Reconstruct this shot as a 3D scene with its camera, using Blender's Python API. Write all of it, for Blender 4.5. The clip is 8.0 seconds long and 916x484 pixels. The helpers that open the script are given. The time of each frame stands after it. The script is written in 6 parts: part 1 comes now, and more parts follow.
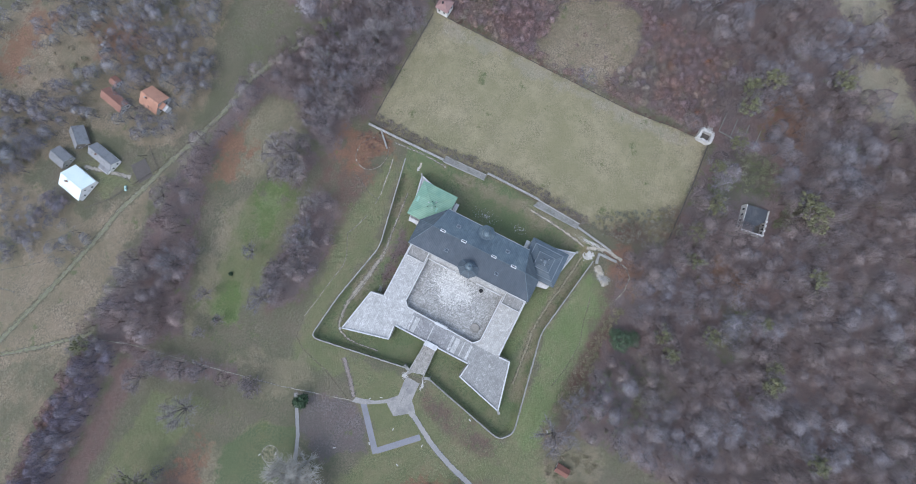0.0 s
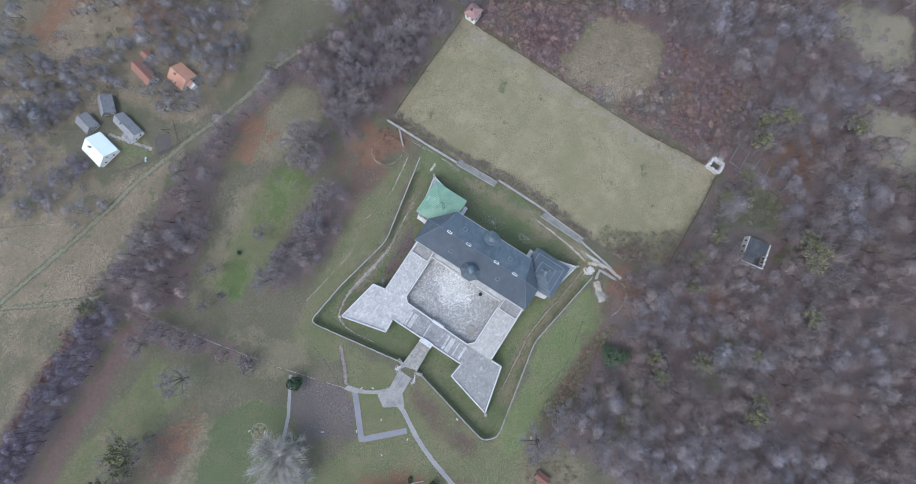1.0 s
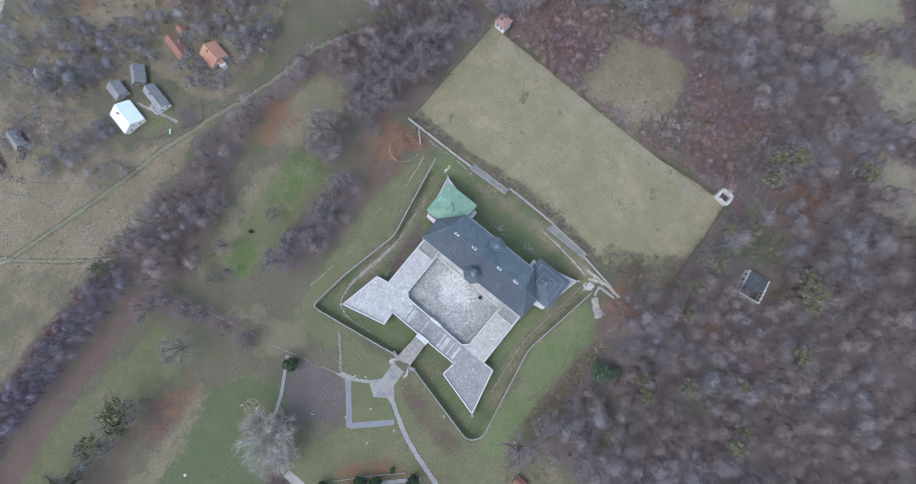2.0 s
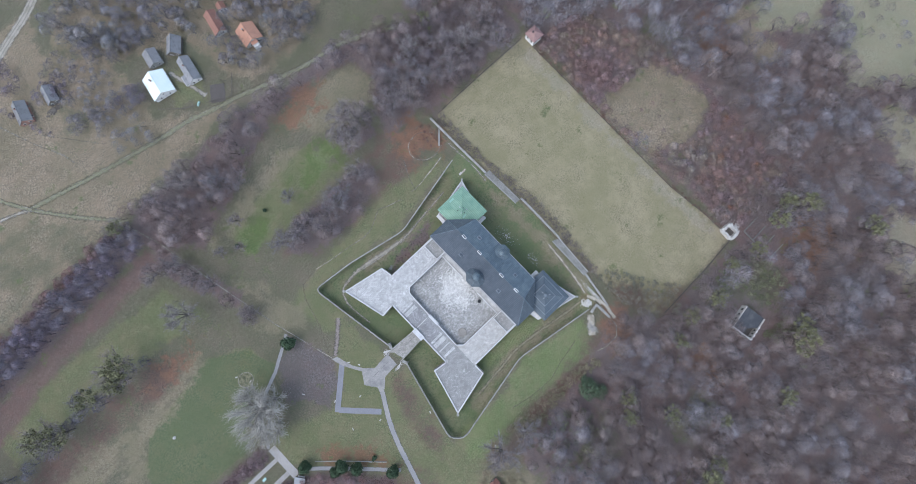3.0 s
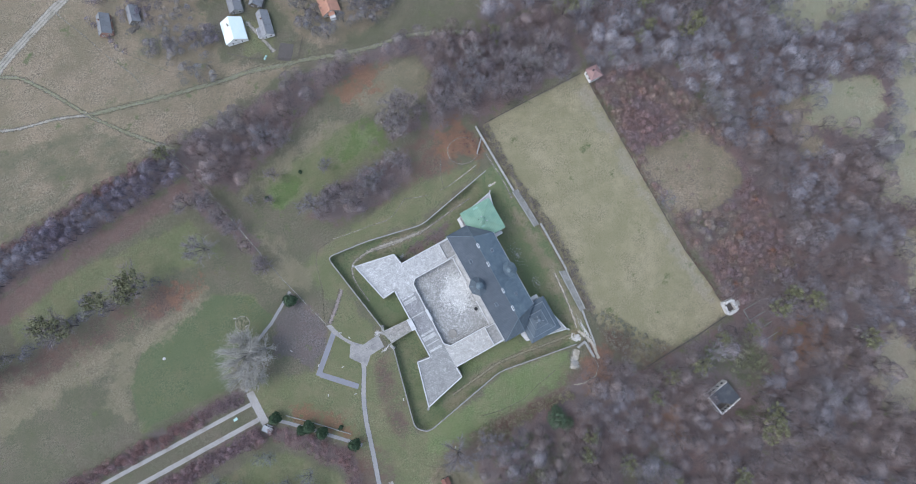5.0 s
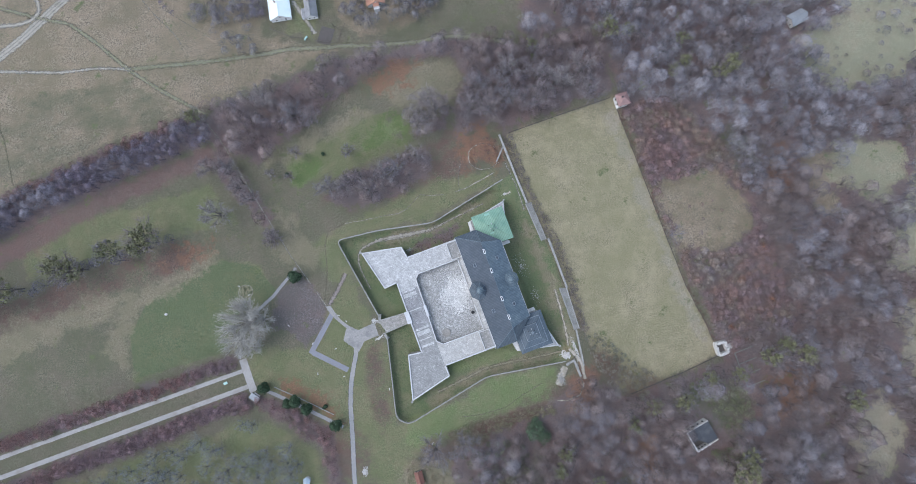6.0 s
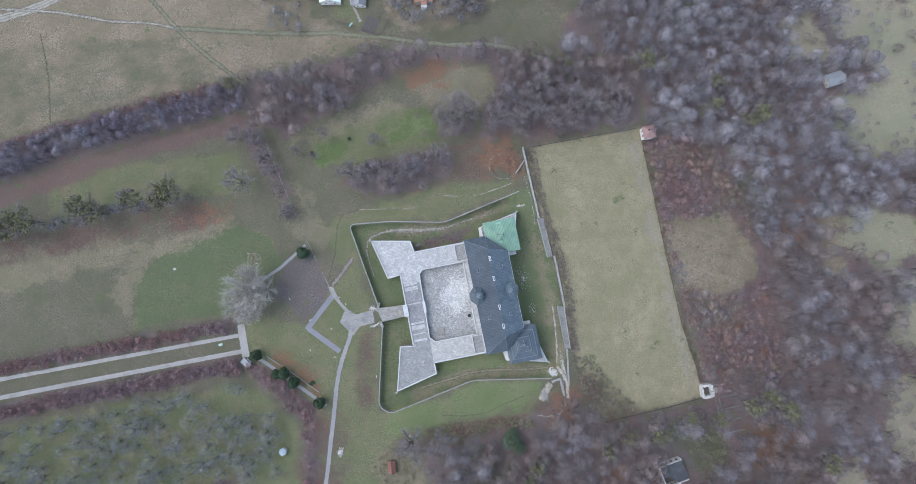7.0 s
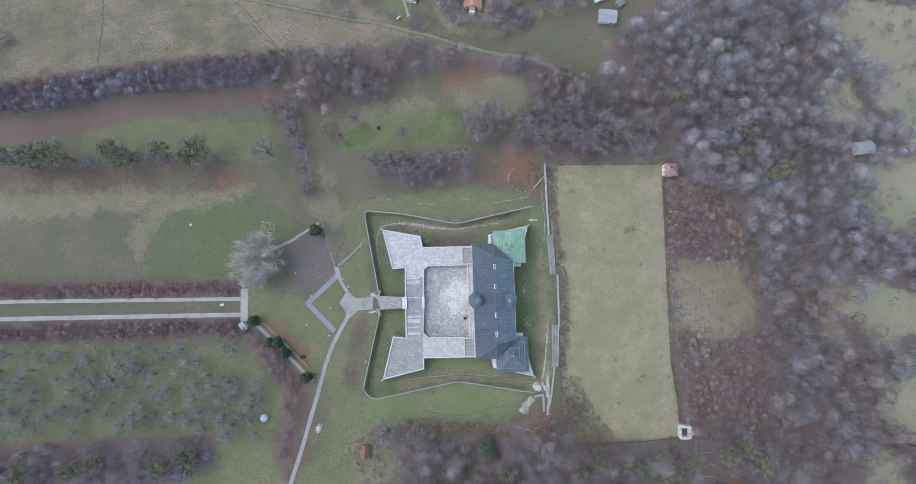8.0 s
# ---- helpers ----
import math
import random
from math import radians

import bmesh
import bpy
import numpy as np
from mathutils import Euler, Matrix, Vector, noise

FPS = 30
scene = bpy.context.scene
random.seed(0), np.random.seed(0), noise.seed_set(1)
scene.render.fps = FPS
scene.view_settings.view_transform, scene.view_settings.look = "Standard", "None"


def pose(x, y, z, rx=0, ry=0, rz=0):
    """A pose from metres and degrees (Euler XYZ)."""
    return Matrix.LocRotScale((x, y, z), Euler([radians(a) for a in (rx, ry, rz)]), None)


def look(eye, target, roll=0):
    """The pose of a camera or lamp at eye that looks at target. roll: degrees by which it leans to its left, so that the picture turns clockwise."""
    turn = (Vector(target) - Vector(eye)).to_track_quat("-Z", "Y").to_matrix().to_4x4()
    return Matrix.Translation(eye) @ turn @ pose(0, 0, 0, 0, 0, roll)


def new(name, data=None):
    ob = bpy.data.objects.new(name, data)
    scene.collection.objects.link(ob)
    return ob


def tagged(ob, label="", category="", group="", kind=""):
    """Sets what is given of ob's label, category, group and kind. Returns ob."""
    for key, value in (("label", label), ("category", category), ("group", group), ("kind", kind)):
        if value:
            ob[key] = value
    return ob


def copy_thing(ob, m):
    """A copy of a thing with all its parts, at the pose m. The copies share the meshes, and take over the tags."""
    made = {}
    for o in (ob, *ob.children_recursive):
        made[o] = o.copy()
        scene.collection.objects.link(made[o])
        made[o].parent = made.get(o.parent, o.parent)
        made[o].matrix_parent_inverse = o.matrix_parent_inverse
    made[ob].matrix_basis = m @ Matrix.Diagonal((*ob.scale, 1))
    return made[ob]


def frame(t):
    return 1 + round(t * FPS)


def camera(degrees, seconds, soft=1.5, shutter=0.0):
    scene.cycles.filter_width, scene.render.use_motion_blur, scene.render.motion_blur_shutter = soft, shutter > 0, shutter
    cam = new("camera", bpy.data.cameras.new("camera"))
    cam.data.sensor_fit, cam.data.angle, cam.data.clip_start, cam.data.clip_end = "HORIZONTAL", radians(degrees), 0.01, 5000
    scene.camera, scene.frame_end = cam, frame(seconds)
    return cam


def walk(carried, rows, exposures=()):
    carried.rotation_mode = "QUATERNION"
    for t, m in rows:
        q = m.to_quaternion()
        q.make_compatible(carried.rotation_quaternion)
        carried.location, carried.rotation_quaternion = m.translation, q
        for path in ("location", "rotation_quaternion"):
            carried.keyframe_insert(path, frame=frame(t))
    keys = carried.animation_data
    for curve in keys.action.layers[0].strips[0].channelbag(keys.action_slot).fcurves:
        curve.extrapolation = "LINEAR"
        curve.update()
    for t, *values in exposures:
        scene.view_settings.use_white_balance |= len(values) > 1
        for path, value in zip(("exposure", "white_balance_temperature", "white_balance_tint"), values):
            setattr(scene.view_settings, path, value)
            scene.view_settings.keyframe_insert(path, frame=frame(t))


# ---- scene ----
cam = camera(95.1, 8.0, soft=0.75)
# seconds, place, and the three turns of the camera: it climbs over the castle and turns as it goes
ROWS = [
    (0.0, 5.18, 0.94, 243.57, 5.399, 0.494, -62.797),
    (0.5, 5.26, 1.54, 246.18, 5.418, 0.391, -60.017),
    (1.0, 5.33, 2.21, 248.80, 5.443, 0.380, -56.968),
    (1.5, 5.40, 2.97, 251.42, 5.444, 0.354, -53.945),
    (3.0, 5.45, 6.10, 259.70, 5.268, 0.187, -43.862),
    (3.5, 5.39, 7.12, 262.31, 5.206, 0.119, -40.421),
    (4.0, 5.28, 8.14, 264.99, 5.192, 0.121, -36.616),
    (4.5, 5.14, 9.15, 267.69, 5.168, 0.123, -32.913),
    (6.0, 4.42, 11.83, 275.66, 5.062, 0.112, -20.345),
    (6.5, 4.02, 12.44, 278.29, 5.092, 0.145, -15.907),
    (7.0, 3.62, 12.92, 280.97, 5.165, 0.183, -11.082),
    (7.5, 3.24, 13.27, 283.65, 5.249, 0.215, -6.382),
    (8.0, 2.88, 13.53, 286.32, 5.325, 0.300, -1.388),
]
EXPOSURE = 1.27
walk(cam, [(t, pose(x, y, z, rx, ry, rz)) for t, x, y, z, rx, ry, rz in ROWS],
     exposures=[(0.0, EXPOSURE), (8.0, EXPOSURE)])

# ---------------------------------------------------------------- light
world = bpy.data.worlds.new("overcast_sky")
scene.world = world
world.use_nodes = True
wn = world.node_tree.nodes
sky = wn.new("ShaderNodeTexSky")
sky.sky_type = "NISHITA"
sky.sun_disc = False
sky.sun_elevation = radians(38)
sky.sun_rotation = radians(250)
sky.dust_density = 0.6
sky.air_density = 1.0
soften = wn.new("ShaderNodeHueSaturation")
soften.inputs["Saturation"].default_value = 0.76
world.node_tree.links.new(sky.outputs[0], soften.inputs["Color"])
world.node_tree.links.new(soften.outputs[0], wn["Background"].inputs[0])
wn["Background"].inputs[1].default_value = 0.15
sun = new("sun", bpy.data.lights.new("sun", "SUN"))
sun.data.energy = 0.7
sun.data.angle = radians(36)
sun.data.color = (1.0, 0.97, 0.95)
sun.matrix_world = look((-90, 60, 130), (0, 0, 0))

# ---------------------------------------------------------------- materials


def mixer(nt, fac, a, b):
    n = nt.nodes.new("ShaderNodeMix")
    n.data_type = "RGBA"
    for sock, v in ((n.inputs["Factor"], fac), (n.inputs["A"], a), (n.inputs["B"], b)):
        if isinstance(v, bpy.types.NodeSocket):
            nt.links.new(v, sock)
        elif isinstance(v, (int, float)):
            sock.default_value = v
        else:
            sock.default_value = (*v, 1)
    return n.outputs["Result"]


def noise_at(nt, scale, detail=4.0, low=0.35, high=0.65, stretch=None, rough=0.6):
    co = nt.nodes.new("ShaderNodeNewGeometry").outputs["Position"]
    if stretch:
        m = nt.nodes.new("ShaderNodeMapping")
        m.inputs["Scale"].default_value = stretch
        nt.links.new(co, m.inputs["Vector"])
        co = m.outputs["Vector"]
    n = nt.nodes.new("ShaderNodeTexNoise")
    n.inputs["Scale"].default_value = scale
    n.inputs["Detail"].default_value = detail
    n.inputs["Roughness"].default_value = rough
    nt.links.new(co, n.inputs["Vector"])
    r = nt.nodes.new("ShaderNodeMapRange")
    r.inputs["From Min"].default_value, r.inputs["From Max"].default_value = low, high
    nt.links.new(n.outputs["Fac"], r.inputs["Value"])
    return r.outputs["Result"]


def math_node(nt, op, a, b):
    n = nt.nodes.new("ShaderNodeMath")
    n.operation = op
    for sock, v in ((n.inputs[0], a), (n.inputs[1], b)):
        if isinstance(v, (int, float)):
            sock.default_value = v
        else:
            nt.links.new(v, sock)
    return n.outputs[0]


def bare(name, rough=0.9, metal=0.0):
    m = bpy.data.materials.new(name)
    m.use_nodes = True
    b = m.node_tree.nodes["Principled BSDF"]
    b.inputs["Roughness"].default_value = rough
    b.inputs["Metallic"].default_value = metal
    b.inputs["Specular IOR Level"].default_value = 0.25
    return m, m.node_tree, b


def bump(nt, b, height, strength, distance):
    n = nt.nodes.new("ShaderNodeBump")
    n.inputs["Strength"].default_value, n.inputs["Distance"].default_value = strength, distance
    nt.links.new(height, n.inputs["Height"])
    nt.links.new(n.outputs[0], b.inputs["Normal"])


def surface(name, a, b, stain, big=0.12, fine=1.6, rough=0.9, metal=0.0, relief=0.15, stain_range=(0.5, 0.75), stretch=None, own=0.0):
    """Two tones mixed by fine grain, stains at a larger scale, a little relief."""
    m, nt, bs = bare(name, rough, metal)
    grain = noise_at(nt, fine, 6, 0.3, 0.7, stretch, 0.7)
    c = mixer(nt, grain, a, b)
    c = mixer(nt, math_node(nt, "MULTIPLY", noise_at(nt, big, 5, *stain_range), 0.75), c, stain)
    if own:
        info = nt.nodes.new("ShaderNodeObjectInfo").outputs["Random"]
        hsv = nt.nodes.new("ShaderNodeHueSaturation")
        nt.links.new(math_node(nt, "ADD", math_node(nt, "MULTIPLY", info, own), 1 - own / 2), hsv.inputs["Value"])
        nt.links.new(c, hsv.inputs["Color"])
        c = hsv.outputs["Color"]
    nt.links.new(c, bs.inputs["Base Color"])
    bump(nt, bs, grain, 0.5, relief)
    return m


def seamed(name, a, b, stain, axis, pitch, rough=0.45, streak=0.0):
    """Sheet-metal roofing with seams across one axis."""
    m, nt, bs = bare(name, rough, 0.15)
    co = nt.nodes.new("ShaderNodeNewGeometry").outputs["Position"]
    w = nt.nodes.new("ShaderNodeTexWave")
    w.bands_direction = axis
    w.inputs["Scale"].default_value = 0.314 / pitch
    w.inputs["Distortion"].default_value = 0.15
    nt.links.new(co, w.inputs["Vector"])
    c = mixer(nt, noise_at(nt, 0.35, 5, 0.3, 0.7), a, b)
    c = mixer(nt, math_node(nt, "MULTIPLY", noise_at(nt, 0.12, 6, 0.48, 0.7, None, 0.7), 0.7), c, stain)
    if streak:
        run = (0.10, 1, 1) if axis == "Y" else (1, 0.10, 1)
        c = mixer(nt, math_node(nt, "MULTIPLY", noise_at(nt, 0.55, 6, 0.5, 0.72, run, 0.75), streak), c, tuple(v * 1.25 for v in stain))
        c = mixer(nt, math_node(nt, "MULTIPLY", noise_at(nt, 0.9, 6, 0.5, 0.7, run, 0.75), streak * 0.7), c, tuple(v * 0.55 for v in a))
    line = nt.nodes.new("ShaderNodeMapRange")
    line.inputs["From Min"].default_value, line.inputs["From Max"].default_value = 0.75, 1.0
    nt.links.new(w.outputs["Fac"], line.inputs["Value"])
    c = mixer(nt, math_node(nt, "MULTIPLY", line.outputs["Result"], 0.45), c, tuple(v * 0.5 for v in a))
    nt.links.new(c, bs.inputs["Base Color"])
    bump(nt, bs, w.outputs["Fac"], 0.4, 0.06)
    return m


def cobbled(name, a, b, stain, cell, stain_range=(0.5, 0.62), big=0.11, joint=0.45):
    """Worn rectangular slabs or setts with joints, blotched with moss, dirt and pale scuffs."""
    m, nt, bs = bare(name, 0.9)
    co = nt.nodes.new("ShaderNodeNewGeometry").outputs["Position"]
    v = nt.nodes.new("ShaderNodeTexBrick")
    v.inputs["Scale"].default_value = 1.0
    v.inputs["Brick Width"].default_value, v.inputs["Row Height"].default_value = cell, cell * 0.62
    v.inputs["Mortar Size"].default_value = 0.05 * cell
    v.inputs["Mortar Smooth"].default_value = 0.6
    v.inputs["Color1"].default_value, v.inputs["Color2"].default_value = (*a, 1), (*b, 1)
    v.inputs["Mortar"].default_value = (*[(1 - joint) * p + joint * q * 0.6 for p, q in zip(a, stain)], 1)
    nt.links.new(co, v.inputs["Vector"])
    c = v.outputs["Color"]
    c = mixer(nt, math_node(nt, "MULTIPLY", noise_at(nt, 0.55, 7, 0.47, 0.6, None, 0.85), 0.6), c, tuple(t * 0.85 for t in stain))
    c = mixer(nt, math_node(nt, "MULTIPLY", noise_at(nt, big, 7, *stain_range, None, 0.78), 0.85), c, stain)
    c = mixer(nt, math_node(nt, "MULTIPLY", noise_at(nt, 0.45, 7, 0.55, 0.63, None, 0.85), 0.7), c, tuple(min(0.75, t * 1.45) for t in b))
    c = mixer(nt, math_node(nt, "MULTIPLY", noise_at(nt, 1.7, 4, 0.60, 0.68, None, 0.7), 0.7), c, tuple(t * 0.62 for t in stain))
    nt.links.new(c, bs.inputs["Base Color"])
    bump(nt, bs, v.outputs["Fac"], 0.3, -0.03)
    return m


M = {}
M["deck_light"] = cobbled("pale_concrete_slabs", (0.43, 0.425, 0.415), (0.54, 0.535, 0.52), (0.31, 0.305, 0.295), 1.5, (0.5, 0.68), 0.2, 0.3)
M["deck_mid"] = cobbled("grey_concrete_slabs", (0.275, 0.272, 0.265), (0.345, 0.342, 0.33), (0.215, 0.212, 0.205), 1.5, (0.5, 0.68), 0.2, 0.3)
M["deck_dark"] = cobbled("dark_worn_slabs", (0.25, 0.25, 0.255), (0.36, 0.357, 0.355), (0.20, 0.196, 0.196), 1.2, (0.45, 0.65), 0.25, 0.4)
M["deck_warm"] = cobbled("beige_worn_slabs", (0.42, 0.41, 0.39), (0.50, 0.485, 0.46), (0.33, 0.315, 0.29), 1.5, (0.5, 0.68), 0.2, 0.3)
M["bridge_deck"] = cobbled("beige_bridge_slabs", (0.31, 0.295, 0.27), (0.38, 0.36, 0.33), (0.23, 0.215, 0.19), 1.5, (0.5, 0.68), 0.2, 0.3)
M["court"] = cobbled("weathered_courtyard_cobbles", (0.34, 0.337, 0.325), (0.50, 0.495, 0.48), (0.20, 0.195, 0.18), 1.0, (0.48, 0.66), 0.12, 0.8)
M["court_worn"] = cobbled("bleached_courtyard_cobbles", (0.50, 0.495, 0.48), (0.74, 0.73, 0.705), (0.33, 0.32, 0.30), 1.0, (0.5, 0.66), 0.2, 0.8)
M["parapet"] = surface("whitewashed_parapet", (0.521, 0.529, 0.538), (0.588, 0.588, 0.588), (0.378, 0.370, 0.353), 0.3, 2.0)
M["rampart"] = surface("rough_rampart_stone", (0.27, 0.255, 0.23), (0.36, 0.34, 0.31), (0.13, 0.13, 0.11), 0.25, 1.2)
M["stucco"] = surface("weathered_plaster", (0.45, 0.43, 0.40), (0.52, 0.50, 0.47), (0.33, 0.30, 0.27), 0.3, 1.5)
M["white"] = surface("white_limewash", (0.62, 0.61, 0.6), (0.7, 0.69, 0.68), (0.45, 0.43, 0.4), 0.5, 2.0)
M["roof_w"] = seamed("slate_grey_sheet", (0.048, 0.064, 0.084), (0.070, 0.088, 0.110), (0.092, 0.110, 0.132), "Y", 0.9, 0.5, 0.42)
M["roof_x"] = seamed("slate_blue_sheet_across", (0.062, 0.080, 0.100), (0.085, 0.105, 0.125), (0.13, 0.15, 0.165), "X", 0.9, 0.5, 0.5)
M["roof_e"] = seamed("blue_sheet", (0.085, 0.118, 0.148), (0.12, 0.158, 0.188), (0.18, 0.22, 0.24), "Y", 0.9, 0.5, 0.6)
M["roof_p"] = surface("pale_blue_ridge_sheet", (0.19, 0.225, 0.26), (0.24, 0.275, 0.305), (0.17, 0.195, 0.22), 0.4, 2.0, 0.5, 0.15)
M["roof_s"] = seamed("slate_blue_pavilion_sheet", (0.078, 0.102, 0.125), (0.108, 0.137, 0.16), (0.15, 0.175, 0.19), "X", 1.0, 0.5, 0.4)
M["roof_g"] = seamed("verdigris_green_sheet", (0.165, 0.305, 0.225), (0.25, 0.39, 0.295), (0.29, 0.42, 0.30), "X", 1.0, 0.55, 0.35)
M["roof_gp"] = surface("pale_verdigris_sheet", (0.22, 0.40, 0.32), (0.29, 0.46, 0.38), (0.17, 0.31, 0.22), 0.3, 1.4, 0.55)
M["metal"] = surface("grey_sheet_metal", (0.33, 0.35, 0.37), (0.42, 0.44, 0.46), (0.25, 0.26, 0.27), 0.6, 3.0, 0.4, 0.4)
M["trim"] = surface("pale_roof_trim", (0.6, 0.62, 0.64), (0.68, 0.7, 0.72), (0.4, 0.42, 0.44), 0.6, 3.0, 0.5)
# near-black: painted shade in gateway and well, and plain dark parts
M["dark"] = surface("shade_and_dark_parts", (0.02, 0.022, 0.026), (0.035, 0.038, 0.042), (0.05, 0.05, 0.05), 0.6, 3.0, 0.5)
M["stone"] = surface("pale_dry_stone", (0.27, 0.265, 0.25), (0.40, 0.39, 0.365), (0.17, 0.17, 0.145), 0.35, 1.8, 0.95, own=0.2)
M["mossy"] = surface("mossy_grey_stone", (0.19, 0.185, 0.17), (0.29, 0.285, 0.27), (0.13, 0.14, 0.10), 0.3, 1.5, 0.95, own=0.2)
M["rubble"] = surface("white_rubble", (0.42, 0.405, 0.38), (0.62, 0.60, 0.57), (0.30, 0.28, 0.26), 0.5, 1.5, 0.95)
M["gravel"] = surface("pale_gravel", (0.30, 0.285, 0.27), (0.40, 0.38, 0.36), (0.24, 0.22, 0.19), 0.15, 1.2, 0.95, stain_range=(0.5, 0.7))
M["asphalt"] = surface("worn_grey_paving", (0.225, 0.22, 0.222), (0.30, 0.295, 0.29), (0.335, 0.31, 0.285), 0.12, 1.0, 0.95, stain_range=(0.5, 0.7))
M["slate_path"] = surface("blue_grey_paving", (0.21, 0.21, 0.235), (0.25, 0.25, 0.275), (0.19, 0.19, 0.20), 0.15, 1.5, 0.9)
M["track"] = surface("grassy_track", (0.15, 0.15, 0.095), (0.22, 0.212, 0.14), (0.19, 0.18, 0.12), 0.15, 0.9, 0.95)
M["soil"] = surface("dark_dug_soil", (0.09, 0.08, 0.075), (0.13, 0.115, 0.105), (0.08, 0.075, 0.06), 0.3, 1.5, 0.95)
M["tar"] = surface("tarred_roof_felt", (0.055, 0.06, 0.068), (0.085, 0.09, 0.10), (0.12, 0.12, 0.12), 0.3, 1.2, 0.8)
M["brick"] = surface("red_brown_brick", (0.26, 0.15, 0.12), (0.33, 0.2, 0.165), (0.2, 0.13, 0.11), 0.3, 1.5)
M["tile_o"] = surface("orange_clay_tile", (0.46, 0.23, 0.155), (0.55, 0.31, 0.22), (0.36, 0.2, 0.15), 0.35, 2.5, 0.8, stretch=(1, 3, 1))
M["tile_r"] = surface("dull_red_clay_tile", (0.26, 0.13, 0.10), (0.33, 0.18, 0.14), (0.2, 0.12, 0.1), 0.35, 2.5, 0.8, stretch=(1, 3, 1))
M["tile_p"] = surface("faded_pink_tile", (0.27, 0.165, 0.155), (0.34, 0.22, 0.205), (0.2, 0.135, 0.125), 0.5, 2.5, 0.85)
M["slate"] = surface("grey_asbestos_slate", (0.19, 0.19, 0.20), (0.27, 0.27, 0.275), (0.13, 0.13, 0.13), 0.4, 2.0, 0.85, stretch=(3, 1, 1), own=0.25)
M["sheet_white"] = surface("white_galvanised_sheet", (0.72, 0.80, 0.79), (0.78, 0.86, 0.85), (0.66, 0.78, 0.76), 0.15, 1.5, 0.35)
M["sheet_grey"] = surface("pale_grey_sheet", (0.27, 0.285, 0.30), (0.33, 0.345, 0.36), (0.23, 0.24, 0.25), 0.3, 1.5, 0.5)
M["timber"] = surface("grey_weathered_timber", (0.13, 0.115, 0.10), (0.19, 0.17, 0.15), (0.09, 0.08, 0.07), 0.6, 3.0, 0.9, stretch=(1, 1, 6))
M["rust"] = surface("rusty_red_sheet", (0.17, 0.075, 0.06), (0.22, 0.11, 0.085), (0.11, 0.06, 0.05), 0.5, 2.5, 0.8)
M["blue"] = surface("pale_blue_sheet", (0.33, 0.40, 0.46), (0.42, 0.49, 0.54), (0.3, 0.35, 0.4), 0.6, 2.5, 0.5)
M["turq"] = surface("turquoise_board", (0.36, 0.55, 0.50), (0.43, 0.6, 0.56), (0.3, 0.45, 0.42), 0.6, 2.5, 0.6)
M["glass"] = bare("window_glass", 0.08)[0]
M["glass"].node_tree.nodes["Principled BSDF"].inputs["Base Color"].default_value = (0.02, 0.025, 0.03, 1)
M["bark"] = surface("grey_bark", (0.12, 0.105, 0.095), (0.19, 0.175, 0.16), (0.08, 0.07, 0.06), 0.6, 3.0, 0.95, stretch=(2, 2, 0.4))
M["bark_pale"] = surface("pale_grey_bark", (0.40, 0.385, 0.36), (0.52, 0.50, 0.475), (0.3, 0.28, 0.26), 0.6, 3.0, 0.95, stretch=(2, 2, 0.4))


def twig_material(name, tones):
    """Twigs tinted tree by tree."""
    m, nt, bs = bare(name, 0.95)
    info = nt.nodes.new("ShaderNodeObjectInfo").outputs["Random"]
    ramp = nt.nodes.new("ShaderNodeValToRGB")
    while len(ramp.color_ramp.elements) < len(tones):
        ramp.color_ramp.elements.new(0.5)
    for i, c in enumerate(tones):
        ramp.color_ramp.elements[i].position = i / (len(tones) - 1)
        ramp.color_ramp.elements[i].color = (*c, 1)
    nt.links.new(info, ramp.inputs[0])
    isl = nt.nodes.new("ShaderNodeNewGeometry").outputs["Random Per Island"]
    hsv = nt.nodes.new("ShaderNodeHueSaturation")
    nt.links.new(math_node(nt, "ADD", math_node(nt, "MULTIPLY", isl, 0.6), 0.7), hsv.inputs["Value"])
    nt.links.new(ramp.outputs["Color"], hsv.inputs["Color"])
    nt.links.new(hsv.outputs["Color"], bs.inputs["Base Color"])
    return m


M["twig"] = twig_material("bare_twigs", [(0.235, 0.195, 0.205), (0.28, 0.25, 0.25), (0.22, 0.205, 0.235), (0.29, 0.235, 0.22)])
M["twig_pale"] = twig_material("pale_bare_twigs", [(0.42, 0.395, 0.355), (0.48, 0.45, 0.41)])
M["twig_orchard"] = twig_material("grey_orchard_twigs", [(0.20, 0.215, 0.22), (0.24, 0.255, 0.265), (0.21, 0.21, 0.225)])
M["leaf"] = twig_material("dark_evergreen_leaves", [(0.045, 0.075, 0.042), (0.065, 0.10, 0.058)])
M["leaf_bright"] = twig_material("fresh_green_leaves", [(0.095, 0.135, 0.085), (0.115, 0.16, 0.10)])
M["mistletoe"] = twig_material("yellow_green_mistletoe", [(0.165, 0.165, 0.095), (0.205, 0.20, 0.115), (0.15, 0.155, 0.10)])
M["wood"] = bare("woodland_twigs", 0.95)[0]
_nt = M["wood"].node_tree
_a = _nt.nodes.new("ShaderNodeAttribute")
_a.attribute_name = "tint"
_h = _nt.nodes.new("ShaderNodeHueSaturation")
_isl = _nt.nodes.new("ShaderNodeNewGeometry").outputs["Random Per Island"]
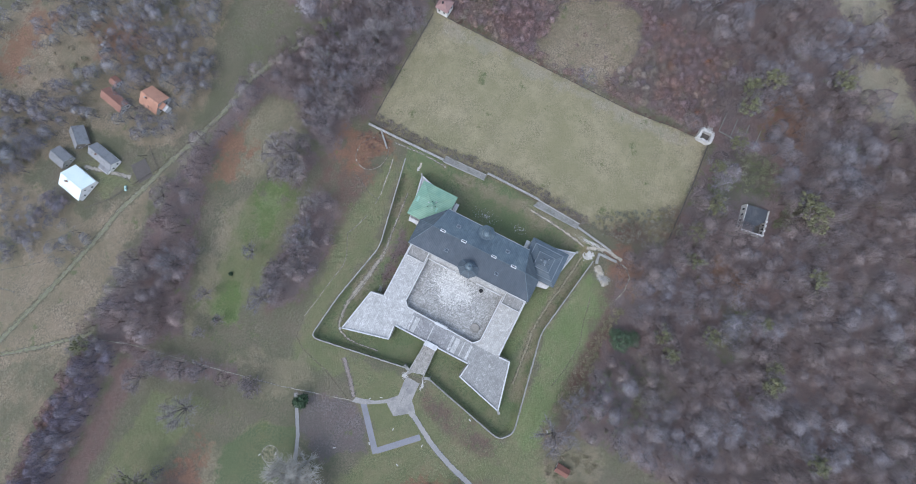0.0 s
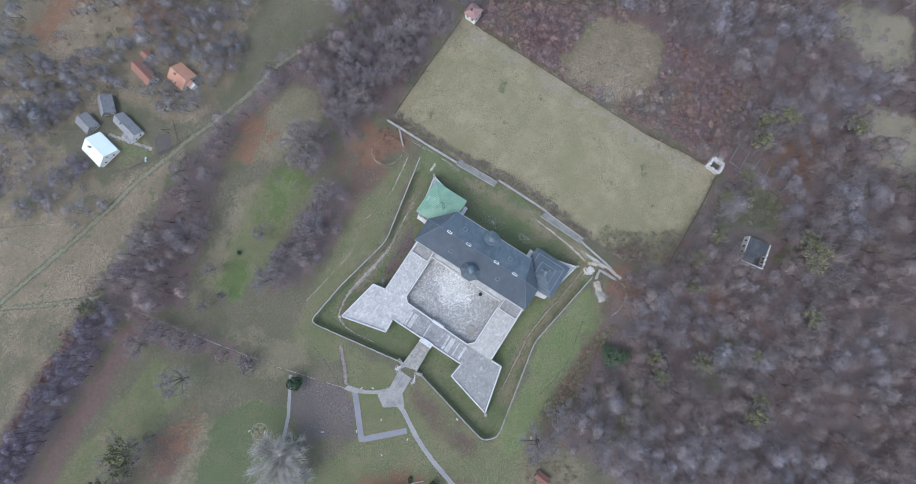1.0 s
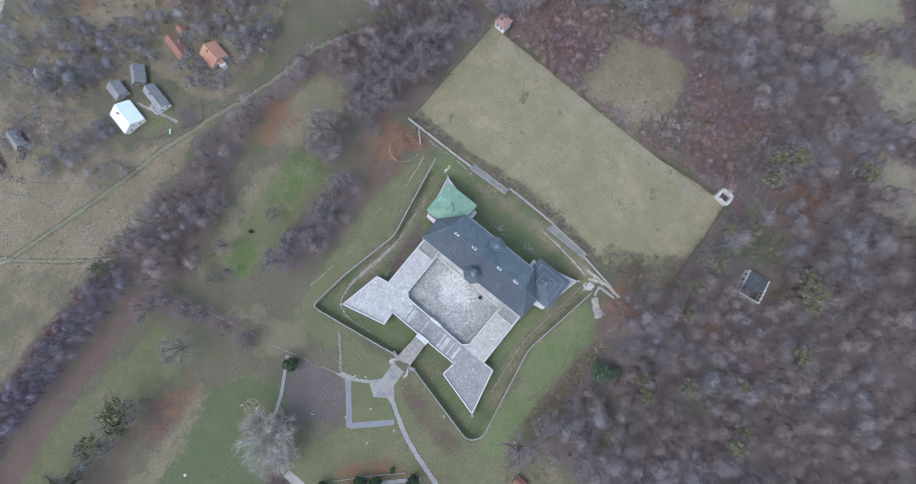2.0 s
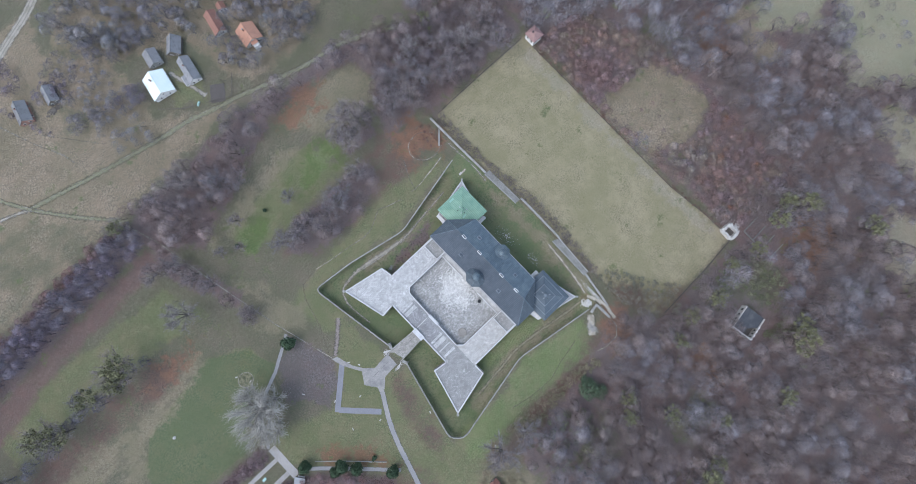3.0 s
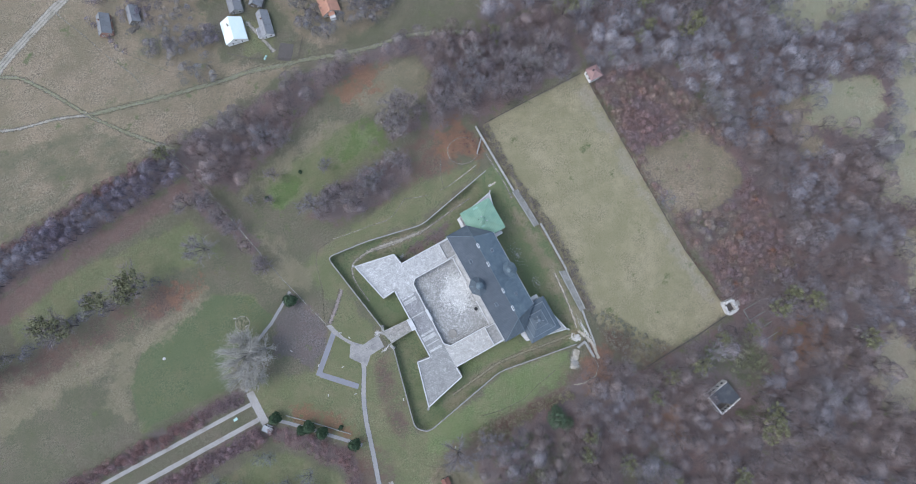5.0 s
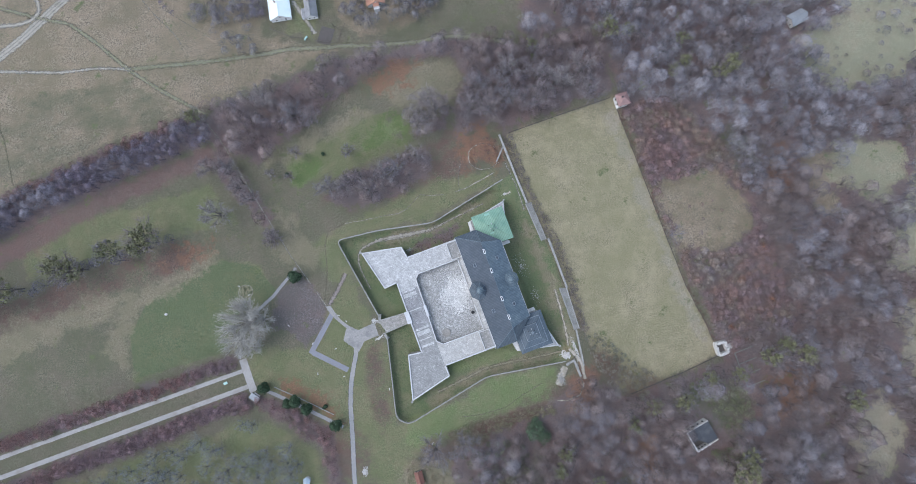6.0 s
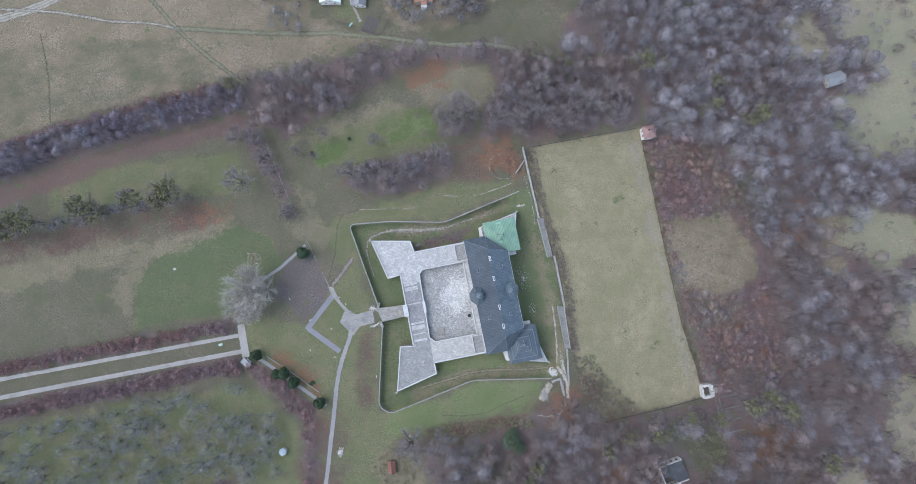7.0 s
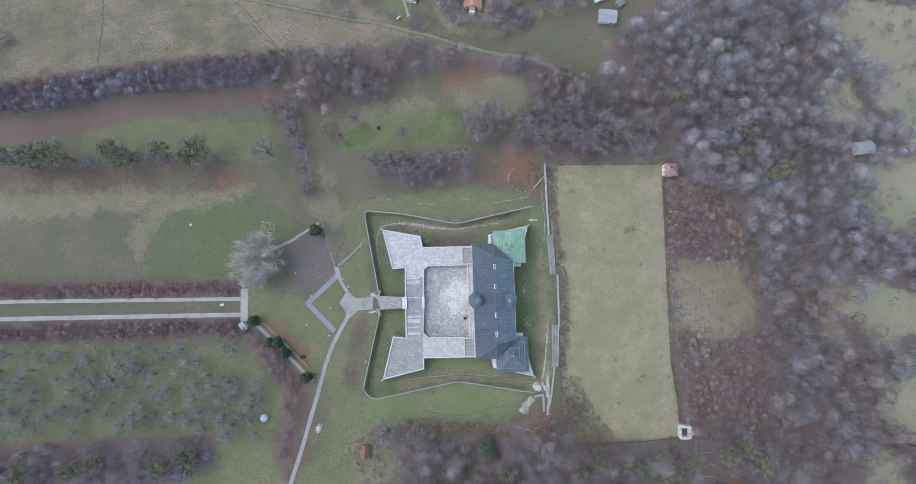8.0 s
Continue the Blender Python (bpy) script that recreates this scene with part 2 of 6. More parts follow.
_nt.links.new(math_node(_nt, "ADD", math_node(_nt, "MULTIPLY", _isl, 0.36), 0.82), _h.inputs["Value"])
_nt.links.new(_a.outputs["Color"], _h.inputs["Color"])
_nt.links.new(_h.outputs["Color"], _nt.nodes["Principled BSDF"].inputs["Base Color"])


def porous(mat):
    """Fine twigs at a crown's outside: a sheet full of small gaps, opener towards its rim (attribute "dense")."""
    t = mat.node_tree
    at = t.nodes.new("ShaderNodeAttribute")
    at.attribute_name = "dense"
    gap = math_node(t, "SUBTRACT", math_node(t, "MULTIPLY", at.outputs["Fac"], 1.3), noise_at(t, 2.4, 4, 0.3, 0.7, None, 0.85))
    rg = t.nodes.new("ShaderNodeMapRange")
    rg.inputs["From Min"].default_value, rg.inputs["From Max"].default_value = -0.15, 0.3
    t.links.new(gap, rg.inputs["Value"])
    mix, clear = t.nodes.new("ShaderNodeMixShader"), t.nodes.new("ShaderNodeBsdfTransparent")
    t.links.new(rg.outputs["Result"], mix.inputs[0])
    t.links.new(clear.outputs[0], mix.inputs[1])
    t.links.new(t.nodes["Principled BSDF"].outputs[0], mix.inputs[2])
    t.links.new(mix.outputs[0], t.nodes["Material Output"].inputs["Surface"])


porous(M["wood"])
M["haze_orchard"] = twig_material("fine_orchard_twigs", [(0.16, 0.175, 0.18), (0.19, 0.205, 0.215), (0.175, 0.18, 0.19)])
M["haze_twig"] = twig_material("fine_bare_twigs", [(0.15, 0.13, 0.135), (0.175, 0.155, 0.16), (0.15, 0.14, 0.155)])
porous(M["haze_orchard"])
porous(M["haze_twig"])
M["bark_dark"] = surface("dark_fruit_bark", (0.045, 0.04, 0.04), (0.08, 0.072, 0.07), (0.05, 0.05, 0.045), 0.6, 3.0, 0.95, stretch=(2, 2, 0.4))


# ---------------------------------------------------------------- mesh helpers


class Shape:
    """Collects the vertices and faces of one mesh."""

    def __init__(self):
        self.v, self.f = [], []

    def add(self, verts, faces):
        n = len(self.v)
        self.v += [tuple(p) for p in verts]
        self.f += [tuple(i + n for i in f) for f in faces]
        return self

    def box(self, x, y, z, sx, sy, sz, turn=0.0, taper=1.0):
        """A block on its base centre (x, y, z)."""
        c, s = math.cos(radians(turn)), math.sin(radians(turn))
        vs = []
        for k, dz in ((1.0, 0), (taper, sz)):
            for dx, dy in ((-1, -1), (1, -1), (1, 1), (-1, 1)):
                a, b = dx * sx / 2 * k, dy * sy / 2 * k
                vs.append((x + a * c - b * s, y + a * s + b * c, z + dz))
        return self.add(vs, [(3, 2, 1, 0), (4, 5, 6, 7), (0, 1, 5, 4), (1, 2, 6, 5), (2, 3, 7, 6), (3, 0, 4, 7)])

    def prism(self, poly, z0, z1, cap=True):
        n = len(poly)
        vs = [(x, y, z0) for x, y in poly] + [(x, y, z1) for x, y in poly]
        fs = [(i, (i + 1) % n, n + (i + 1) % n, n + i) for i in range(n)]
        if cap:
            from_top = tri_fill([poly])
            fs += [tuple(n + i for i in t) for t in from_top] + [tuple(reversed(t)) for t in from_top]
        return self.add(vs, fs)

    def frustum(self, x, y, z0, z1, r0, r1, n=8, turn=0.0, cap=True):
        vs = []
        for r, z in ((r0, z0), (r1, z1)):
            for i in range(n):
                a = radians(turn) + i * math.tau / n
                vs.append((x + r * math.cos(a), y + r * math.sin(a), z))
        fs = [(i, (i + 1) % n, n + (i + 1) % n, n + i) for i in range(n)]
        if cap:
            fs += [tuple(range(2 * n - 1, n - 1, -1))[::-1], tuple(range(n))[::-1]]
        return self.add(vs, fs)

    def wall(self, pts, width, z0, z1):
        """A wall along a polyline, mitred at the bends; z0 and z1 are numbers or functions of place."""
        n = len(pts)
        vs = []
        for i, (x, y) in enumerate(pts):
            a, b = Vector(pts[max(i - 1, 0)]), Vector(pts[min(i + 1, n - 1)])
            d = (b - a).normalized()
            nx, ny = -d.y * width / 2, d.x * width / 2
            b0 = z0(x, y) if callable(z0) else z0
            b1 = z1(x, y) if callable(z1) else z1
            vs += [(x + nx, y + ny, b0), (x - nx, y - ny, b0), (x - nx, y - ny, b1), (x + nx, y + ny, b1)]
        fs = [(0, 1, 2, 3), (4 * n - 1, 4 * n - 2, 4 * n - 3, 4 * n - 4)]
        for i in range(n - 1):
            k = 4 * i
            for j in range(4):
                fs.append((k + j, k + 4 + j, k + 4 + (j + 1) % 4, k + (j + 1) % 4))
        return self.add(vs, fs)

    def mesh(self, name, mat):
        me = bpy.data.meshes.new(name)
        me.from_pydata(self.v, [], self.f)
        bm = bmesh.new()
        bm.from_mesh(me)
        bmesh.ops.recalc_face_normals(bm, faces=bm.faces)
        bm.to_mesh(me)
        bm.free()
        me.materials.append(mat)
        return me


def tri_fill(loops):
    from_geo = geometry_fill([[Vector((x, y, 0)) for x, y in l] for l in loops])
    return [tuple(t) for t in from_geo]


from mathutils.geometry import tessellate_polygon as geometry_fill


def thing(name, x, y, z, turn, label, category, group="", kind=""):
    e = new(name)
    e.empty_display_size = 0.5
    e.matrix_world = pose(x, y, z, 0, 0, turn)
    return tagged(e, label, category, group, kind)


def part(name, shape, mat, parent, label=""):
    ob = new(name, shape.mesh(name, mat) if isinstance(shape, Shape) else shape)
    ob.parent = parent
    return tagged(ob, label)


def solid(name, shape, mat, label, category, kind="", group=""):
    return tagged(new(name, shape.mesh(name, mat)), label, category, group, kind)


def along(pts, step):
    """Points at even steps on a polyline."""
    out = [tuple(pts[0])]
    for a, b in zip(pts, pts[1:]):
        n = max(1, round(math.dist(a, b) / step))
        out += [(a[0] + (b[0] - a[0]) * i / n, a[1] + (b[1] - a[1]) * i / n) for i in range(1, n + 1)]
    return out


def rounded(pts, cut, n=4):
    """Rounds the inner corners of a polyline."""
    out = [pts[0]]
    for a, b, c in zip(pts, pts[1:], pts[2:]):
        a, b, c = Vector(a), Vector(b), Vector(c)
        p, q = b + (a - b).normalized() * cut, b + (c - b).normalized() * cut
        for i in range(n + 1):
            t = i / n
            out.append(tuple((1 - t) ** 2 * p + 2 * t * (1 - t) * b + t * t * q))
    return out + [pts[-1]]

# ---------------------------------------------------------------- plan of the ground

FENCE_N = rounded([(-52.6, 6.2), (-62.6, 63.8), (-35, 60.6), (1.2, 52.8), (54.9, 64)], 4.5)
FENCE_S = rounded([(-52.0, -6.6), (-63.6, -57.5), (-57, -63.6), (-0.2, -52.9), (50.5, -61.5)], 4.0)
CASTLE = [(-49.5, 49.8), (-23.4, 44.6), (-22, 37), (22, 37), (23.4, 44.6), (49.8, 50), (42.8, 22.8), (35.5, 23.2),
          (35.5, -23), (42.8, -22.2), (49.8, -50), (23.4, -44), (22.2, -36.8), (-22.4, -36.8), (-22.2, -43.7),
          (-49.7, -50), (-42.7, -22), (-34.3, -23.2), (-34.4, 23.4), (-42.7, 22.6)]
MOAT = FENCE_S[::-1] + FENCE_N + [(63, 66), (65, 30), (68, 0), (63, -45), (60, -60)]
GARDEN = [(68, 92), (145, 91), (144.5, 62), (143, 14), (142, -44), (145, -70), (144.5, -91), (81, -94.5), (76, -87), (69, -57),
          (69, -19), (69.5, 16), (66, 52), (65, 77)]


def signed(px, py, poly):
    """Distance to a polygon's outline, above zero inside."""
    best = np.full(px.shape, 1e9)
    inside = np.zeros(px.shape, bool)
    for (ax, ay), (bx, by) in zip(poly, poly[1:] + poly[:1]):
        dx, dy = bx - ax, by - ay
        t = np.clip(((px - ax) * dx + (py - ay) * dy) / (dx * dx + dy * dy + 1e-9), 0, 1)
        best = np.minimum(best, np.hypot(px - ax - t * dx, py - ay - t * dy))
        if dy:
            inside ^= ((ay > py) != (by > py)) & (px < (py - ay) / dy * dx + ax)
    return np.where(inside, best, -best)


def step01(v, lo, hi):
    t = np.clip((v - lo) / (hi - lo), 0, 1)
    return t * t * (3 - 2 * t)


def height(px, py):
    """Height of the ground: level round the castle, a dry moat, soft folds farther off."""
    px, py = np.asarray(px, float), np.asarray(py, float)
    far = step01(np.hypot(px, py), 110, 260)
    z = far * (1.6 * np.sin(px / 53 + 1.3) * np.cos(py / 61 + 0.4) + 0.7 * np.sin(px / 19 + py / 23))
    z = z + 0.12 * np.sin(px / 5.1 + 0.8 * np.sin(py / 7)) * np.cos(py / 6.3)
    d = signed(px, py, MOAT)
    ease = step01(px, 40, 62)
    z = z - 3.6 * step01(d, 0.2, 1.3 + 14 * ease) * (1 - 0.55 * ease)
    z = z + 0.9 * step01(-np.abs(np.hypot(px - 47.5, py - 82.5) - 9), -2.5, 0) * (px > 30)
    return z


def hz(x, y):
    return float(height(x, y))


# woods, clearings and fields as rough plan outlines
STRIP = [(-350, 158), (-323, 163), (-221, 172), (-118, 178), (-116, 157), (-150, 154), (-221, 147), (-320, 134), (-350, 129)]
NORTH_BELT = [(-118, 178), (-70, 178), (-20, 183), (10, 176), (60, 171), (100, 152), (150, 140), (150, 96), (68, 96), (60, 103), (36, 100),
              (40, 122), (56, 138), (52, 158), (22, 166), (-10, 163), (-60, 150), (-98, 138), (-117, 150)]
GROVE = [(-58, 92), (-52, 82), (-30, 78), (0, 80), (16, 90), (14, 104), (-5, 104), (-40, 103)]
GROVE_2 = [(8, 112), (28, 108), (40, 124), (30, 138), (14, 138)]
GROVE_3 = [(-112, 150), (-60, 165), (-40, 152), (-62, 140), (-95, 128)]
ROADSIDE = [(-122, 150), (-113, 150), (-98, 92), (-104, 88), (-122, 130)]
EAST = [(150, 96), (150, 140), (100, 152), (110, 172), (150, 215), (345, 218), (378, 100), (380, -10), (356, -85), (300, -185), (180, -262), (60, -290), (-10, -290),
        (-40, -200), (-40, -92), (-4, -88), (30, -84), (58, -72), (66, -80), (80, -96), (145, -96), (147, -70), (145, -20), (146, 40)]
SCRUB = [(-30, 250), (-60, 262), (-80, 300), (-50, 335), (30, 325), (110, 240), (96, 205), (66, 205), (40, 188), (0, 192), (-12, 205), (-15, 250)]
SCRUB_2 = [(-62, 224), (-70, 200), (-88, 206), (-100, 232), (-92, 250), (-110, 275), (-86, 300), (-60, 262)]
HEDGE_N = [(-325, 18), (-149, 16.5), (-149, 8.2), (-325, 10.5)]
HEDGE_S = [(-325, -8.5), (-150, -9), (-146, -19.5), (-325, -18)]
HEDGE_E = [(-146, -16), (-138, -13), (-104, -48), (-107, -70), (-111, -102), (-118, -102), (-113, -60), (-128, -38)]
SOUTH_BELT = [(-325, -88), (-240, -86), (-162, -84), (-160, -106), (-240, -122), (-325, -122)]
ORCHARD = [(-420, -23), (-150, -25), (-118, -58), (-122, -86), (-420, -84)]
RED_WOOD = [(147, 88), (190, 70), (203, 25), (206, -30), (198, -92), (150, -90), (145, -36), (145, 30)]
CLEARINGS = [
    [(152, 26), (193, 21), (203, -4), (201, -24), (176, -33), (148, -21), (147, 12)],
    [(270, 198), (297, 210), (360, 200), (360, 168), (322, 156), (301, 157), (278, 177)],
    [(296, 151), (350, 162), (352, 88), (318, 98), (301, 128)],
    [(258, 149), (282, 150), (290, 116), (262, 118)],
    [(280, 86), (340, 96), (340, 36), (288, 42), (282, 62)],
    [(276, 13), (306, -2), (314, -18), (290, -38), (260, -14)],
    [(284, -60), (322, -18), (362, 24), (400, 10), (402, -44), (308, -112), (274, -80)],
    [(248, 12), (262, 12), (258, -34), (243, -30)],
    [(262, -106), (256, -139), (258, -164), (296, -144), (286, -108)],
    [(233, -148), (240, -176), (205, -200), (198, -172)],
    [(334, 104), (420, 130), (420, -40), (362, 20), (330, 60), (318, 98)],
    [(300, 128), (360, 150), (420, 130), (334, 104)],
]
VILLAGE_GREEN = [(40, 181), (67, 201), (96, 191), (101, 166), (84, 161), (53, 173)]
VILLAGE_DRY = [(113, 180), (136, 168), (131, 154), (119, 163)]
WEST_FIELD = [(-460, 170), (-323, 168), (-221, 177), (-118, 181), (-20, 188), (-56, 211), (-106, 249), (-80, 330), (-460, 400)]
WEST_GREEN = [(-460, 174), (-330, 172), (-221, 178), (-128, 180), (-160, 215), (-211, 227), (-460, 250)]
CLEARING_N = [(-94, 131), (-63, 143), (-5, 153), (51, 157), (54, 138), (43, 126), (10, 113), (6, 103), (-31, 104), (-72, 105), (-94, 114)]
BRIGHT = [[(-76, 127), (-62, 122), (-57, 114), (-68, 106), (-76, 105), (-80, 114)], [(-10, 130), (8, 128), (6, 118), (-14, 114), (-30, 114), (-26, 120)]]
BRACKEN = [[(-10, 162), (7, 166), (25, 163), (22, 149), (-5, 150)], [(40, 100), (55, 102), (62, 92), (56, 76), (36, 80), (33, 92)],
           [(163, -128), (186, -112), (196, -132), (180, -150)], [(-10, 314), (44, 312), (36, 297), (-8, 300)], [(228, 20), (246, 14), (238, -10), (222, -4)], [(70, -130), (86, -126), (82, -150), (66, -146)], [(24, 262), (44, 272), (60, 252), (40, 240)], [(-172, 90), (-150, 98), (-140, 88), (-160, 82)],
           [(-126, -13), (-104, -36), (-94, -52), (-101, -30), (-116, -14)], [(55, -62), (62, -64), (66, -84), (50, -92), (44, -84)]]
RED_STRIP = [(-460, 114), (-320, 132), (-221, 146), (-122, 154), (-122, 143), (-221, 133), (-320, 116), (-460, 100)]
GREEN_FIELD = [(-213, 24), (-209, 51), (-193, 68), (-138, 78), (-118, 66), (-110, 46), (-150, 30), (-151, 20)]
LEAFY = [(-110, 44), (-93, 54), (-82, 26), (-92, 10), (-102, 6), (-118, 26), (-114, 38)]
BANKS = [[(-52, -8), (-62, -60), (-30, -64), (0, -58), (40, -66), (52, -70), (20, -82), (-30, -84), (-70, -84), (-84, -60), (-66, -10)],
         [(-56, 62), (0, 56), (40, 64), (52, 72), (0, 80), (-60, 70), (-80, 68), (-76, 40), (-64, 30)]]

FADED = [[(137, 84), (143, 84), (141.5, 10), (140.5, -44), (143, -85), (138, -85), (135, -40), (135.5, 10)]]
FRESH = [*BRIGHT, [(-55, -60), (-30, -62), (0, -54), (40, -61), (45, -64), (34, -72), (36, -80), (20, -80), (0, -78), (-20, -74), (-50, -86), (-66, -74)],
         [(-22, -36), (8, -37), (26, -46), (24, -50), (0, -47), (-20, -44)]]
MOSSY = [[(112, -104), (150, -112), (152, -136), (126, -136), (124, -122), (108, -114)], [(60, 252), (86, 250), (84, 228), (66, 226)], [(205, 40), (216, 10), (228, 14), (220, 46)],
         [(40, -140), (66, -134), (60, -160), (38, -160)], [(176, 176), (206, 186), (214, 166), (190, 156)], [(-10, -118), (14, -112), (10, -132), (-12, -136)]]
STRAW = [[(-6, 152), (26, 160), (52, 157), (55, 138), (36, 126), (8, 136)], [(-90, 128), (-60, 140), (-30, 144), (-10, 138), (-34, 132), (-76, 122)], [(-66, -86), (-46, -88), (-42, -112), (-60, -118), (-76, -100)],
         [(-98, 100), (-88, 92), (-80, 70), (-70, 60), (-84, 50), (-94, 66)], [(-138, 86), (-205, 76), (-226, 54), (-218, 28), (-214, 30), (-208, 57.4), (-196.9, 65), (-141.7, 77)], [(-330, 98), (-236, 89), (-193, 82), (-200, 72), (-330, 60)],
         [(-106, 70), (-90, 78), (-86, 66), (-98, 60)],
         [(-50, 56), (-15, 54), (-2, 52), (14, 54), (40, 58), (40, 54), (0, 46), (-40, 53)], [(-40, -54), (0, -47), (30, -50), (50, -56), (50, -60), (0, -51), (-40, -58)], [(60, 40), (62, 10), (66, -40), (60, -52), (54, -46), (58, -10), (56, 30)]]
RUSTY = [RED_STRIP, [(-58, -10), (-66, -58), (-74, -62), (-74, -30), (-64, -8)], [(-92, -60), (-84, -64), (-90, -96), (-104, -112), (-104, -92)], [(-100, 172), (0, 176), (60, 156), (140, 98), (64, 96), (58, 130), (54, 158), (20, 166), (-60, 152), (-98, 140)], [(-60, 92), (-50, 80), (0, 78), (60, 76), (60, 96), (30, 110), (10, 100), (-40, 104)], [(-420, 100), (-170, 100), (-140, 90), (-160, 80), (-420, 84)],
         [(20, -76), (66, -70), (80, -96), (20, -104), (-40, -100), (-60, -80)], [(68, -58), (80, -70), (98, -88), (112, -98), (70, -98)],
         [(-100, -50), (-88, -50), (-96, -100), (-112, -120), (-124, -90), (-108, -60)]]
LITTER = [[(-20, 38.4), (12, 38.4), (15, 46), (-16, 45.5)], [(65, 94), (73, 94), (77, 60), (76, 20), (72, 16), (69, 16), (66, 50)], [(69.5, -18), (77, -30), (84, -60), (70, -60), (67, -46)], STRIP, NORTH_BELT, GROVE, GROVE_2, GROVE_3, ROADSIDE, EAST, HEDGE_N, HEDGE_S, HEDGE_E, SOUTH_BELT, LEAFY]
LUSH = [MOAT, [(-116, 8), (-100, 2), (-80, 26), (-64, 42), (-58, 10), (-60, -10), (-90, -50), (-136, -14), (-146, 2), (-140, 20)], GREEN_FIELD, ORCHARD, *BANKS, [(-82, 128), (-30, 138), (-4, 134), (2, 108), (-31, 106), (-76, 106)], [(-110, -20), (-75, -20), (-60, -100), (-70, -140), (-110, -140), (-108, -70)],
        [(-180, -86), (-120, -88), (-112, -118), (-180, -130)], [(100, -112), (116, -112), (110, -128), (98, -126)],
        [(-262, 140), (-130, 128), (-120, 100), (-262, 110)], [(-48, 213), (-37, 236), (-22, 220), (-32, 200)],
        [(88, 50), (71, 60), (71, 91), (104, 89), (98, 66)]]
DRY = [SCRUB_2, SCRUB, GARDEN, *CLEARINGS, VILLAGE_DRY, WEST_FIELD, [(-12, 293), (28, 288), (36, 264), (17, 260), (-22, 278)], [(-28, 299), (-25, 276), (-69, 260), (-77, 268)],
       [(36, -80), (20, -86), (0, -84), (-24, -92), (-8, -80), (20, -78)]]


def field_of(px, py, polys, soft):
    v = np.zeros(px.shape)
    for p in polys:
        v = np.maximum(v, np.clip(0.5 + signed(px, py, p) / (2 * soft), 0, 1))
    return v


def ticks(lo, hi, fine_lo, fine_hi):
    out = [-4000.0, -1800.0, -900.0, -600.0]
    out += list(np.arange(lo, fine_lo, 3.0)) + list(np.arange(fine_lo, fine_hi, 1.0)) + list(np.arange(fine_hi, hi + 1, 3.0))
    return np.array(out + [600.0, 900.0, 1800.0, 4000.0])


gx, gy = ticks(-460, 400, -72, 72), ticks(-340, 400, -72, 72)
PX, PY = np.meshgrid(gx, gy)
PZ = height(PX, PY)
ground_me = bpy.data.meshes.new("ground")
nx, ny = len(gx), len(gy)
idx = np.arange(nx * ny).reshape(ny, nx)
quads = np.stack([idx[:-1, :-1], idx[:-1, 1:], idx[1:, 1:], idx[1:, :-1]], -1).reshape(-1, 4)
ground_me.vertices.add(nx * ny)
ground_me.vertices.foreach_set("co", np.stack([PX, PY, PZ], -1).ravel())
ground_me.loops.add(quads.size)
ground_me.loops.foreach_set("vertex_index", quads.ravel())
ground_me.polygons.add(len(quads))
ground_me.polygons.foreach_set("loop_start", np.arange(0, quads.size, 4))
ground_me.polygons.foreach_set("loop_total", np.full(len(quads), 4))
ground_me.update()
for key, polys, soft in (("litter", LITTER, 6), ("lush", LUSH, 6), ("dry", DRY, 7), ("bracken", BRACKEN, 13), ("vivid", BRIGHT, 12),
                         ("garden", [GARDEN], 2.5), ("green_crop", [GREEN_FIELD], 2.0), ("shade_grass", [MOAT], 1.5), ("leafy", [LEAFY], 5), ("rusty", RUSTY, 10), ("maroon", [RED_STRIP], 6),
                         ("west_green", [WEST_GREEN], 6), ("fresh", FRESH, 5), ("moss", MOSSY, 12), ("pale", [CLEARINGS[k] for k in (1, 2, 3, 8, 9)] + FADED, 7), ("meadow", [CLEARINGS[k] for k in (4, 5, 6, 10, 11)], 9), ("straw", STRAW, 8), ("open", [*CLEARINGS, CLEARING_N, VILLAGE_GREEN, GARDEN], 8)):
    at = ground_me.attributes.new(key, "FLOAT", "POINT")
    at.data.foreach_set("value", field_of(PX, PY, polys, soft).ravel())

m, nt, bs = bare("ground_cover", 0.97)
ragged = noise_at(nt, 0.07, 9, 0.3, 0.7, None, 0.75)
fine = noise_at(nt, 0.95, 6, 0.44, 0.56, None, 0.9)
mid = noise_at(nt, 0.10, 8, 0.42, 0.58, None, 0.8)
broad = noise_at(nt, 0.03, 7, 0.4, 0.6, None, 0.7)
patchy = noise_at(nt, 0.05, 8, 0.36, 0.54, None, 0.78)


def zone(key, spread=0.9):
    a = nt.nodes.new("ShaderNodeAttribute")
    a.attribute_name = key
    v = math_node(nt, "ADD", a.outputs["Fac"], math_node(nt, "MULTIPLY", math_node(nt, "SUBTRACT", ragged, 0.5), spread))
    r = nt.nodes.new("ShaderNodeMapRange")
    r.interpolation_type = "SMOOTHSTEP"
    r.inputs["From Min"].default_value, r.inputs["From Max"].default_value = 0.3, 0.7
    nt.links.new(v, r.inputs["Value"])
    return r.outputs["Result"]


def cover(a, b, c, far_tone):
    """Four tones: grain, tufts, and broad patches."""
    k = mixer(nt, fine, a, b)
    k = mixer(nt, math_node(nt, "MULTIPLY", mid, 0.7), k, c)
    return mixer(nt, math_node(nt, "MULTIPLY", broad, 0.75), k, far_tone)


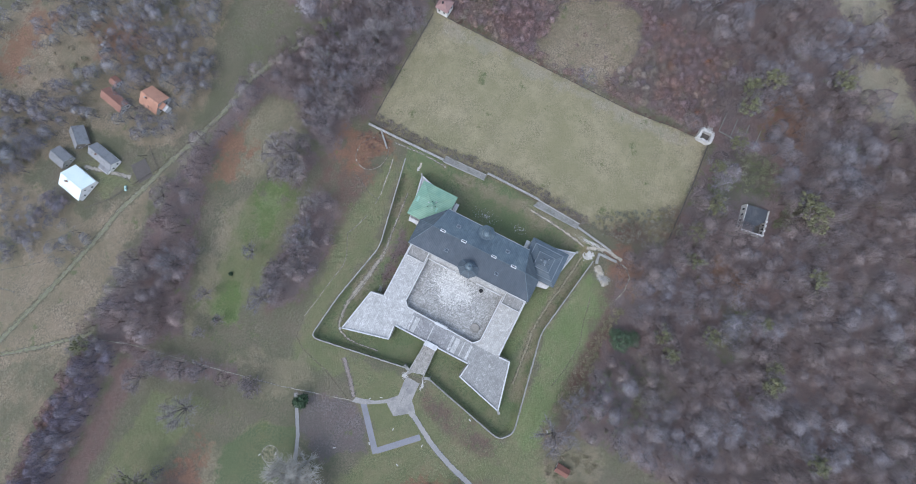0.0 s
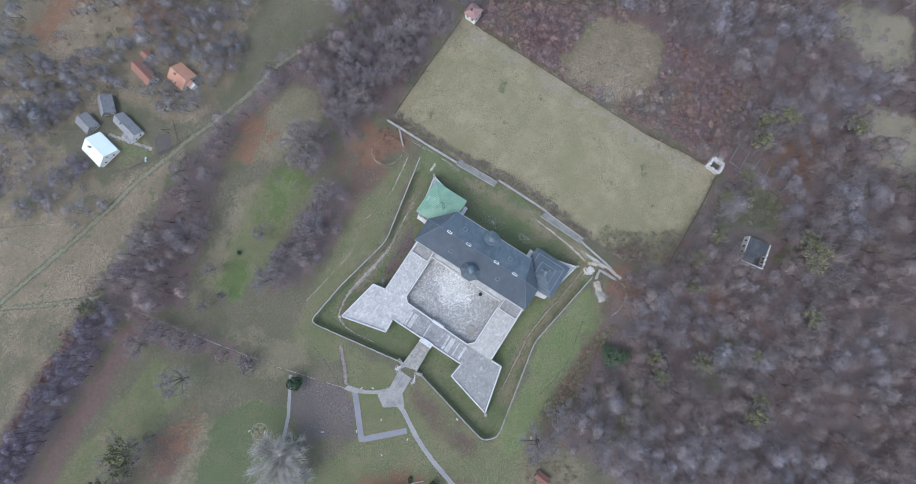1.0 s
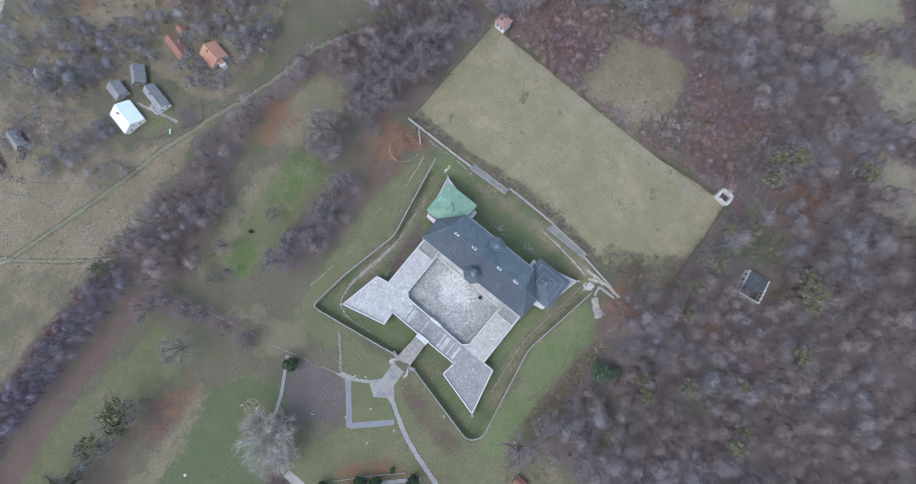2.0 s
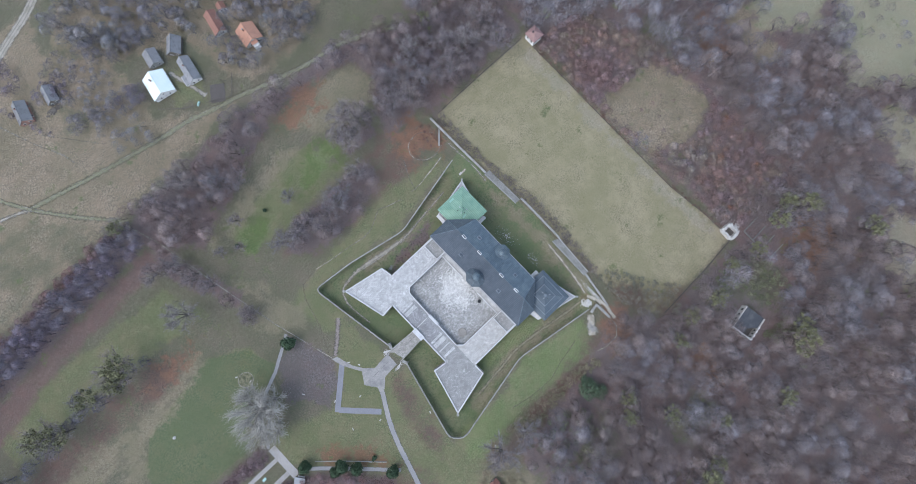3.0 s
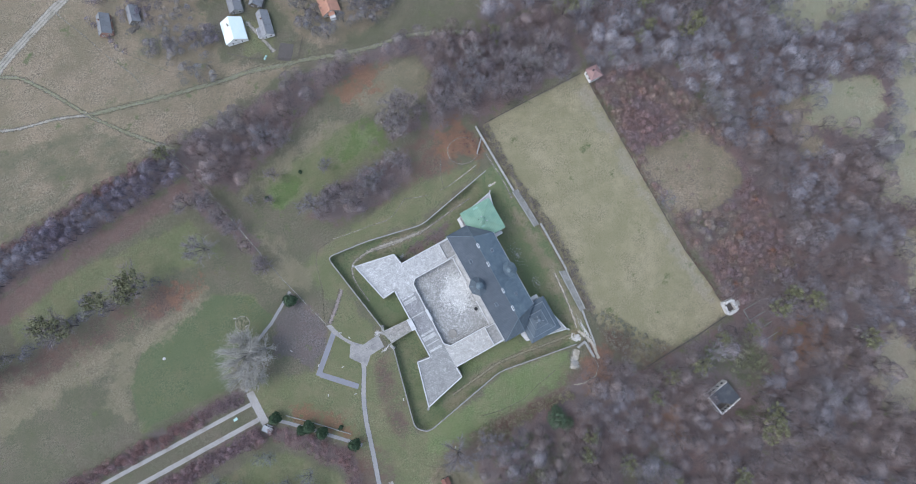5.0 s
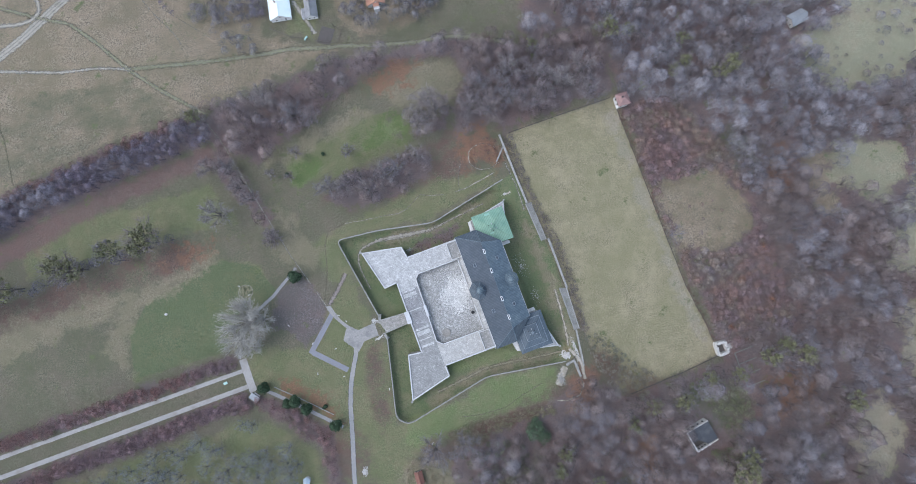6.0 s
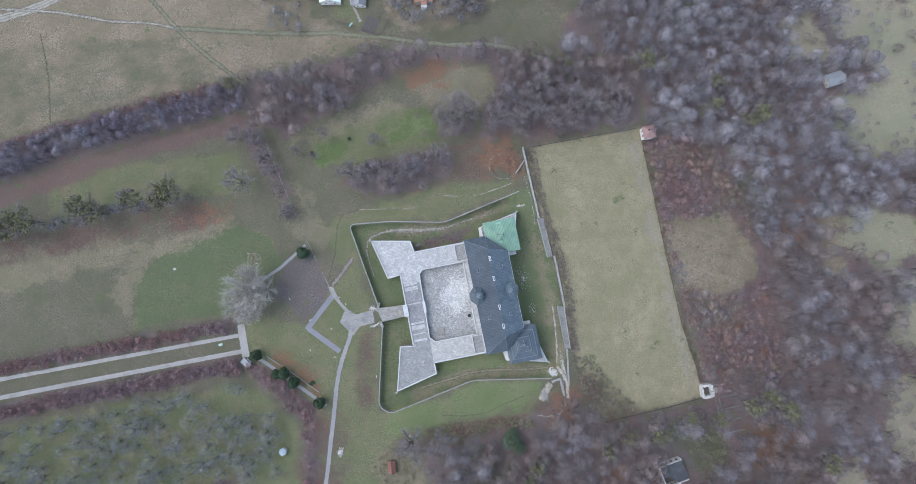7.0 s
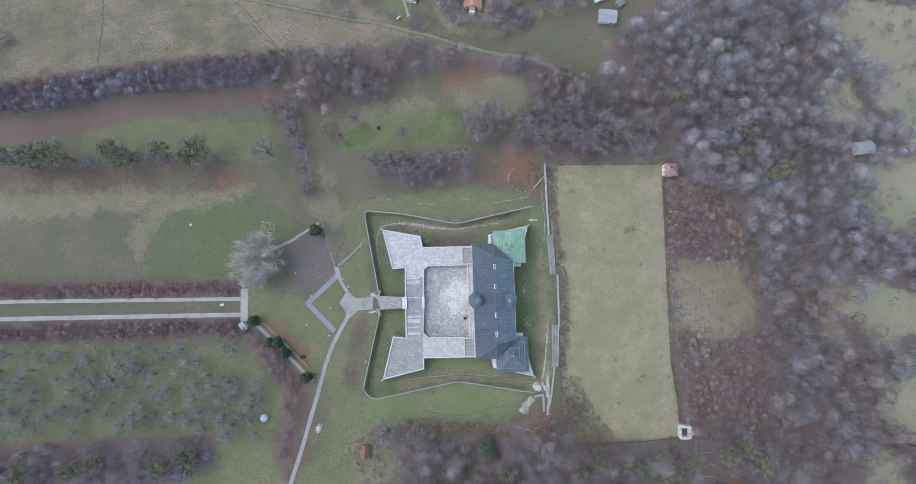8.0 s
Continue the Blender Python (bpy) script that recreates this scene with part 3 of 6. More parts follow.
col = cover((0.115, 0.110, 0.075), (0.25, 0.225, 0.16), (0.20, 0.165, 0.125), (0.135, 0.14, 0.085))
col = mixer(nt, zone("lush"), col, cover((0.114, 0.129, 0.068), (0.257, 0.258, 0.148), (0.268, 0.228, 0.142), (0.165, 0.182, 0.091)))
col = mixer(nt, math_node(nt, "MULTIPLY", zone("shade_grass", 0.4), 0.75), col, cover((0.095, 0.132, 0.063), (0.213, 0.241, 0.134), (0.235, 0.218, 0.134), (0.134, 0.185, 0.090)))
col = mixer(nt, zone("dry"), col, cover((0.140, 0.114, 0.083), (0.467, 0.382, 0.280), (0.345, 0.265, 0.187), (0.211, 0.182, 0.120)))
swirl = noise_at(nt, 0.035, 8, 0.40, 0.60, (1, 1.6, 1), 0.72)
col = mixer(nt, math_node(nt, "MULTIPLY", zone("west_green", 1.4), math_node(nt, "ADD", 0.12, math_node(nt, "MULTIPLY", swirl, 0.8))), col, cover((0.10, 0.098, 0.068), (0.26, 0.24, 0.168), (0.20, 0.18, 0.12), (0.14, 0.14, 0.09)))
col = mixer(nt, zone("garden", 0.5), col, cover((0.217, 0.194, 0.121), (0.389, 0.341, 0.223), (0.423, 0.360, 0.234), (0.265, 0.246, 0.142)))
col = mixer(nt, zone("green_crop", 0.3), col, cover((0.096, 0.124, 0.068), (0.192, 0.206, 0.116), (0.179, 0.177, 0.099), (0.128, 0.159, 0.083)))
col = mixer(nt, math_node(nt, "MULTIPLY", zone("fresh", 0.8), 1.0), col, cover((0.120, 0.160, 0.068), (0.257, 0.285, 0.148), (0.251, 0.239, 0.137), (0.165, 0.211, 0.091)))
col = mixer(nt, math_node(nt, "MULTIPLY", zone("straw", 1.2), 0.85), col, cover((0.178, 0.157, 0.108), (0.346, 0.297, 0.211), (0.308, 0.259, 0.178), (0.221, 0.200, 0.130)))
litter = cover((0.110, 0.086, 0.084), (0.26, 0.198, 0.185), (0.235, 0.152, 0.136), (0.180, 0.152, 0.146))
rusty = math_node(nt, "MULTIPLY", zone("rusty", 0.6), patchy)
col = mixer(nt, math_node(nt, "MULTIPLY", rusty, 0.95), col, cover((0.10, 0.072, 0.06), (0.22, 0.145, 0.12), (0.19, 0.115, 0.09), (0.15, 0.125, 0.10)))
wooded = math_node(nt, "MULTIPLY", zone("litter", 1.1), math_node(nt, "SUBTRACT", 1.0, zone("open", 1.0)))
col = mixer(nt, wooded, col, litter)
col = mixer(nt, math_node(nt, "MULTIPLY", zone("maroon", 0.7), 0.85), col, cover((0.134, 0.092, 0.084), (0.246, 0.168, 0.153), (0.213, 0.132, 0.114), (0.185, 0.137, 0.118)))
col = mixer(nt, math_node(nt, "MULTIPLY", zone("leafy"), 0.6), col, cover((0.11, 0.105, 0.10), (0.27, 0.25, 0.24), (0.16, 0.14, 0.135), (0.13, 0.125, 0.105)))
col = mixer(nt, math_node(nt, "MULTIPLY", zone("bracken", 1.2), 0.82), col, cover((0.180, 0.102, 0.069), (0.361, 0.185, 0.122), (0.206, 0.131, 0.092), (0.258, 0.143, 0.092)))
col = mixer(nt, zone("pale", 1.1), col, cover((0.218, 0.194, 0.140), (0.484, 0.430, 0.327), (0.399, 0.327, 0.242), (0.303, 0.278, 0.194)))
col = mixer(nt, zone("meadow", 1.1), col, cover((0.228, 0.218, 0.148), (0.432, 0.402, 0.286), (0.360, 0.305, 0.212), (0.288, 0.282, 0.191)))
col = mixer(nt, math_node(nt, "MULTIPLY", zone("moss", 1.3), 0.6), col, cover((0.085, 0.10, 0.06), (0.17, 0.18, 0.115), (0.15, 0.145, 0.095), (0.11, 0.125, 0.075)))
col = mixer(nt, math_node(nt, "MULTIPLY", zone("vivid", 1.6), 0.6), col, cover((0.08, 0.125, 0.038), (0.14, 0.20, 0.06), (0.13, 0.15, 0.07), (0.10, 0.15, 0.05)))
nt.links.new(col, bs.inputs["Base Color"])
bump(nt, bs, math_node(nt, "ADD", fine, mid), 0.7, 0.35)
ground_me.materials.append(m)
ground = tagged(new("ground", ground_me), "autumn grass, leaf litter and fields round the castle", "ground", kind="structure")
ground_me.polygons.foreach_set("use_smooth", np.ones(len(quads), bool))


def worn_edges(mat, scale, hold):
    """Lets a strip of trodden ground fray into the grass: the attribute "inner" falls to nothing at its edges."""
    t = mat.node_tree
    out, shader = t.nodes["Material Output"], t.nodes["Principled BSDF"]
    at = t.nodes.new("ShaderNodeAttribute")
    at.attribute_name = "inner"
    v = math_node(t, "ADD", at.outputs["Fac"], math_node(t, "MULTIPLY", math_node(t, "SUBTRACT", noise_at(t, scale, 6, 0.3, 0.7, None, 0.75), 0.5), hold))
    rg = t.nodes.new("ShaderNodeMapRange")
    rg.interpolation_type = "SMOOTHSTEP"
    rg.inputs["From Min"].default_value, rg.inputs["From Max"].default_value = 0.22, 0.72
    t.links.new(v, rg.inputs["Value"])
    mix, clear = t.nodes.new("ShaderNodeMixShader"), t.nodes.new("ShaderNodeBsdfTransparent")
    t.links.new(rg.outputs["Result"], mix.inputs[0])
    t.links.new(clear.outputs[0], mix.inputs[1])
    t.links.new(shader.outputs[0], mix.inputs[2])
    t.links.new(mix.outputs[0], out.inputs["Surface"])


M["trail"] = surface("trodden_trail", (0.27, 0.248, 0.21), (0.385, 0.355, 0.305), (0.20, 0.185, 0.145), 0.2, 0.8, 0.95, stain_range=(0.5, 0.68))
M["chalk"] = surface("chalky_trail", (0.33, 0.295, 0.24), (0.46, 0.42, 0.35), (0.22, 0.195, 0.15), 0.3, 0.8, 0.95, stain_range=(0.45, 0.62))
M["leafband"] = surface("leaf_strewn_gravel", (0.165, 0.135, 0.122), (0.30, 0.262, 0.242), (0.16, 0.14, 0.115), 0.2, 0.8, 0.95)
worn_edges(M["leafband"], 0.9, 0.8)
worn_edges(M["trail"], 0.8, 0.7)
worn_edges(M["chalk"], 0.9, 0.6)
worn_edges(M["track"], 0.6, 0.7)
M["dirt_trail"] = surface("thin_grass_trail", (0.195, 0.175, 0.12), (0.275, 0.25, 0.18), (0.16, 0.16, 0.095), 0.3, 0.9, 0.95)
worn_edges(M["dirt_trail"], 0.8, 0.6)
worn_edges(M["gravel"], 0.6, 0.5)
worn_edges(M["asphalt"], 0.6, 0.5)


def path(name, pts, width, mat, label, lift=0.06, step=2.0, ragged_edge=0.25, kind="structure", category="path", fray=0.45, strength=1.0):
    """A paved or trodden strip laid on the ground; fray: the metres in which its edge gives way to grass."""
    pts = along(pts, step)
    w = width if callable(width) else (lambda t: width)
    vs, fs, inner = [], [], []
    n = len(pts)
    for i, (x, y) in enumerate(pts):
        a, b = Vector(pts[max(i - 1, 0)]), Vector(pts[min(i + 1, n - 1)])
        d = (b - a).normalized()
        wide = w(i / max(1, n - 1)) + fray
        f = min(0.5, fray / wide)
        for j, (u, q) in enumerate(((-0.5, 0.0), (-0.5 + f, 0.85), (0.0, 1.0), (0.5 - f, 0.85), (0.5, 0.0))):
            k = u * wide + (ragged_edge * noise.noise((x * 0.35 + j, y * 0.35, 3.0)) if j != 2 else 0)
            qx, qy = x - d.y * k, y + d.x * k
            vs.append((qx, qy, hz(qx, qy) + lift))
            inner.append(q * strength)
    for i in range(n - 1):
        for j in range(4):
            k = i * 5 + j
            fs.append((k, k + 1, k + 6, k + 5))
    ob = solid(name, Shape().add(vs, fs), mat, label, category, kind)
    at = ob.data.attributes.new("inner", "FLOAT", "POINT")
    at.data.foreach_set("value", inner)
    return ob


# ---------------------------------------------------------------- paths and tracks

path("path", [(-420, 9.2), (-310.8, 7.0), (-146.5, 5.0)], 2.6, M["gravel"], "pale gravel lane of the avenue")
path("path", [(-420, -3.6), (-309.9, -4.6), (-145.5, -5.6)], 3.0, M["gravel"], "pale gravel lane of the avenue")
path("path", [(-144.4, 12), (-144.0, -10.0)], 5.0, M["gravel"], "gravel crossing at the end of the avenue", 0.08)
path("path", [(-146, 13), (-138, 28), (-126, 38), (-113.1, 43.6), (-93.5, 55.8)], 2.2, M["asphalt"], "gravel path under the old trees", 0.05, fray=0.7)
path("path", [(-140, -8.8), (-131, -16.6), (-97, -50.5)], 2.3, M["asphalt"], "grey path beside a low wall and shrubs", 0.07)
def patch(name, poly, mat, label, lift=0.06, inner=1.0, category="path"):
    """A level patch of paving or bare ground with a given outline."""
    rim = along(poly + poly[:1], 1.5)[:-1]
    rim = [(x + 0.3 * noise.noise((x * 0.6, y * 0.6, 1.0)), y + 0.3 * noise.noise((x * 0.6, y * 0.6, 7.0))) for x, y in rim]
    ob = solid(name, Shape().add([(x, y, hz(x, y) + lift) for x, y in rim], tri_fill([rim])), mat, label, category, "structure")
    at = ob.data.attributes.new("inner", "FLOAT", "POINT")
    at.data.foreach_set("value", [inner] * len(rim))
    return ob


M["pale_paving"] = surface("pale_trodden_paving", (0.255, 0.243, 0.23), (0.36, 0.342, 0.322), (0.20, 0.195, 0.195), 0.15, 0.9, 0.95, stain_range=(0.47, 0.65))
patch("path", [(-83.4, 25.5), (-81.4, 18.5), (-75.0, 7.4), (-79.4, 0.7), (-74.6, -6.2), (-75.6, -9.4), (-72.0, -9.4), (-67.1, -4.5),
               (-56.8, -4.2), (-56.8, 4.5), (-68.1, 3.5), (-73.0, 8.4), (-77.0, 14.4), (-80.0, 24.4)], M["pale_paving"], "pale worn paving where the paths meet", 0.13)
path("path", rounded([(-71.6, -3.5), (-74.6, -10.5), (-79.4, -18.6), (-84.2, -28), (-88.2, -39), (-91.0, -49.2), (-94.2, -61), (-97.3, -71), (-103.4, -92.5), (-110.8, -115), (-122, -150)], 3.0), 3.0,
     M["asphalt"], "worn grey main path from the bridge", 0.10, fray=1.2)
patch("worn_lawn", [(-129.2 + 4.4 * math.cos(i * 0.4), 52.4 + 4.4 * math.sin(i * 0.4)) for i in range(16)], M["track"], "worn round patch in the lawn", 0.04, 0.55, "lawn")
path("path", [(-81.0, 19.0), (-101.8, 0.1)], 2.9, M["slate_path"], "blue-grey paved park path", 0.10, ragged_edge=0.05)
path("path", [(-100.2, 0.2), (-82.6, -18.0)], 2.9, M["slate_path"], "blue-grey paved park path", 0.115, ragged_edge=0.05)
path("path", [(-82.2, 24), (-94.1, 64.6), (-104.7, 110.5), (-113.4, 153.5), (-121, 176)], lambda t: 0.3 + 0.3 * t, M["trail"], "trodden footpath through the trees", fray=1.0, lift=0.05, ragged_edge=0.25, strength=0.84)
path("path", [(-53.6, 72.6), (-41.4, 70.3), (-29.3, 68.7), (-18.0, 66.5), (-12, 67.4), (-8.2, 69.4), (-3.6, 71.8), (0, 73.3), (3.4, 71.6), (7.2, 70.2), (14.4, 68.0)], 0.35, M["chalk"], "narrow trodden path on the bank", fray=0.9, lift=0.04, ragged_edge=0.3, strength=0.74)
path("path", [(-84, 26), (-75, 46), (-70.5, 64), (-66, 71), (-54, 72.8)], 0.5, M["dirt_trail"], "faint trodden trail along the bank", fray=1.6, lift=0.03, ragged_edge=0.3, strength=0.62)
path("path", [(33, 86), (27, 74), (25, 66)], 0.3, M["trail"], "faint trodden trail down the bank", fray=0.9, lift=0.03, ragged_edge=0.3, strength=0.6)
path("path", [(-80.5, 25.5), (-72.6, 32.4), (-64, 41)], 2.2, M["leafband"], "faint leafy band of an old path", fray=3.0, lift=0.04, ragged_edge=0.4, strength=1.0)
path("path", [(22.5, 67.1), (30, 66.9), (37.5, 68.2), (44, 69.0), (50.9, 70.3)], lambda t: 0.3 + 0.7 * t, M["chalk"], "chalky trodden path on the bank", fray=0.9, lift=0.05, ragged_edge=0.35, strength=0.8)
path("path", rounded([(57, 76), (50, 73.6), (42, 75.4), (37.5, 82), (40, 90), (48, 92.4), (54.4, 90.4), (58.5, 85.5)], 3.5), 0.5, M["chalk"], "chalky trodden path on a round bank", fray=0.9, lift=0.05, ragged_edge=0.35, strength=0.7)
path("path", [(58.5, -50), (58.4, -60), (56.5, -70), (55.8, -80), (51.3, -84.4), (43, -84.8), (36.6, -82.6)], 0.7, M["chalk"], "pale trodden path curving round rubble", fray=0.9, lift=0.05, ragged_edge=0.3, strength=0.82)
path("path", [(61.0, -16.2), (60.1, -26.6), (58.8, -38.2), (57.3, -47.7), (55.9, -53)], 1.7, M["chalk"], "worn chalky earth beside the garden wall", fray=1.6, lift=0.05, ragged_edge=0.6, strength=0.84)
path("path", [(61.2, 40), (62, 56), (60.6, 74)], 1.0, M["trail"], "worn earth beside the garden wall", fray=1.6, lift=0.05, ragged_edge=0.5, strength=0.66)
path("path", rounded([(-52.5, 26.1), (-54.5, 39.5), (-54.4, 46.5), (-51.1, 53.0), (-38.9, 55.1), (-15.7, 51.3), (-2.3, 49.3), (14.1, 51.3), (37.4, 53.6)], 3), lambda t: 0.5 + 3.2 * max(0, math.sin(3.1 * t)) ** 3, M["trail"], "muddy trodden path along the moat floor", fray=1.8, lift=0.05, ragged_edge=0.5, strength=0.74)
path("path", [(30.9, -68.9), (24, -70.4), (16.6, -71.5), (4.2, -75.0), (-10.7, -73.9), (-24, -71)], 0.3, M["dirt_trail"], "faint trodden path on the bank", fray=1.2, lift=0.05, ragged_edge=0.3, strength=0.66)
path("path", [(52.3, -55.4), (41.4, -54.4), (26.9, -52.1), (19.1, -50.4), (8, -49.2), (-1.7, -48.4), (-9.6, -49.7), (-21.4, -50.6), (-33.3, -51.9)], 1.4, M["dirt_trail"], "muddy trodden path along the moat floor", fray=2.4, lift=0.05, ragged_edge=0.5, strength=0.85)
path("path", [(-36, 54.4), (-26, 52.4), (-12, 50.0), (2, 49.2), (16, 51.0), (28, 52.6)], 0.35, M["chalk"], "pale stony line along the moat floor", fray=0.9, lift=0.09, ragged_edge=0.4, strength=0.6)
def farm_track(name, pts, width, label, gauge=1.7, rut=0.5, band="track", strength=0.62, lift=0.07):
    """A grassy track: a soft olive band with two paler wheel ruts in it."""
    pts = along(rounded(pts, 6.0) if len(pts) > 2 else pts, 4.0)
    path(name, pts, width, M[band], label, lift, 3.0, 0.5, fray=2.6, category="road", strength=min(1, strength + 0.12))
    for k in (-gauge / 2, gauge / 2):
        side = []
        for i, (x, y) in enumerate(pts):
            a, b = Vector(pts[max(i - 1, 0)]), Vector(pts[min(i + 1, len(pts) - 1)])
            d = (b - a).normalized()
            side.append((x - d.y * k, y + d.x * k))
        path(name, side, rut, M["trail"], "pale worn wheel rut of a farm track", lift + 0.04, 3.0, 0.25, fray=1.0, category="road", strength=strength * 0.85)


farm_track("road", [(-330, 272), (-280, 264), (-241, 254.6), (-203.9, 239.3), (-174.3, 231.4), (-157, 223.6)], 2.4, "pale worn wheel track across dry fields", 1.6, 0.7, "trail", 0.7)
farm_track("road", [(-158, 224), (-129.2, 216.6), (-110, 212.3), (-89.9, 207.8), (-62.7, 202.5), (-49.4, 200.7), (-30.8, 194), (-14.8, 190.3), (5, 183), (28.7, 176), (53.7, 172.4), (74, 164), (94, 152)], 4.4, "grassy farm track beside the wood")
farm_track("road", [(-232, 300), (-200, 278), (-187.5, 271), (-172.7, 249.6), (-157.5, 223.6), (-138.8, 199), (-118.2, 176)], 3.4, "olive grass track running down the field")
farm_track("road", [(-330, 250), (-258, 260), (-238.7, 265.6), (-220, 272), (-205.8, 279), (-190.9, 287.3), (-174.5, 296.4), (-151.8, 306), (-120.2, 315.4), (-80, 330), (-40, 350)], 7.0, "pale rutted dirt road of the village", 2.2, 0.9, "trail", 0.72)
farm_track("road", [(-300, 304), (-250, 290), (-233, 286), (-218, 281.6), (-207, 283), (-203, 290), (-206, 305), (-212, 330)], 3.6, "pale dirt lane bending round a field corner", 1.8, 0.8, "trail", 0.72)
path("path", [(-150, 305), (-139, 280), (-130, 256), (-121, 238), (-119, 229)], 0.7, M["trail"], "faint trodden trail in dry grass", fray=1.4, lift=0.06, ragged_edge=0.4, strength=0.6)
path("path", [(-126, 262), (-112, 244), (-98, 226), (-70, 219)], 0.5, M["trail"], "faint trodden trail in dry grass", fray=1.4, lift=0.06, ragged_edge=0.4, strength=0.5)
path("road", [(-254, 174), (-251, 205), (-254, 240)], 0.3, M["track"], "faint wheel track across a dry field", fray=2.2, lift=0.06, ragged_edge=0.4, category="road", strength=0.6)

# ---------------------------------------------------------------- moat wall, bridge, terrace


def coped_wall(name, pts, width, z0, z1, label, step=1.6, kind="structure", category="wall", mat=None):
    """A stone wall with uneven coping blocks along its top."""
    rnd = random.Random(len(pts) * 7 + int(abs(pts[0][0])))
    ob = solid(name, Shape().wall(along(pts, 3.0), width, z0, z1), mat or M["stone"], label, category, kind)
    cope = Shape()
    p = along(pts, step)
    for a, b in zip(p, p[1:]):
        if rnd.random() < 0.08:
            continue
        cx, cy = (a[0] + b[0]) / 2, (a[1] + b[1]) / 2
        top = z1(cx, cy) if callable(z1) else z1
        cope.box(cx + rnd.uniform(-0.08, 0.08), cy + rnd.uniform(-0.08, 0.08), top, math.dist(a, b) * rnd.uniform(0.86, 0.98), width * rnd.uniform(0.85, 1.2),
                 rnd.uniform(0.1, 0.34), math.degrees(math.atan2(b[1] - a[1], b[0] - a[0])) + rnd.uniform(-4, 4), 0.92)
    c = part("coping", cope, mat or M["stone"], ob)
    c["kind"] = "stuff"
    return ob


coped_wall("moat_wall", FENCE_N, 0.62, -4.2, 0.35, "low grey stone wall edging the dry moat")
coped_wall("moat_wall", FENCE_S, 0.62, -4.2, 0.35, "low grey stone wall edging the dry moat")

bridge = thing("bridge", -44.5, 0.0, -3.6, 0, "pale stone bridge over the dry moat", "bridge")
part("deck", Shape().prism([(-12.6, -4.4), (9.8, -3.5), (9.8, 3.4), (-12.6, 4.9)], 2.9, 3.68), M["bridge_deck"], bridge, "pale worn deck")
for s in (-1, 1):
    part("parapet", Shape().wall([(-10, 4.5 * s + 0.15), (9.6, 3.4 * s)], 0.55, 3.6, 4.25), M["stone"], bridge)
    part("wing_wall", Shape().wall([(-8.6, 4.9 * s), (-7.4, 8.4 * s)], 1.6, 0, 3.75), M["stone"], bridge)
    part("wing_wall", Shape().wall([(-9.5, 4.7 * s), (-13.5, 6.6 * s)], 0.7, 3.2, 4.0), M["rubble"], bridge, "broken white stones")
for x in (-6.5, 0.5):
    part("pier", Shape().box(x, 0, -0.4, 2.4, 6.4, 3.32, 0, 0.92), M["rampart"], bridge)

terrace = thing("bastioned_terrace", 0, 0, -3.6, 0, "stone castle terrace with four pointed bastions", "fortification")
Z = 3.6  # level of the ground outside, above the moat floor
part("rampart", Shape().prism(CASTLE, -0.6, Z + 2.9, cap=False), M["rampart"], terrace, "rough stone outer walls")
COURT = [(-21.4, 21.6), (-18.8, 24), (8.2, 24), (8.2, -23.4), (-19.2, -23.2), (-22.4, -20.2)]
part("court_wall", Shape().prism(COURT, Z - 0.4, Z + 2.9, cap=False), M["rampart"], terrace)
part("courtyard", Shape().prism([(-22.6, 24.4), (8.6, 24.4), (8.6, -23.8), (-22.8, -23.8)], Z - 0.5, Z + 0.1), M["court"], terrace, "grey cobbled courtyard with mossy stains")
worn_edges(M["court_worn"], 0.8, 1.1)
vs, fs, worn = [], [], []
for j in range(46):
    for i in range(31):
        x, y = -22 + i, -22.5 + j * 1.03
        vs.append((x, y, Z + 0.105))
        q = math.hypot((x - 0.5) / 11.5, (y - 3.5) / 14.5) + 0.35 * noise.noise((x * 0.13, y * 0.13, 5.0))
        worn.append(max(0.0, min(1.0, 1.36 - 0.92 * q)))
        if i and j:
            k = j * 31 + i
            fs.append((k - 32, k - 31, k, k - 1))
bleached = part("bleached_cobbles", Shape().add(vs, fs), M["court_worn"], terrace, "bleached worn middle of the courtyard paving")
bleached.data.attributes.new("inner", "FLOAT", "POINT").data.foreach_set("value", worn)
loop = CASTLE + COURT
deck_t = tri_fill([CASTLE, COURT])
both = [(x, y, Z + 2.9) for x, y in loop] + [(x, y, Z + 2.6) for x, y in loop]
deck = Shape().add(both, deck_t + [tuple(len(loop) + i for i in reversed(t)) for t in deck_t])
part("deck", deck, M["deck_light"], terrace, "pale concrete roof deck of the casemates")
part("paving", Shape().prism([(-34.0, 17), (-22.6, 17), (-22.8, -13.5), (-33.9, -13.5)], Z + 2.89, Z + 2.97), M["deck_dark"], terrace, "dark worn slabs over the gate wing")
part("paving", Shape().prism([(-33.9, -13.6), (-22.9, -13.6), (-22.9, -20.3), (-22.9, -36.4), (-22.7, -43.2), (-49.2, -49.5), (-42.3, -22.6), (-33.9, -23.6)], Z + 2.89, Z + 2.96), M["deck_mid"], terrace, "grey slabs of a bastion")
part("paving", Shape().prism([(-22.8, -20.8), (-19.6, -23.6), (4.2, -23.8), (4.2, -36.4), (-22.8, -36.4)], Z + 2.89, Z + 2.975), M["deck_warm"], terrace, "beige worn slabs")
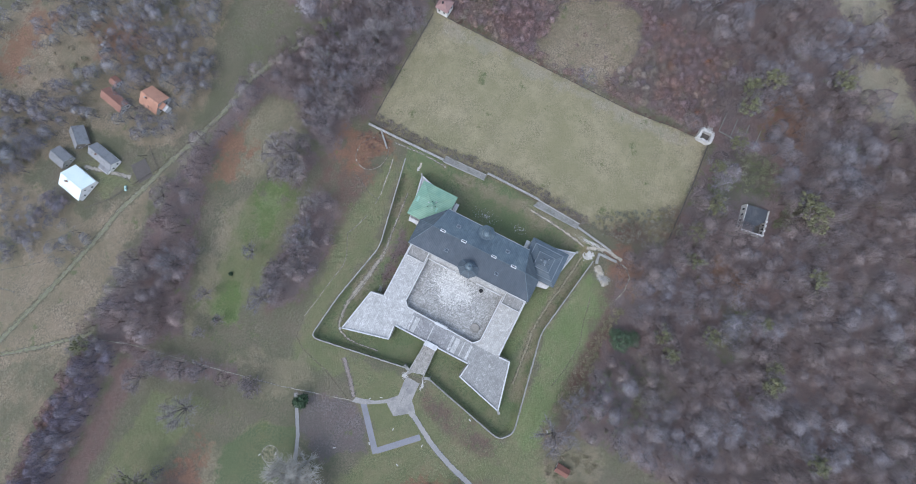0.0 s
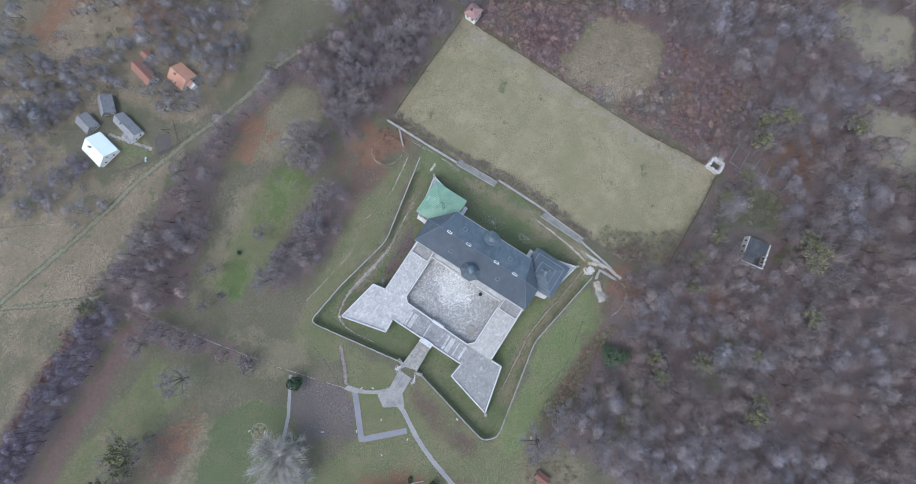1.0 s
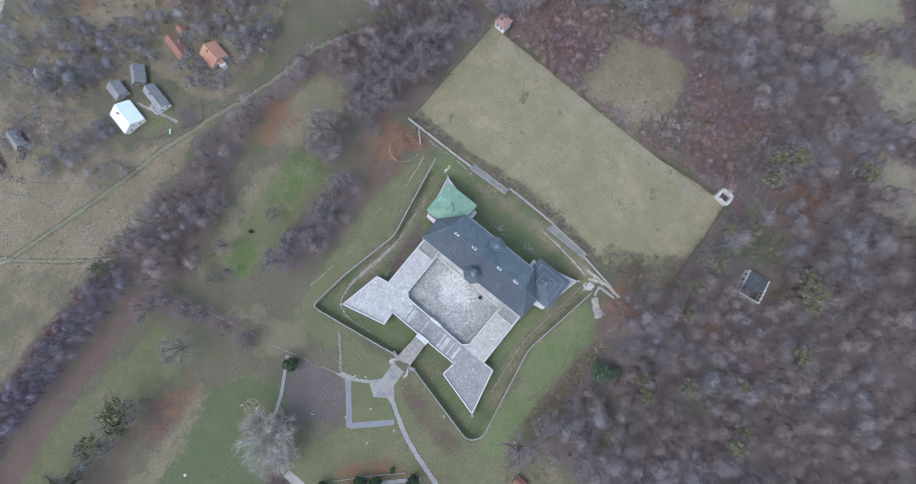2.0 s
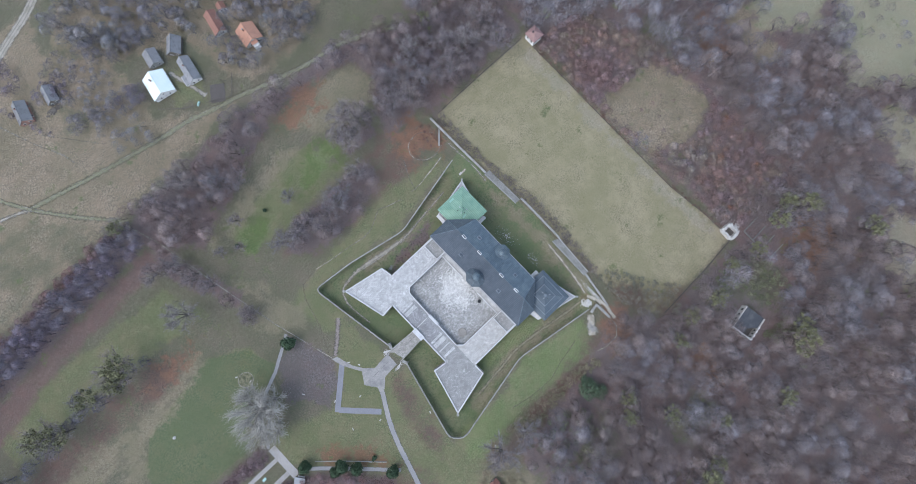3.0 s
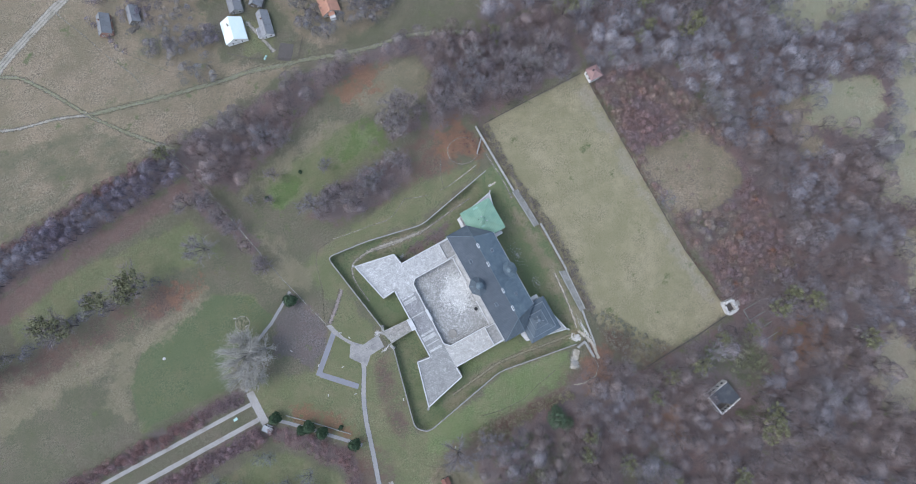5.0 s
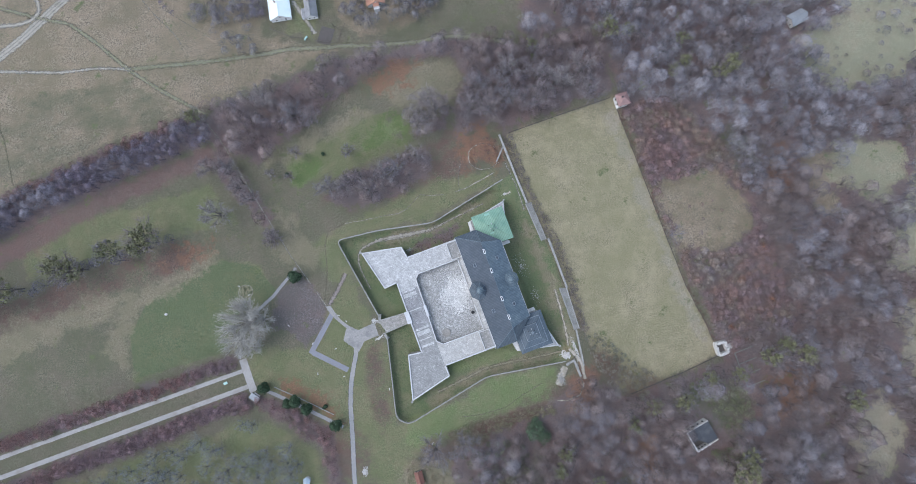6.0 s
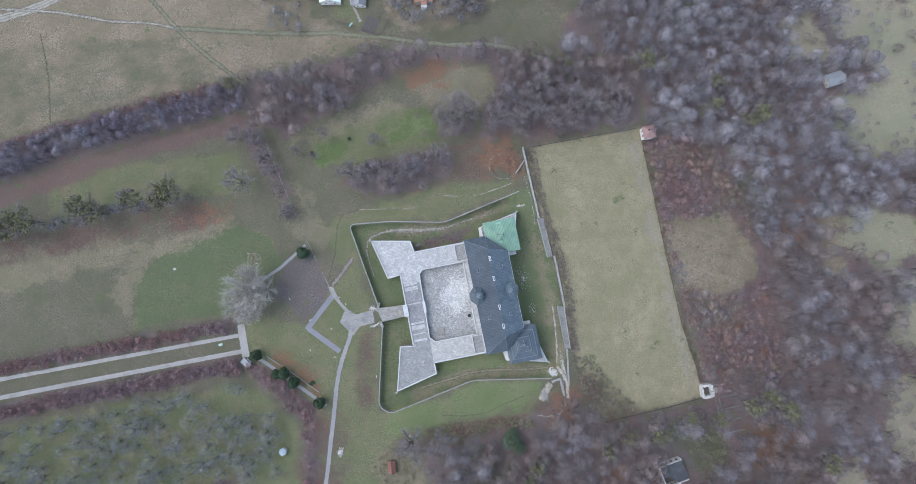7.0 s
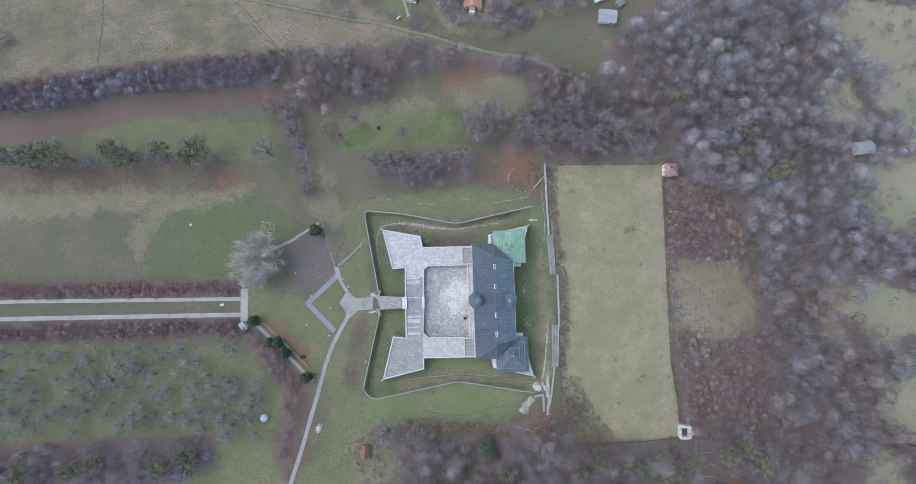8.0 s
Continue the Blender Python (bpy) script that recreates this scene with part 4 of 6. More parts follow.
for y, w in ((-9.4, 1.2), (-12.2, 2.6), (-20.6, 1.5), (13.4, 2.4), (16.2, 1.2), (-16.4, 0.7), (3.4, 0.6)):
    part("repair_strip", Shape().box(-28.6, y, Z + 2.95, 8.6, w, 0.05, 1), M["deck_light"], terrace)
for a, b in ((0, 1), (1, 2), (2, 3), (12, 13), (13, 14), (14, 15), (15, 16), (16, 17), (17, 18), (18, 19), (19, 0), (3, 4), (4, 5), (5, 6), (9, 10), (10, 11), (11, 12)):
    p, q = Vector(CASTLE[a]), Vector(CASTLE[b])
    d = (q - p).normalized()
    inn = Vector((d.y, -d.x)) * 0.35
    part("parapet", Shape().wall([tuple(p + inn + d * 0.2), tuple(q + inn - d * 0.35)], 0.7, Z + 2.85, Z + 3.55), M["parapet"], terrace, "white parapet")
for a, b in zip(COURT, COURT[1:] + COURT[:1]):
    if a[0] > 8 and b[0] > 8:
        continue
    p, q = Vector(a), Vector(b)
    d = (q - p).normalized()
    out = Vector((-d.y, d.x)) * 0.3
    part("parapet", Shape().wall([tuple(p + out), tuple(q + out)], 0.55, Z + 2.85, Z + 3.5), M["parapet"], terrace)
for x, y, r in ((-49.9, 50.2, 1.1), (-50.2, -50.5, 1.1), (50.2, 50.4, 0.8), (50.2, -50.4, 1.0)):
    part("sentry_base", Shape().frustum(x, y, 1.0, Z + 3.1, 0.4 * r, 0.75 * r, 10), M["stone"], terrace)
part("gatehouse", Shape().box(-34.6, 0, Z - 3, 2.6, 7.4, 6.6), M["white"], terrace, "white gate portal")
part("gate_cornice", Shape().box(-34.6, 0, Z + 3.6, 3.0, 7.9, 0.35), M["parapet"], terrace)
part("inner_gate", Shape().box(-22.2, 0, Z + 0.1, 1.6, 7.6, 3.7), M["parapet"], terrace)
# flat near-black panel painted as the shade inside the gateway
part("gate_opening", Shape().box(-35.92, 0, Z - 2.2 + 2.3, 0.08, 3.2, 3.0), M["dark"], terrace, "near-black panel as shade inside the gateway")
# flanking rooms and steps between courtyard and palace
for y0, y1 in ((24.6, 36.4), (-36.2, -24.2)):
    part("roof_room", Shape().box(8.2, (y0 + y1) / 2, Z + 2.9, 7.0, y1 - y0, 0.9), M["deck_mid"], terrace, "low walled roof court")
    for x in (4.6, 11.6):
        part("parapet", Shape().box(x, (y0 + y1) / 2, Z + 2.9, 0.5, y1 - y0, 1.5), M["parapet"], terrace)
    for y in (y0 + 0.3, y1 - 0.3):
        part("parapet", Shape().box(8.1, y, Z + 2.9, 6.4, 0.5, 1.5), M["parapet"], terrace)
part("side_stair", Shape().box(9.6, 15, Z + 0.1, 3.0, 18, 2.5), M["deck_light"], terrace)
part("side_stair", Shape().box(9.8, -16, Z + 0.1, 3.2, 15, 2.5), M["deck_light"], terrace)
for y in (15, -16):
    part("stair_wall", Shape().box(8.2, y, Z + 0.1, 0.6, 18, 3.3), M["parapet"], terrace)

well = thing("well", 5.6, -11.4, 0.1, 0, "round stone well in the courtyard", "well")
part("rim", Shape().frustum(0, 0, 0, 0.9, 1.7, 1.6, 16, cap=False).frustum(0, 0, 0, 0.9, 1.15, 1.15, 16, cap=False).add(
    [(r * math.cos(i * math.tau / 16), r * math.sin(i * math.tau / 16), 0.9) for r in (1.6, 1.15) for i in range(16)],
    [(i, (i + 1) % 16, 16 + (i + 1) % 16, 16 + i) for i in range(16)]), M["stone"], well)
# near-black disc put in as the shade down the shaft
part("water", Shape().frustum(0, 0, 0.1, 0.2, 1.2, 1.2, 16), M["dark"], well, "near-black disc as shade in the well shaft")
basin = thing("ruined_basin", -15.0, -17.8, 0.1, 10, "dark ruined basin sunk in the courtyard paving", "basin")
part("rim", Shape().frustum(0, 0, 0, 0.5, 2.9, 2.7, 8, cap=False).frustum(0, 0, 0, 0.5, 2.2, 2.2, 8, cap=False).add(
    [(r * math.cos(i * math.tau / 8), r * math.sin(i * math.tau / 8), 0.5) for r in (2.7, 2.2) for i in range(8)],
    [(i, (i + 1) % 8, 8 + (i + 1) % 8, 8 + i) for i in range(8)]), M["rampart"], basin)
part("bed", Shape().frustum(0, 0, 0.02, 0.12, 2.3, 2.3, 8), M["rampart"], basin)

# ---------------------------------------------------------------- palace


def window(parent, x, y, z, w, h, face):
    """A framed window on a wall; face: the degrees of its outward normal."""
    f = Shape().box(0, 0, 0, 0.16, w + 0.4, h + 0.4)
    me = f.mesh("window", M["white"])
    ob = new("window", me)
    ob.parent = parent
    ob.matrix_local = pose(x, y, z, 0, 0, face)
    pane = new("pane", Shape().box(0.08, 0, 0.2, 0.06, w, h).mesh("pane", M["glass"]))
    pane.parent = ob
    return ob


palace = thing("palace", 24, 0.4, 0, 0, "grey plastered palace under a dark sheet-metal hipped roof", "palace")
FOOT = [(-11.8, 35.9), (1, 35.9), (12.6, 25.0), (12.6, -24.6), (0.6, -35.9), (-11.4, -35.9)]
part("wall", Shape().prism(FOOT, -3.8, 13.2, cap=False), M["stucco"], palace)
part("cornice", Shape().prism([(x * 1.02, y * 1.012) for x, y in FOOT], 12.6, 13.2), M["white"], palace, "pale cornice")
EAVE = [(-12.9, 36.8), (1.2, 36.8), (13.6, 25.2), (13.6, -24.8), (0.8, -36.8), (-12.4, -36.8)]
R0, R1, EZ, RZ = (1.0, 28.0), (0.9, -27.4), 13.2, 18.8


def slope(pts):
    """A roof plane with some thickness."""
    n = len(pts)
    return Shape().add([(x, y, z) for x, y, z in pts] + [(x, y, z - 0.22) for x, y, z in pts],
                       [tuple(range(n)), tuple(range(2 * n - 1, n - 1, -1))] + [(i, n + i, n + (i + 1) % n, (i + 1) % n) for i in range(n)])


def e3(i):
    return (*EAVE[i], EZ)


a3, b3 = (*R0, RZ), (*R1, RZ)
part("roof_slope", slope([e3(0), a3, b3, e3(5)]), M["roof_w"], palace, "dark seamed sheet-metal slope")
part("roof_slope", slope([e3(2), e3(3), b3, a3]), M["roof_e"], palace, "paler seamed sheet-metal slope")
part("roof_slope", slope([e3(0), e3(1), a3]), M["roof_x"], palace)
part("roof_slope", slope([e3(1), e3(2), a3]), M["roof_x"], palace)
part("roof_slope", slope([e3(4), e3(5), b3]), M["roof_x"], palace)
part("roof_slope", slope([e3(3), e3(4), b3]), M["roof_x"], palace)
for p, q in ((a3, b3), (a3, e3(0)), (a3, e3(1)), (a3, e3(2)), (b3, e3(3)), (b3, e3(4)), (b3, e3(5))):
    d = Vector(q) - Vector(p)
    cap = Shape().box(0, 0, 0.0, 0.3, d.length, 0.12)
    ob = part("ridge_cap", cap, M["roof_e"], palace)
    ob.matrix_local = Matrix.Translation((Vector(p) + Vector(q)) / 2) @ d.to_track_quat("Y", "Z").to_matrix().to_4x4()
# standing seams, proud of the sheet
for side, ex in ((-1, -12.7), (1, 13.5)):
    seams = Shape()
    for i in range(34):
        y = -26.5 + i * 1.6
        x0, z0, x1, z1 = ex, EZ + 0.02, 0.95, RZ + 0.02
        seams.add([(x0, y - 0.05, z0), (x0, y + 0.05, z0), (x1, y + 0.05, z1), (x1, y - 0.05, z1),
                   (x0, y - 0.05, z0 + 0.09), (x0, y + 0.05, z0 + 0.09), (x1, y + 0.05, z1 + 0.09), (x1, y - 0.05, z1 + 0.09)],
                  [(0, 1, 2, 3), (4, 5, 6, 7), (0, 1, 5, 4), (1, 2, 6, 5), (2, 3, 7, 6), (3, 0, 4, 7)])
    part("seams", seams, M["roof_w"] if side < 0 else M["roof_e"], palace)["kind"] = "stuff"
part("gutter", Shape().box(-13.1, 0, EZ - 0.15, 0.3, 73, 0.28), M["metal"], palace)
part("gutter", Shape().box(13.8, 0, EZ - 0.15, 0.3, 50, 0.28), M["metal"], palace)


def roof_z(x):
    return EZ + (RZ - EZ) * (x + 12.9) / 13.9 if x < 1 else RZ - (RZ - EZ) * (x - 1) / 12.6


for y in (21.9, 9.3, -8.8, -20.6):
    sk = part("skylight", Shape().box(0.95, y, RZ - 0.15, 1.3, 3.0, 0.6), M["trim"], palace, "pale ridge skylight")
    part("pane", Shape().box(1.0, y, RZ + 0.4, 0.55, 2.3, 0.08), M["glass"], sk)
for x, y in ((-7.4, 15.8), (7.2, 15.6), (-6.4, -14.2), (7.0, -14.4)):
    hatch = part("roof_hatch", Shape().box(x, y, roof_z(x) - 0.5, 1.9, 2.4, 0.95), M["roof_p"], palace, "low framed roof hatch")
    part("cover", Shape().box(x, y, roof_z(x) + 0.45, 1.3, 1.8, 0.12), M["roof_w"], hatch)
    for k in (-0.5, 0.5):
        part("bar", Shape().box(x, y + k, roof_z(x) + 0.57, 1.4, 0.12, 0.08), M["roof_p"], hatch)

for cx, cy, r in ((-9.9, 0.6, 6.3), (10.4, 0.4, 5.2)):
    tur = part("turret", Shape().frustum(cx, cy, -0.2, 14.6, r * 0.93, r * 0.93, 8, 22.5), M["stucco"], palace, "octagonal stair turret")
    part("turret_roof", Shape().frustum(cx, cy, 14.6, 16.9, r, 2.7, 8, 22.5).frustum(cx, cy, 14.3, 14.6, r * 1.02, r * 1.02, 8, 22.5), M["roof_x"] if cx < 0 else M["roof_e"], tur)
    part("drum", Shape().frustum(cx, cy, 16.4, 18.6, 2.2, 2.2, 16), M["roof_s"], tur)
    dome = Shape()
    prof = [(2.4, 18.6), (2.35, 19.0), (2.1, 19.8), (1.6, 20.5), (0.9, 21.0), (0.3, 21.3), (0.18, 22.1), (0.06, 23.0)]
    for (ra, za), (rb, zb) in zip(prof, prof[1:]):
        dome.frustum(cx, cy, za, zb, ra, rb, 16, cap=False)
    part("cupola", dome, M["roof_e"], tur, "small sheet-metal cupola")
    for k in range(8):
        an = math.radians(22.5 + 45 * k)
        d = Vector((2.6 * math.cos(an) - r * math.cos(an), 2.6 * math.sin(an) - r * math.sin(an), 2.3))
        rib = part("rib", Shape().box(0, 0, 0, 0.22, d.length, 0.14), M["roof_e"], tur)
        rib.matrix_local = Matrix.Translation(Vector((cx + r * math.cos(an), cy + r * math.sin(an), 14.6)) + d / 2) @ d.to_track_quat("Y", "Z").to_matrix().to_4x4()
for z in (4.2, 8.6):
    for i in range(12):
        y = -32.2 + i * 5.85
        if abs(y) > 7:
            window(palace, -11.75, y, z, 1.3, 2.2, 180)
        if abs(y) < 23 and abs(y) > 6:
            window(palace, 12.62, y, z, 1.3, 2.2, 0)


def corner_pavilion(name, x, y, sx, sy, mat, trim, label, tiers):
    th = thing(name, x, y, 0, 0, label, "pavilion")
    part("wall", Shape().box(0, 0, -3.6, sx - 1.6, sy - 1.6, 12.6), M["stucco"], th)
    part("cornice", Shape().box(0, 0, 8.4, sx - 1.0, sy - 1.0, 0.6), M["white"], th)
    hx, hy = sx / 2, sy / 2
    for k0, k1, z0, z1 in tiers:
        low = [(-hx * k0, -hy * k0), (hx * k0, -hy * k0), (hx * k0, hy * k0), (-hx * k0, hy * k0)]
        top = [(x / k0 * k1, y / k0 * k1) for x, y in low]
        for i in range(4):
            j = (i + 1) % 4
            part("roof_slope", slope([(*low[i], z0), (*low[j], z0), (*top[j], z1), (*top[i], z1)]), mat, th)
            cap = part("hip_cap", Shape().box(0, 0, 0, 0.22, 1, 0.12), mat, th)
            d = Vector((*top[i], z1)) - Vector((*low[i], z0))
            cap.matrix_local = Matrix.Translation(Vector((*low[i], z0)) + d / 2) @ d.to_track_quat("Y", "Z").to_matrix().to_4x4() @ Matrix.Diagonal((1, d.length, 1, 1))
        if k0 < 1:
            for sgn in (-1, 1):
                part("step_rim", Shape().box(sgn * hx * (k0 + 0.015), 0, z0 - 0.42, 0.3, 2 * hy * k0 + 0.6, 0.55), trim, th)
                part("step_rim", Shape().box(0, sgn * hy * (k0 + 0.015), z0 - 0.42, 2 * hx * k0 - 0.1, 0.3, 0.5), trim, th)
    z1 = tiers[-1][3]
    part("finial", Shape().box(0, 0, z1 - 0.3, 1.3, 1.0, 1.7, 20, 0.8), M["metal"], th, "chimney stump")
    part("finial_cap", Shape().box(0, 0, z1 + 1.4, 1.7, 1.3, 0.2, 20), trim, th)
    for i in range(6):
        an = 25 + 60 * i
        q = 1.7 + 0.5 * (i % 3)
        part("roof_vent", Shape().box(q * math.cos(math.radians(an)), q * math.sin(math.radians(an)), z1 - 0.75, 0.5 + 0.3 * (i % 2), 0.4, 0.9 + 0.3 * (i % 3), an), M["metal"] if i % 2 else M["dark"], th)
    for z in (3.6,):
        for i in (-1, 0, 1):
            window(th, -(sx - 1.6) / 2, i * 4.6, z, 1.3, 2.4, 180)
            window(th, (sx - 1.6) / 2, i * 4.6, z, 1.3, 2.4, 0)
    return th


green = corner_pavilion("corner_pavilion", 36.0, 35.4, 21.2, 21.6, M["roof_g"], M["roof_g"], "castle corner pavilion with verdigris green metal roof", [(1, 0.5, 9.0, 10.1), (0.5, 0.02, 10.1, 11.0)])
part("patch", Shape().box(-1.6, -3.2, 10.1, 2.4, 1.6, 0.42, 5), M["roof_gp"], green, "pale green repair sheet")
part("patch", Shape().box(-0.4, 8.2, 9.1, 3.4, 2.6, 0.42, 0), M["roof_gp"], green, "pale green repair sheet")
corner_pavilion("corner_pavilion", 35.6, -34.8, 20.6, 22.0, M["roof_s"], M["roof_p"], "castle corner pavilion with stepped slate-blue metal roof", [(1, 0.76, 9.0, 9.9), (0.74, 0.44, 10.3, 11.3), (0.40, 0.02, 11.7, 12.6)])
for x, y in ((23.6, 41.4), (24.3, -40.6)):
    part("flank_parapet", Shape().box(x, y, Z + 2.9, 2.0, 6.0, 1.2), M["white"], terrace, "white bastion flank")
for x, y in ((41.5, 23.4), (41.0, -22.6)):
    part("flank_parapet", Shape().box(x, y, Z + 2.9, 5.0, 2.0, 1.0), M["white"], terrace)

# ---------------------------------------------------------------- garden wall and terraces

wall_y = lambda k: (lambda x, y: hz(x, y) + k)
coped_wall("garden_wall", [(63.6, 93.4), (64.0, 60), (64.3, 43.4)], 1.15, wall_y(-3.5), wall_y(1.2), "long grey stone wall above the garden")
coped_wall("garden_wall", [(69.0, 16.4), (68.8, 0), (68.6, -17.9)], 1.15, wall_y(-3.5), wall_y(1.2), "long grey stone wall above the garden")
coped_wall("garden_wall", [(64.4, -45), (62.5, -56), (60.5, -68)], 1.1, wall_y(-3), wall_y(0.5), "broken end of the garden wall")
for pts in ([(63.3, 43.2), (67.0, 43.1), (67.6, 16.4), (64.4, 16.4)], [(64.0, -16.3), (68.2, -17.9), (66.4, -45.0), (63.2, -44.8)]):
    th = thing("garden_stair", 0, 0, 0, 0, "ruined grey stone stair terrace in the garden wall", "stair")
    base = min(hz(*p) for p in pts) - 2
    a, b, c, d = (Vector(p) for p in pts)
    n = 9
    for i in range(n):
        t0, t1 = i / n, (i + 1) / n - 0.003
        q = [a.lerp(d, t0), b.lerp(c, t0), b.lerp(c, t1), a.lerp(d, t1)]
        part("tread", Shape().prism([tuple(p) for p in q], base, base + 2.6 + 0.03 * math.sin(i * 2.1)), M["mossy"], th)
    for p, q in ((a, d), (b, c)):
        part("side_wall", Shape().wall([tuple(p), tuple(q)], 0.55, base, base + 3.05), M["stone"], th, "pale broken side wall")
coped_wall("garden_wall", [(55.2, 76.4), (63.0, 84.6)], 0.9, wall_y(-1), wall_y(0.7), "short cross wall on the bank")
coped_wall("garden_wall", [(70, 92.5), (110, 92.2), (143.5, 91.5)], 0.3, wall_y(-1.5), wall_y(0.2), "low garden boundary wall", mat=M["soil"])
coped_wall("garden_wall", [(145.0, 84), (144.3, 50), (143.2, 14), (142.2, -44), (145, -70), (145.4, -85)], 0.3, wall_y(-1.5), wall_y(0.15), "low overgrown garden boundary wall", mat=M["soil"])
coped_wall("garden_wall", [(144, -92.4), (120, -94), (82, -95)], 0.35, wall_y(-2.5), wall_y(0.45), "low dark garden boundary wall", mat=M["soil"])


def rubble(name, x, y, rx, ry, n, label, size=(0.3, 0.9), seed=1, mat=None):
    """A heap of broken stones, thickest in the middle, petering out in the grass."""
    rnd = random.Random(seed)
    s = Shape()
    for _ in range(int(n * 2.4)):
        r, an = rnd.random() ** 0.8 * rnd.uniform(0.8, 1.35), rnd.random() * math.tau
        lobes = 0.85 + 0.14 * math.sin(an * 2 + seed) + 0.14 * math.sin(an * 5 + 2 * seed)
        px, py = x + rx * r * lobes * math.cos(an), y + ry * r * lobes * math.sin(an)
        k = 0.62 * rnd.uniform(*size) * (1.25 - 0.4 * r)
        s.box(px, py, hz(px, py) - 0.15 + 0.4 * max(0, 1 - r) * rnd.random(), k, k * rnd.uniform(0.6, 1), k * rnd.uniform(0.3, 0.7), rnd.uniform(0, 180), rnd.uniform(0.5, 0.9))
    return tagged(new(name, s.mesh(name, mat or M["rubble"])), label, "rubble", kind="stuff")


path("chalk_patch", [(49, -64.5), (45, -69), (41, -74)], 4.6, M["chalk"], "chalky bare ground under rubble", 0.05, 1.5, 1.0, fray=3.0, category="bare ground")
path("chalk_patch", [(56, -55), (60, -66), (58, -76)], 2.0, M["chalk"], "chalky bare ground by the broken wall", 0.05, 1.5, 1.0, fray=2.5, category="bare ground")
path("chalk_patch", [(53, 54), (57, 54.4)], 1.0, M["chalk"], "chalky bare patch in the grass", 0.05, 1.0, 0.6, fray=1.2, category="bare ground")
rubble("stone_heap", 52.4, -58.1, 3.0, 2.7, 90, "heap of white broken stones by the moat wall", (0.7, 1.7), 3)
rubble("stone_heap", 44.0, -71.0, 3.6, 4.4, 260, "spread of pale rubble and chalk", (0.25, 0.8), 4, M["stone"])
rubble("stone_heap", 59.6, -57, 1.4, 12, 120, "scattered pale stones along a broken wall", (0.3, 0.9), 5)
rubble("stone_heap", -93.0, -80.8, 2.4, 3.2, 140, "pale heap of sand and stones beside the path", (0.3, 0.9), 6)
rubble("stone_heap", -57.0, 5.2, 2.6, 2.6, 60, "loose white stones at the bridge end", (0.3, 0.8), 7)
rubble("stone_heap", -57.4, -6.0, 3.0, 1.4, 50, "loose white stones at the bridge end", (0.3, 0.8), 8)
rubble("stone_heap", 53.5, 54.5, 2.2, 1.0, 40, "pale broken stones on the grass", (0.3, 0.9), 9)
rubble("stone_heap", 46.5, 6.0, 5.0, 10.0, 70, "scattered pale stones behind the palace", (0.25, 0.8), 10)
rubble("stone_heap", 48, -16.0, 4.0, 6.0, 40, "scattered pale stones behind the palace", (0.25, 0.8), 11)
rubble("stone_heap", 152.8, -89.0, 4.6, 5.4, 90, "fallen pale masonry round the ruined tower", (0.3, 1.0), 12)
rubble("stone_heap", -20.0, 41.5, 2.6, 1.4, 40, "grey rubble under the terrace wall", (0.3, 1.0), 13, M["stone"])
coped_wall("broken_wall", [(50, -63.5), (55.8, -62.6), (56.2, -73.6)], 1.4, wall_y(-1.5), wall_y(0.9), "broken pale masonry beside rubble", mat=M["stone"])

# ---------------------------------------------------------------- small buildings


def gable_house(name, label, x, y, turn, length, width, eave, ridge, roof, wall, over=0.5, chimney=True, windows=2, gable=None, z=None):
    """A house with a gabled roof; its ridge runs along its own x."""
    zz = min(hz(x + dx, y + dy) for dx in (-4, 4) for dy in (-4, 4)) if z is None else z
    th = thing(name, x, y, zz, turn, label, "house")
    L, W = length / 2, width / 2
    body = Shape().add([(-L, -W, -0.5), (L, -W, -0.5), (L, W, -0.5), (-L, W, -0.5), (-L, -W, eave), (L, -W, eave), (L, W, eave), (-L, W, eave), (-L, 0, ridge - 0.2), (L, 0, ridge - 0.2)],
                       [(0, 1, 5, 4), (2, 3, 7, 6), (1, 2, 6, 9, 5), (3, 0, 4, 8, 7), (3, 2, 1, 0), (4, 5, 9, 8), (6, 7, 8, 9)])
    part("wall", body, wall, th)
    k = (ridge - eave) / W
    for s in (-1, 1):
        part("roof_slope", slope([(-L - over, s * (W + over), eave - over * k + 0.12), (L + over, s * (W + over), eave - over * k + 0.12), (L + over, 0, ridge + 0.12), (-L - over, 0, ridge + 0.12)]), roof, th)
    part("ridge_cap", Shape().box(0, 0, ridge + 0.06, length + 2 * over, 0.35, 0.16), roof, th)
    if chimney:
        c = part("chimney", Shape().box(L * 0.3, W * 0.25, eave, 0.8, 0.8, ridge - eave + 0.9), M["brick"], th)
        part("chimney_cap", Shape().box(L * 0.3, W * 0.25, ridge + 0.9, 1.0, 1.0, 0.15), M["stone"], c)
    for i in range(windows):
        px = -L + (i + 0.5) * length / windows
        for s in (-1, 1):
            window(th, px, s * W, 0.7, 1.0, 1.2, 90 * s)
    for s in (-1, 1):
        window(th, s * L, -W * 0.45, 0.8, 0.9, 1.2, 90 - 90 * s)
        window(th, s * L, W * 0.45, 0.8, 0.9, 1.2, 90 - 90 * s)
        if gable:
            window(th, s * L, 0, eave + 0.3, 0.7, 0.8, 90 - 90 * s)
    return th


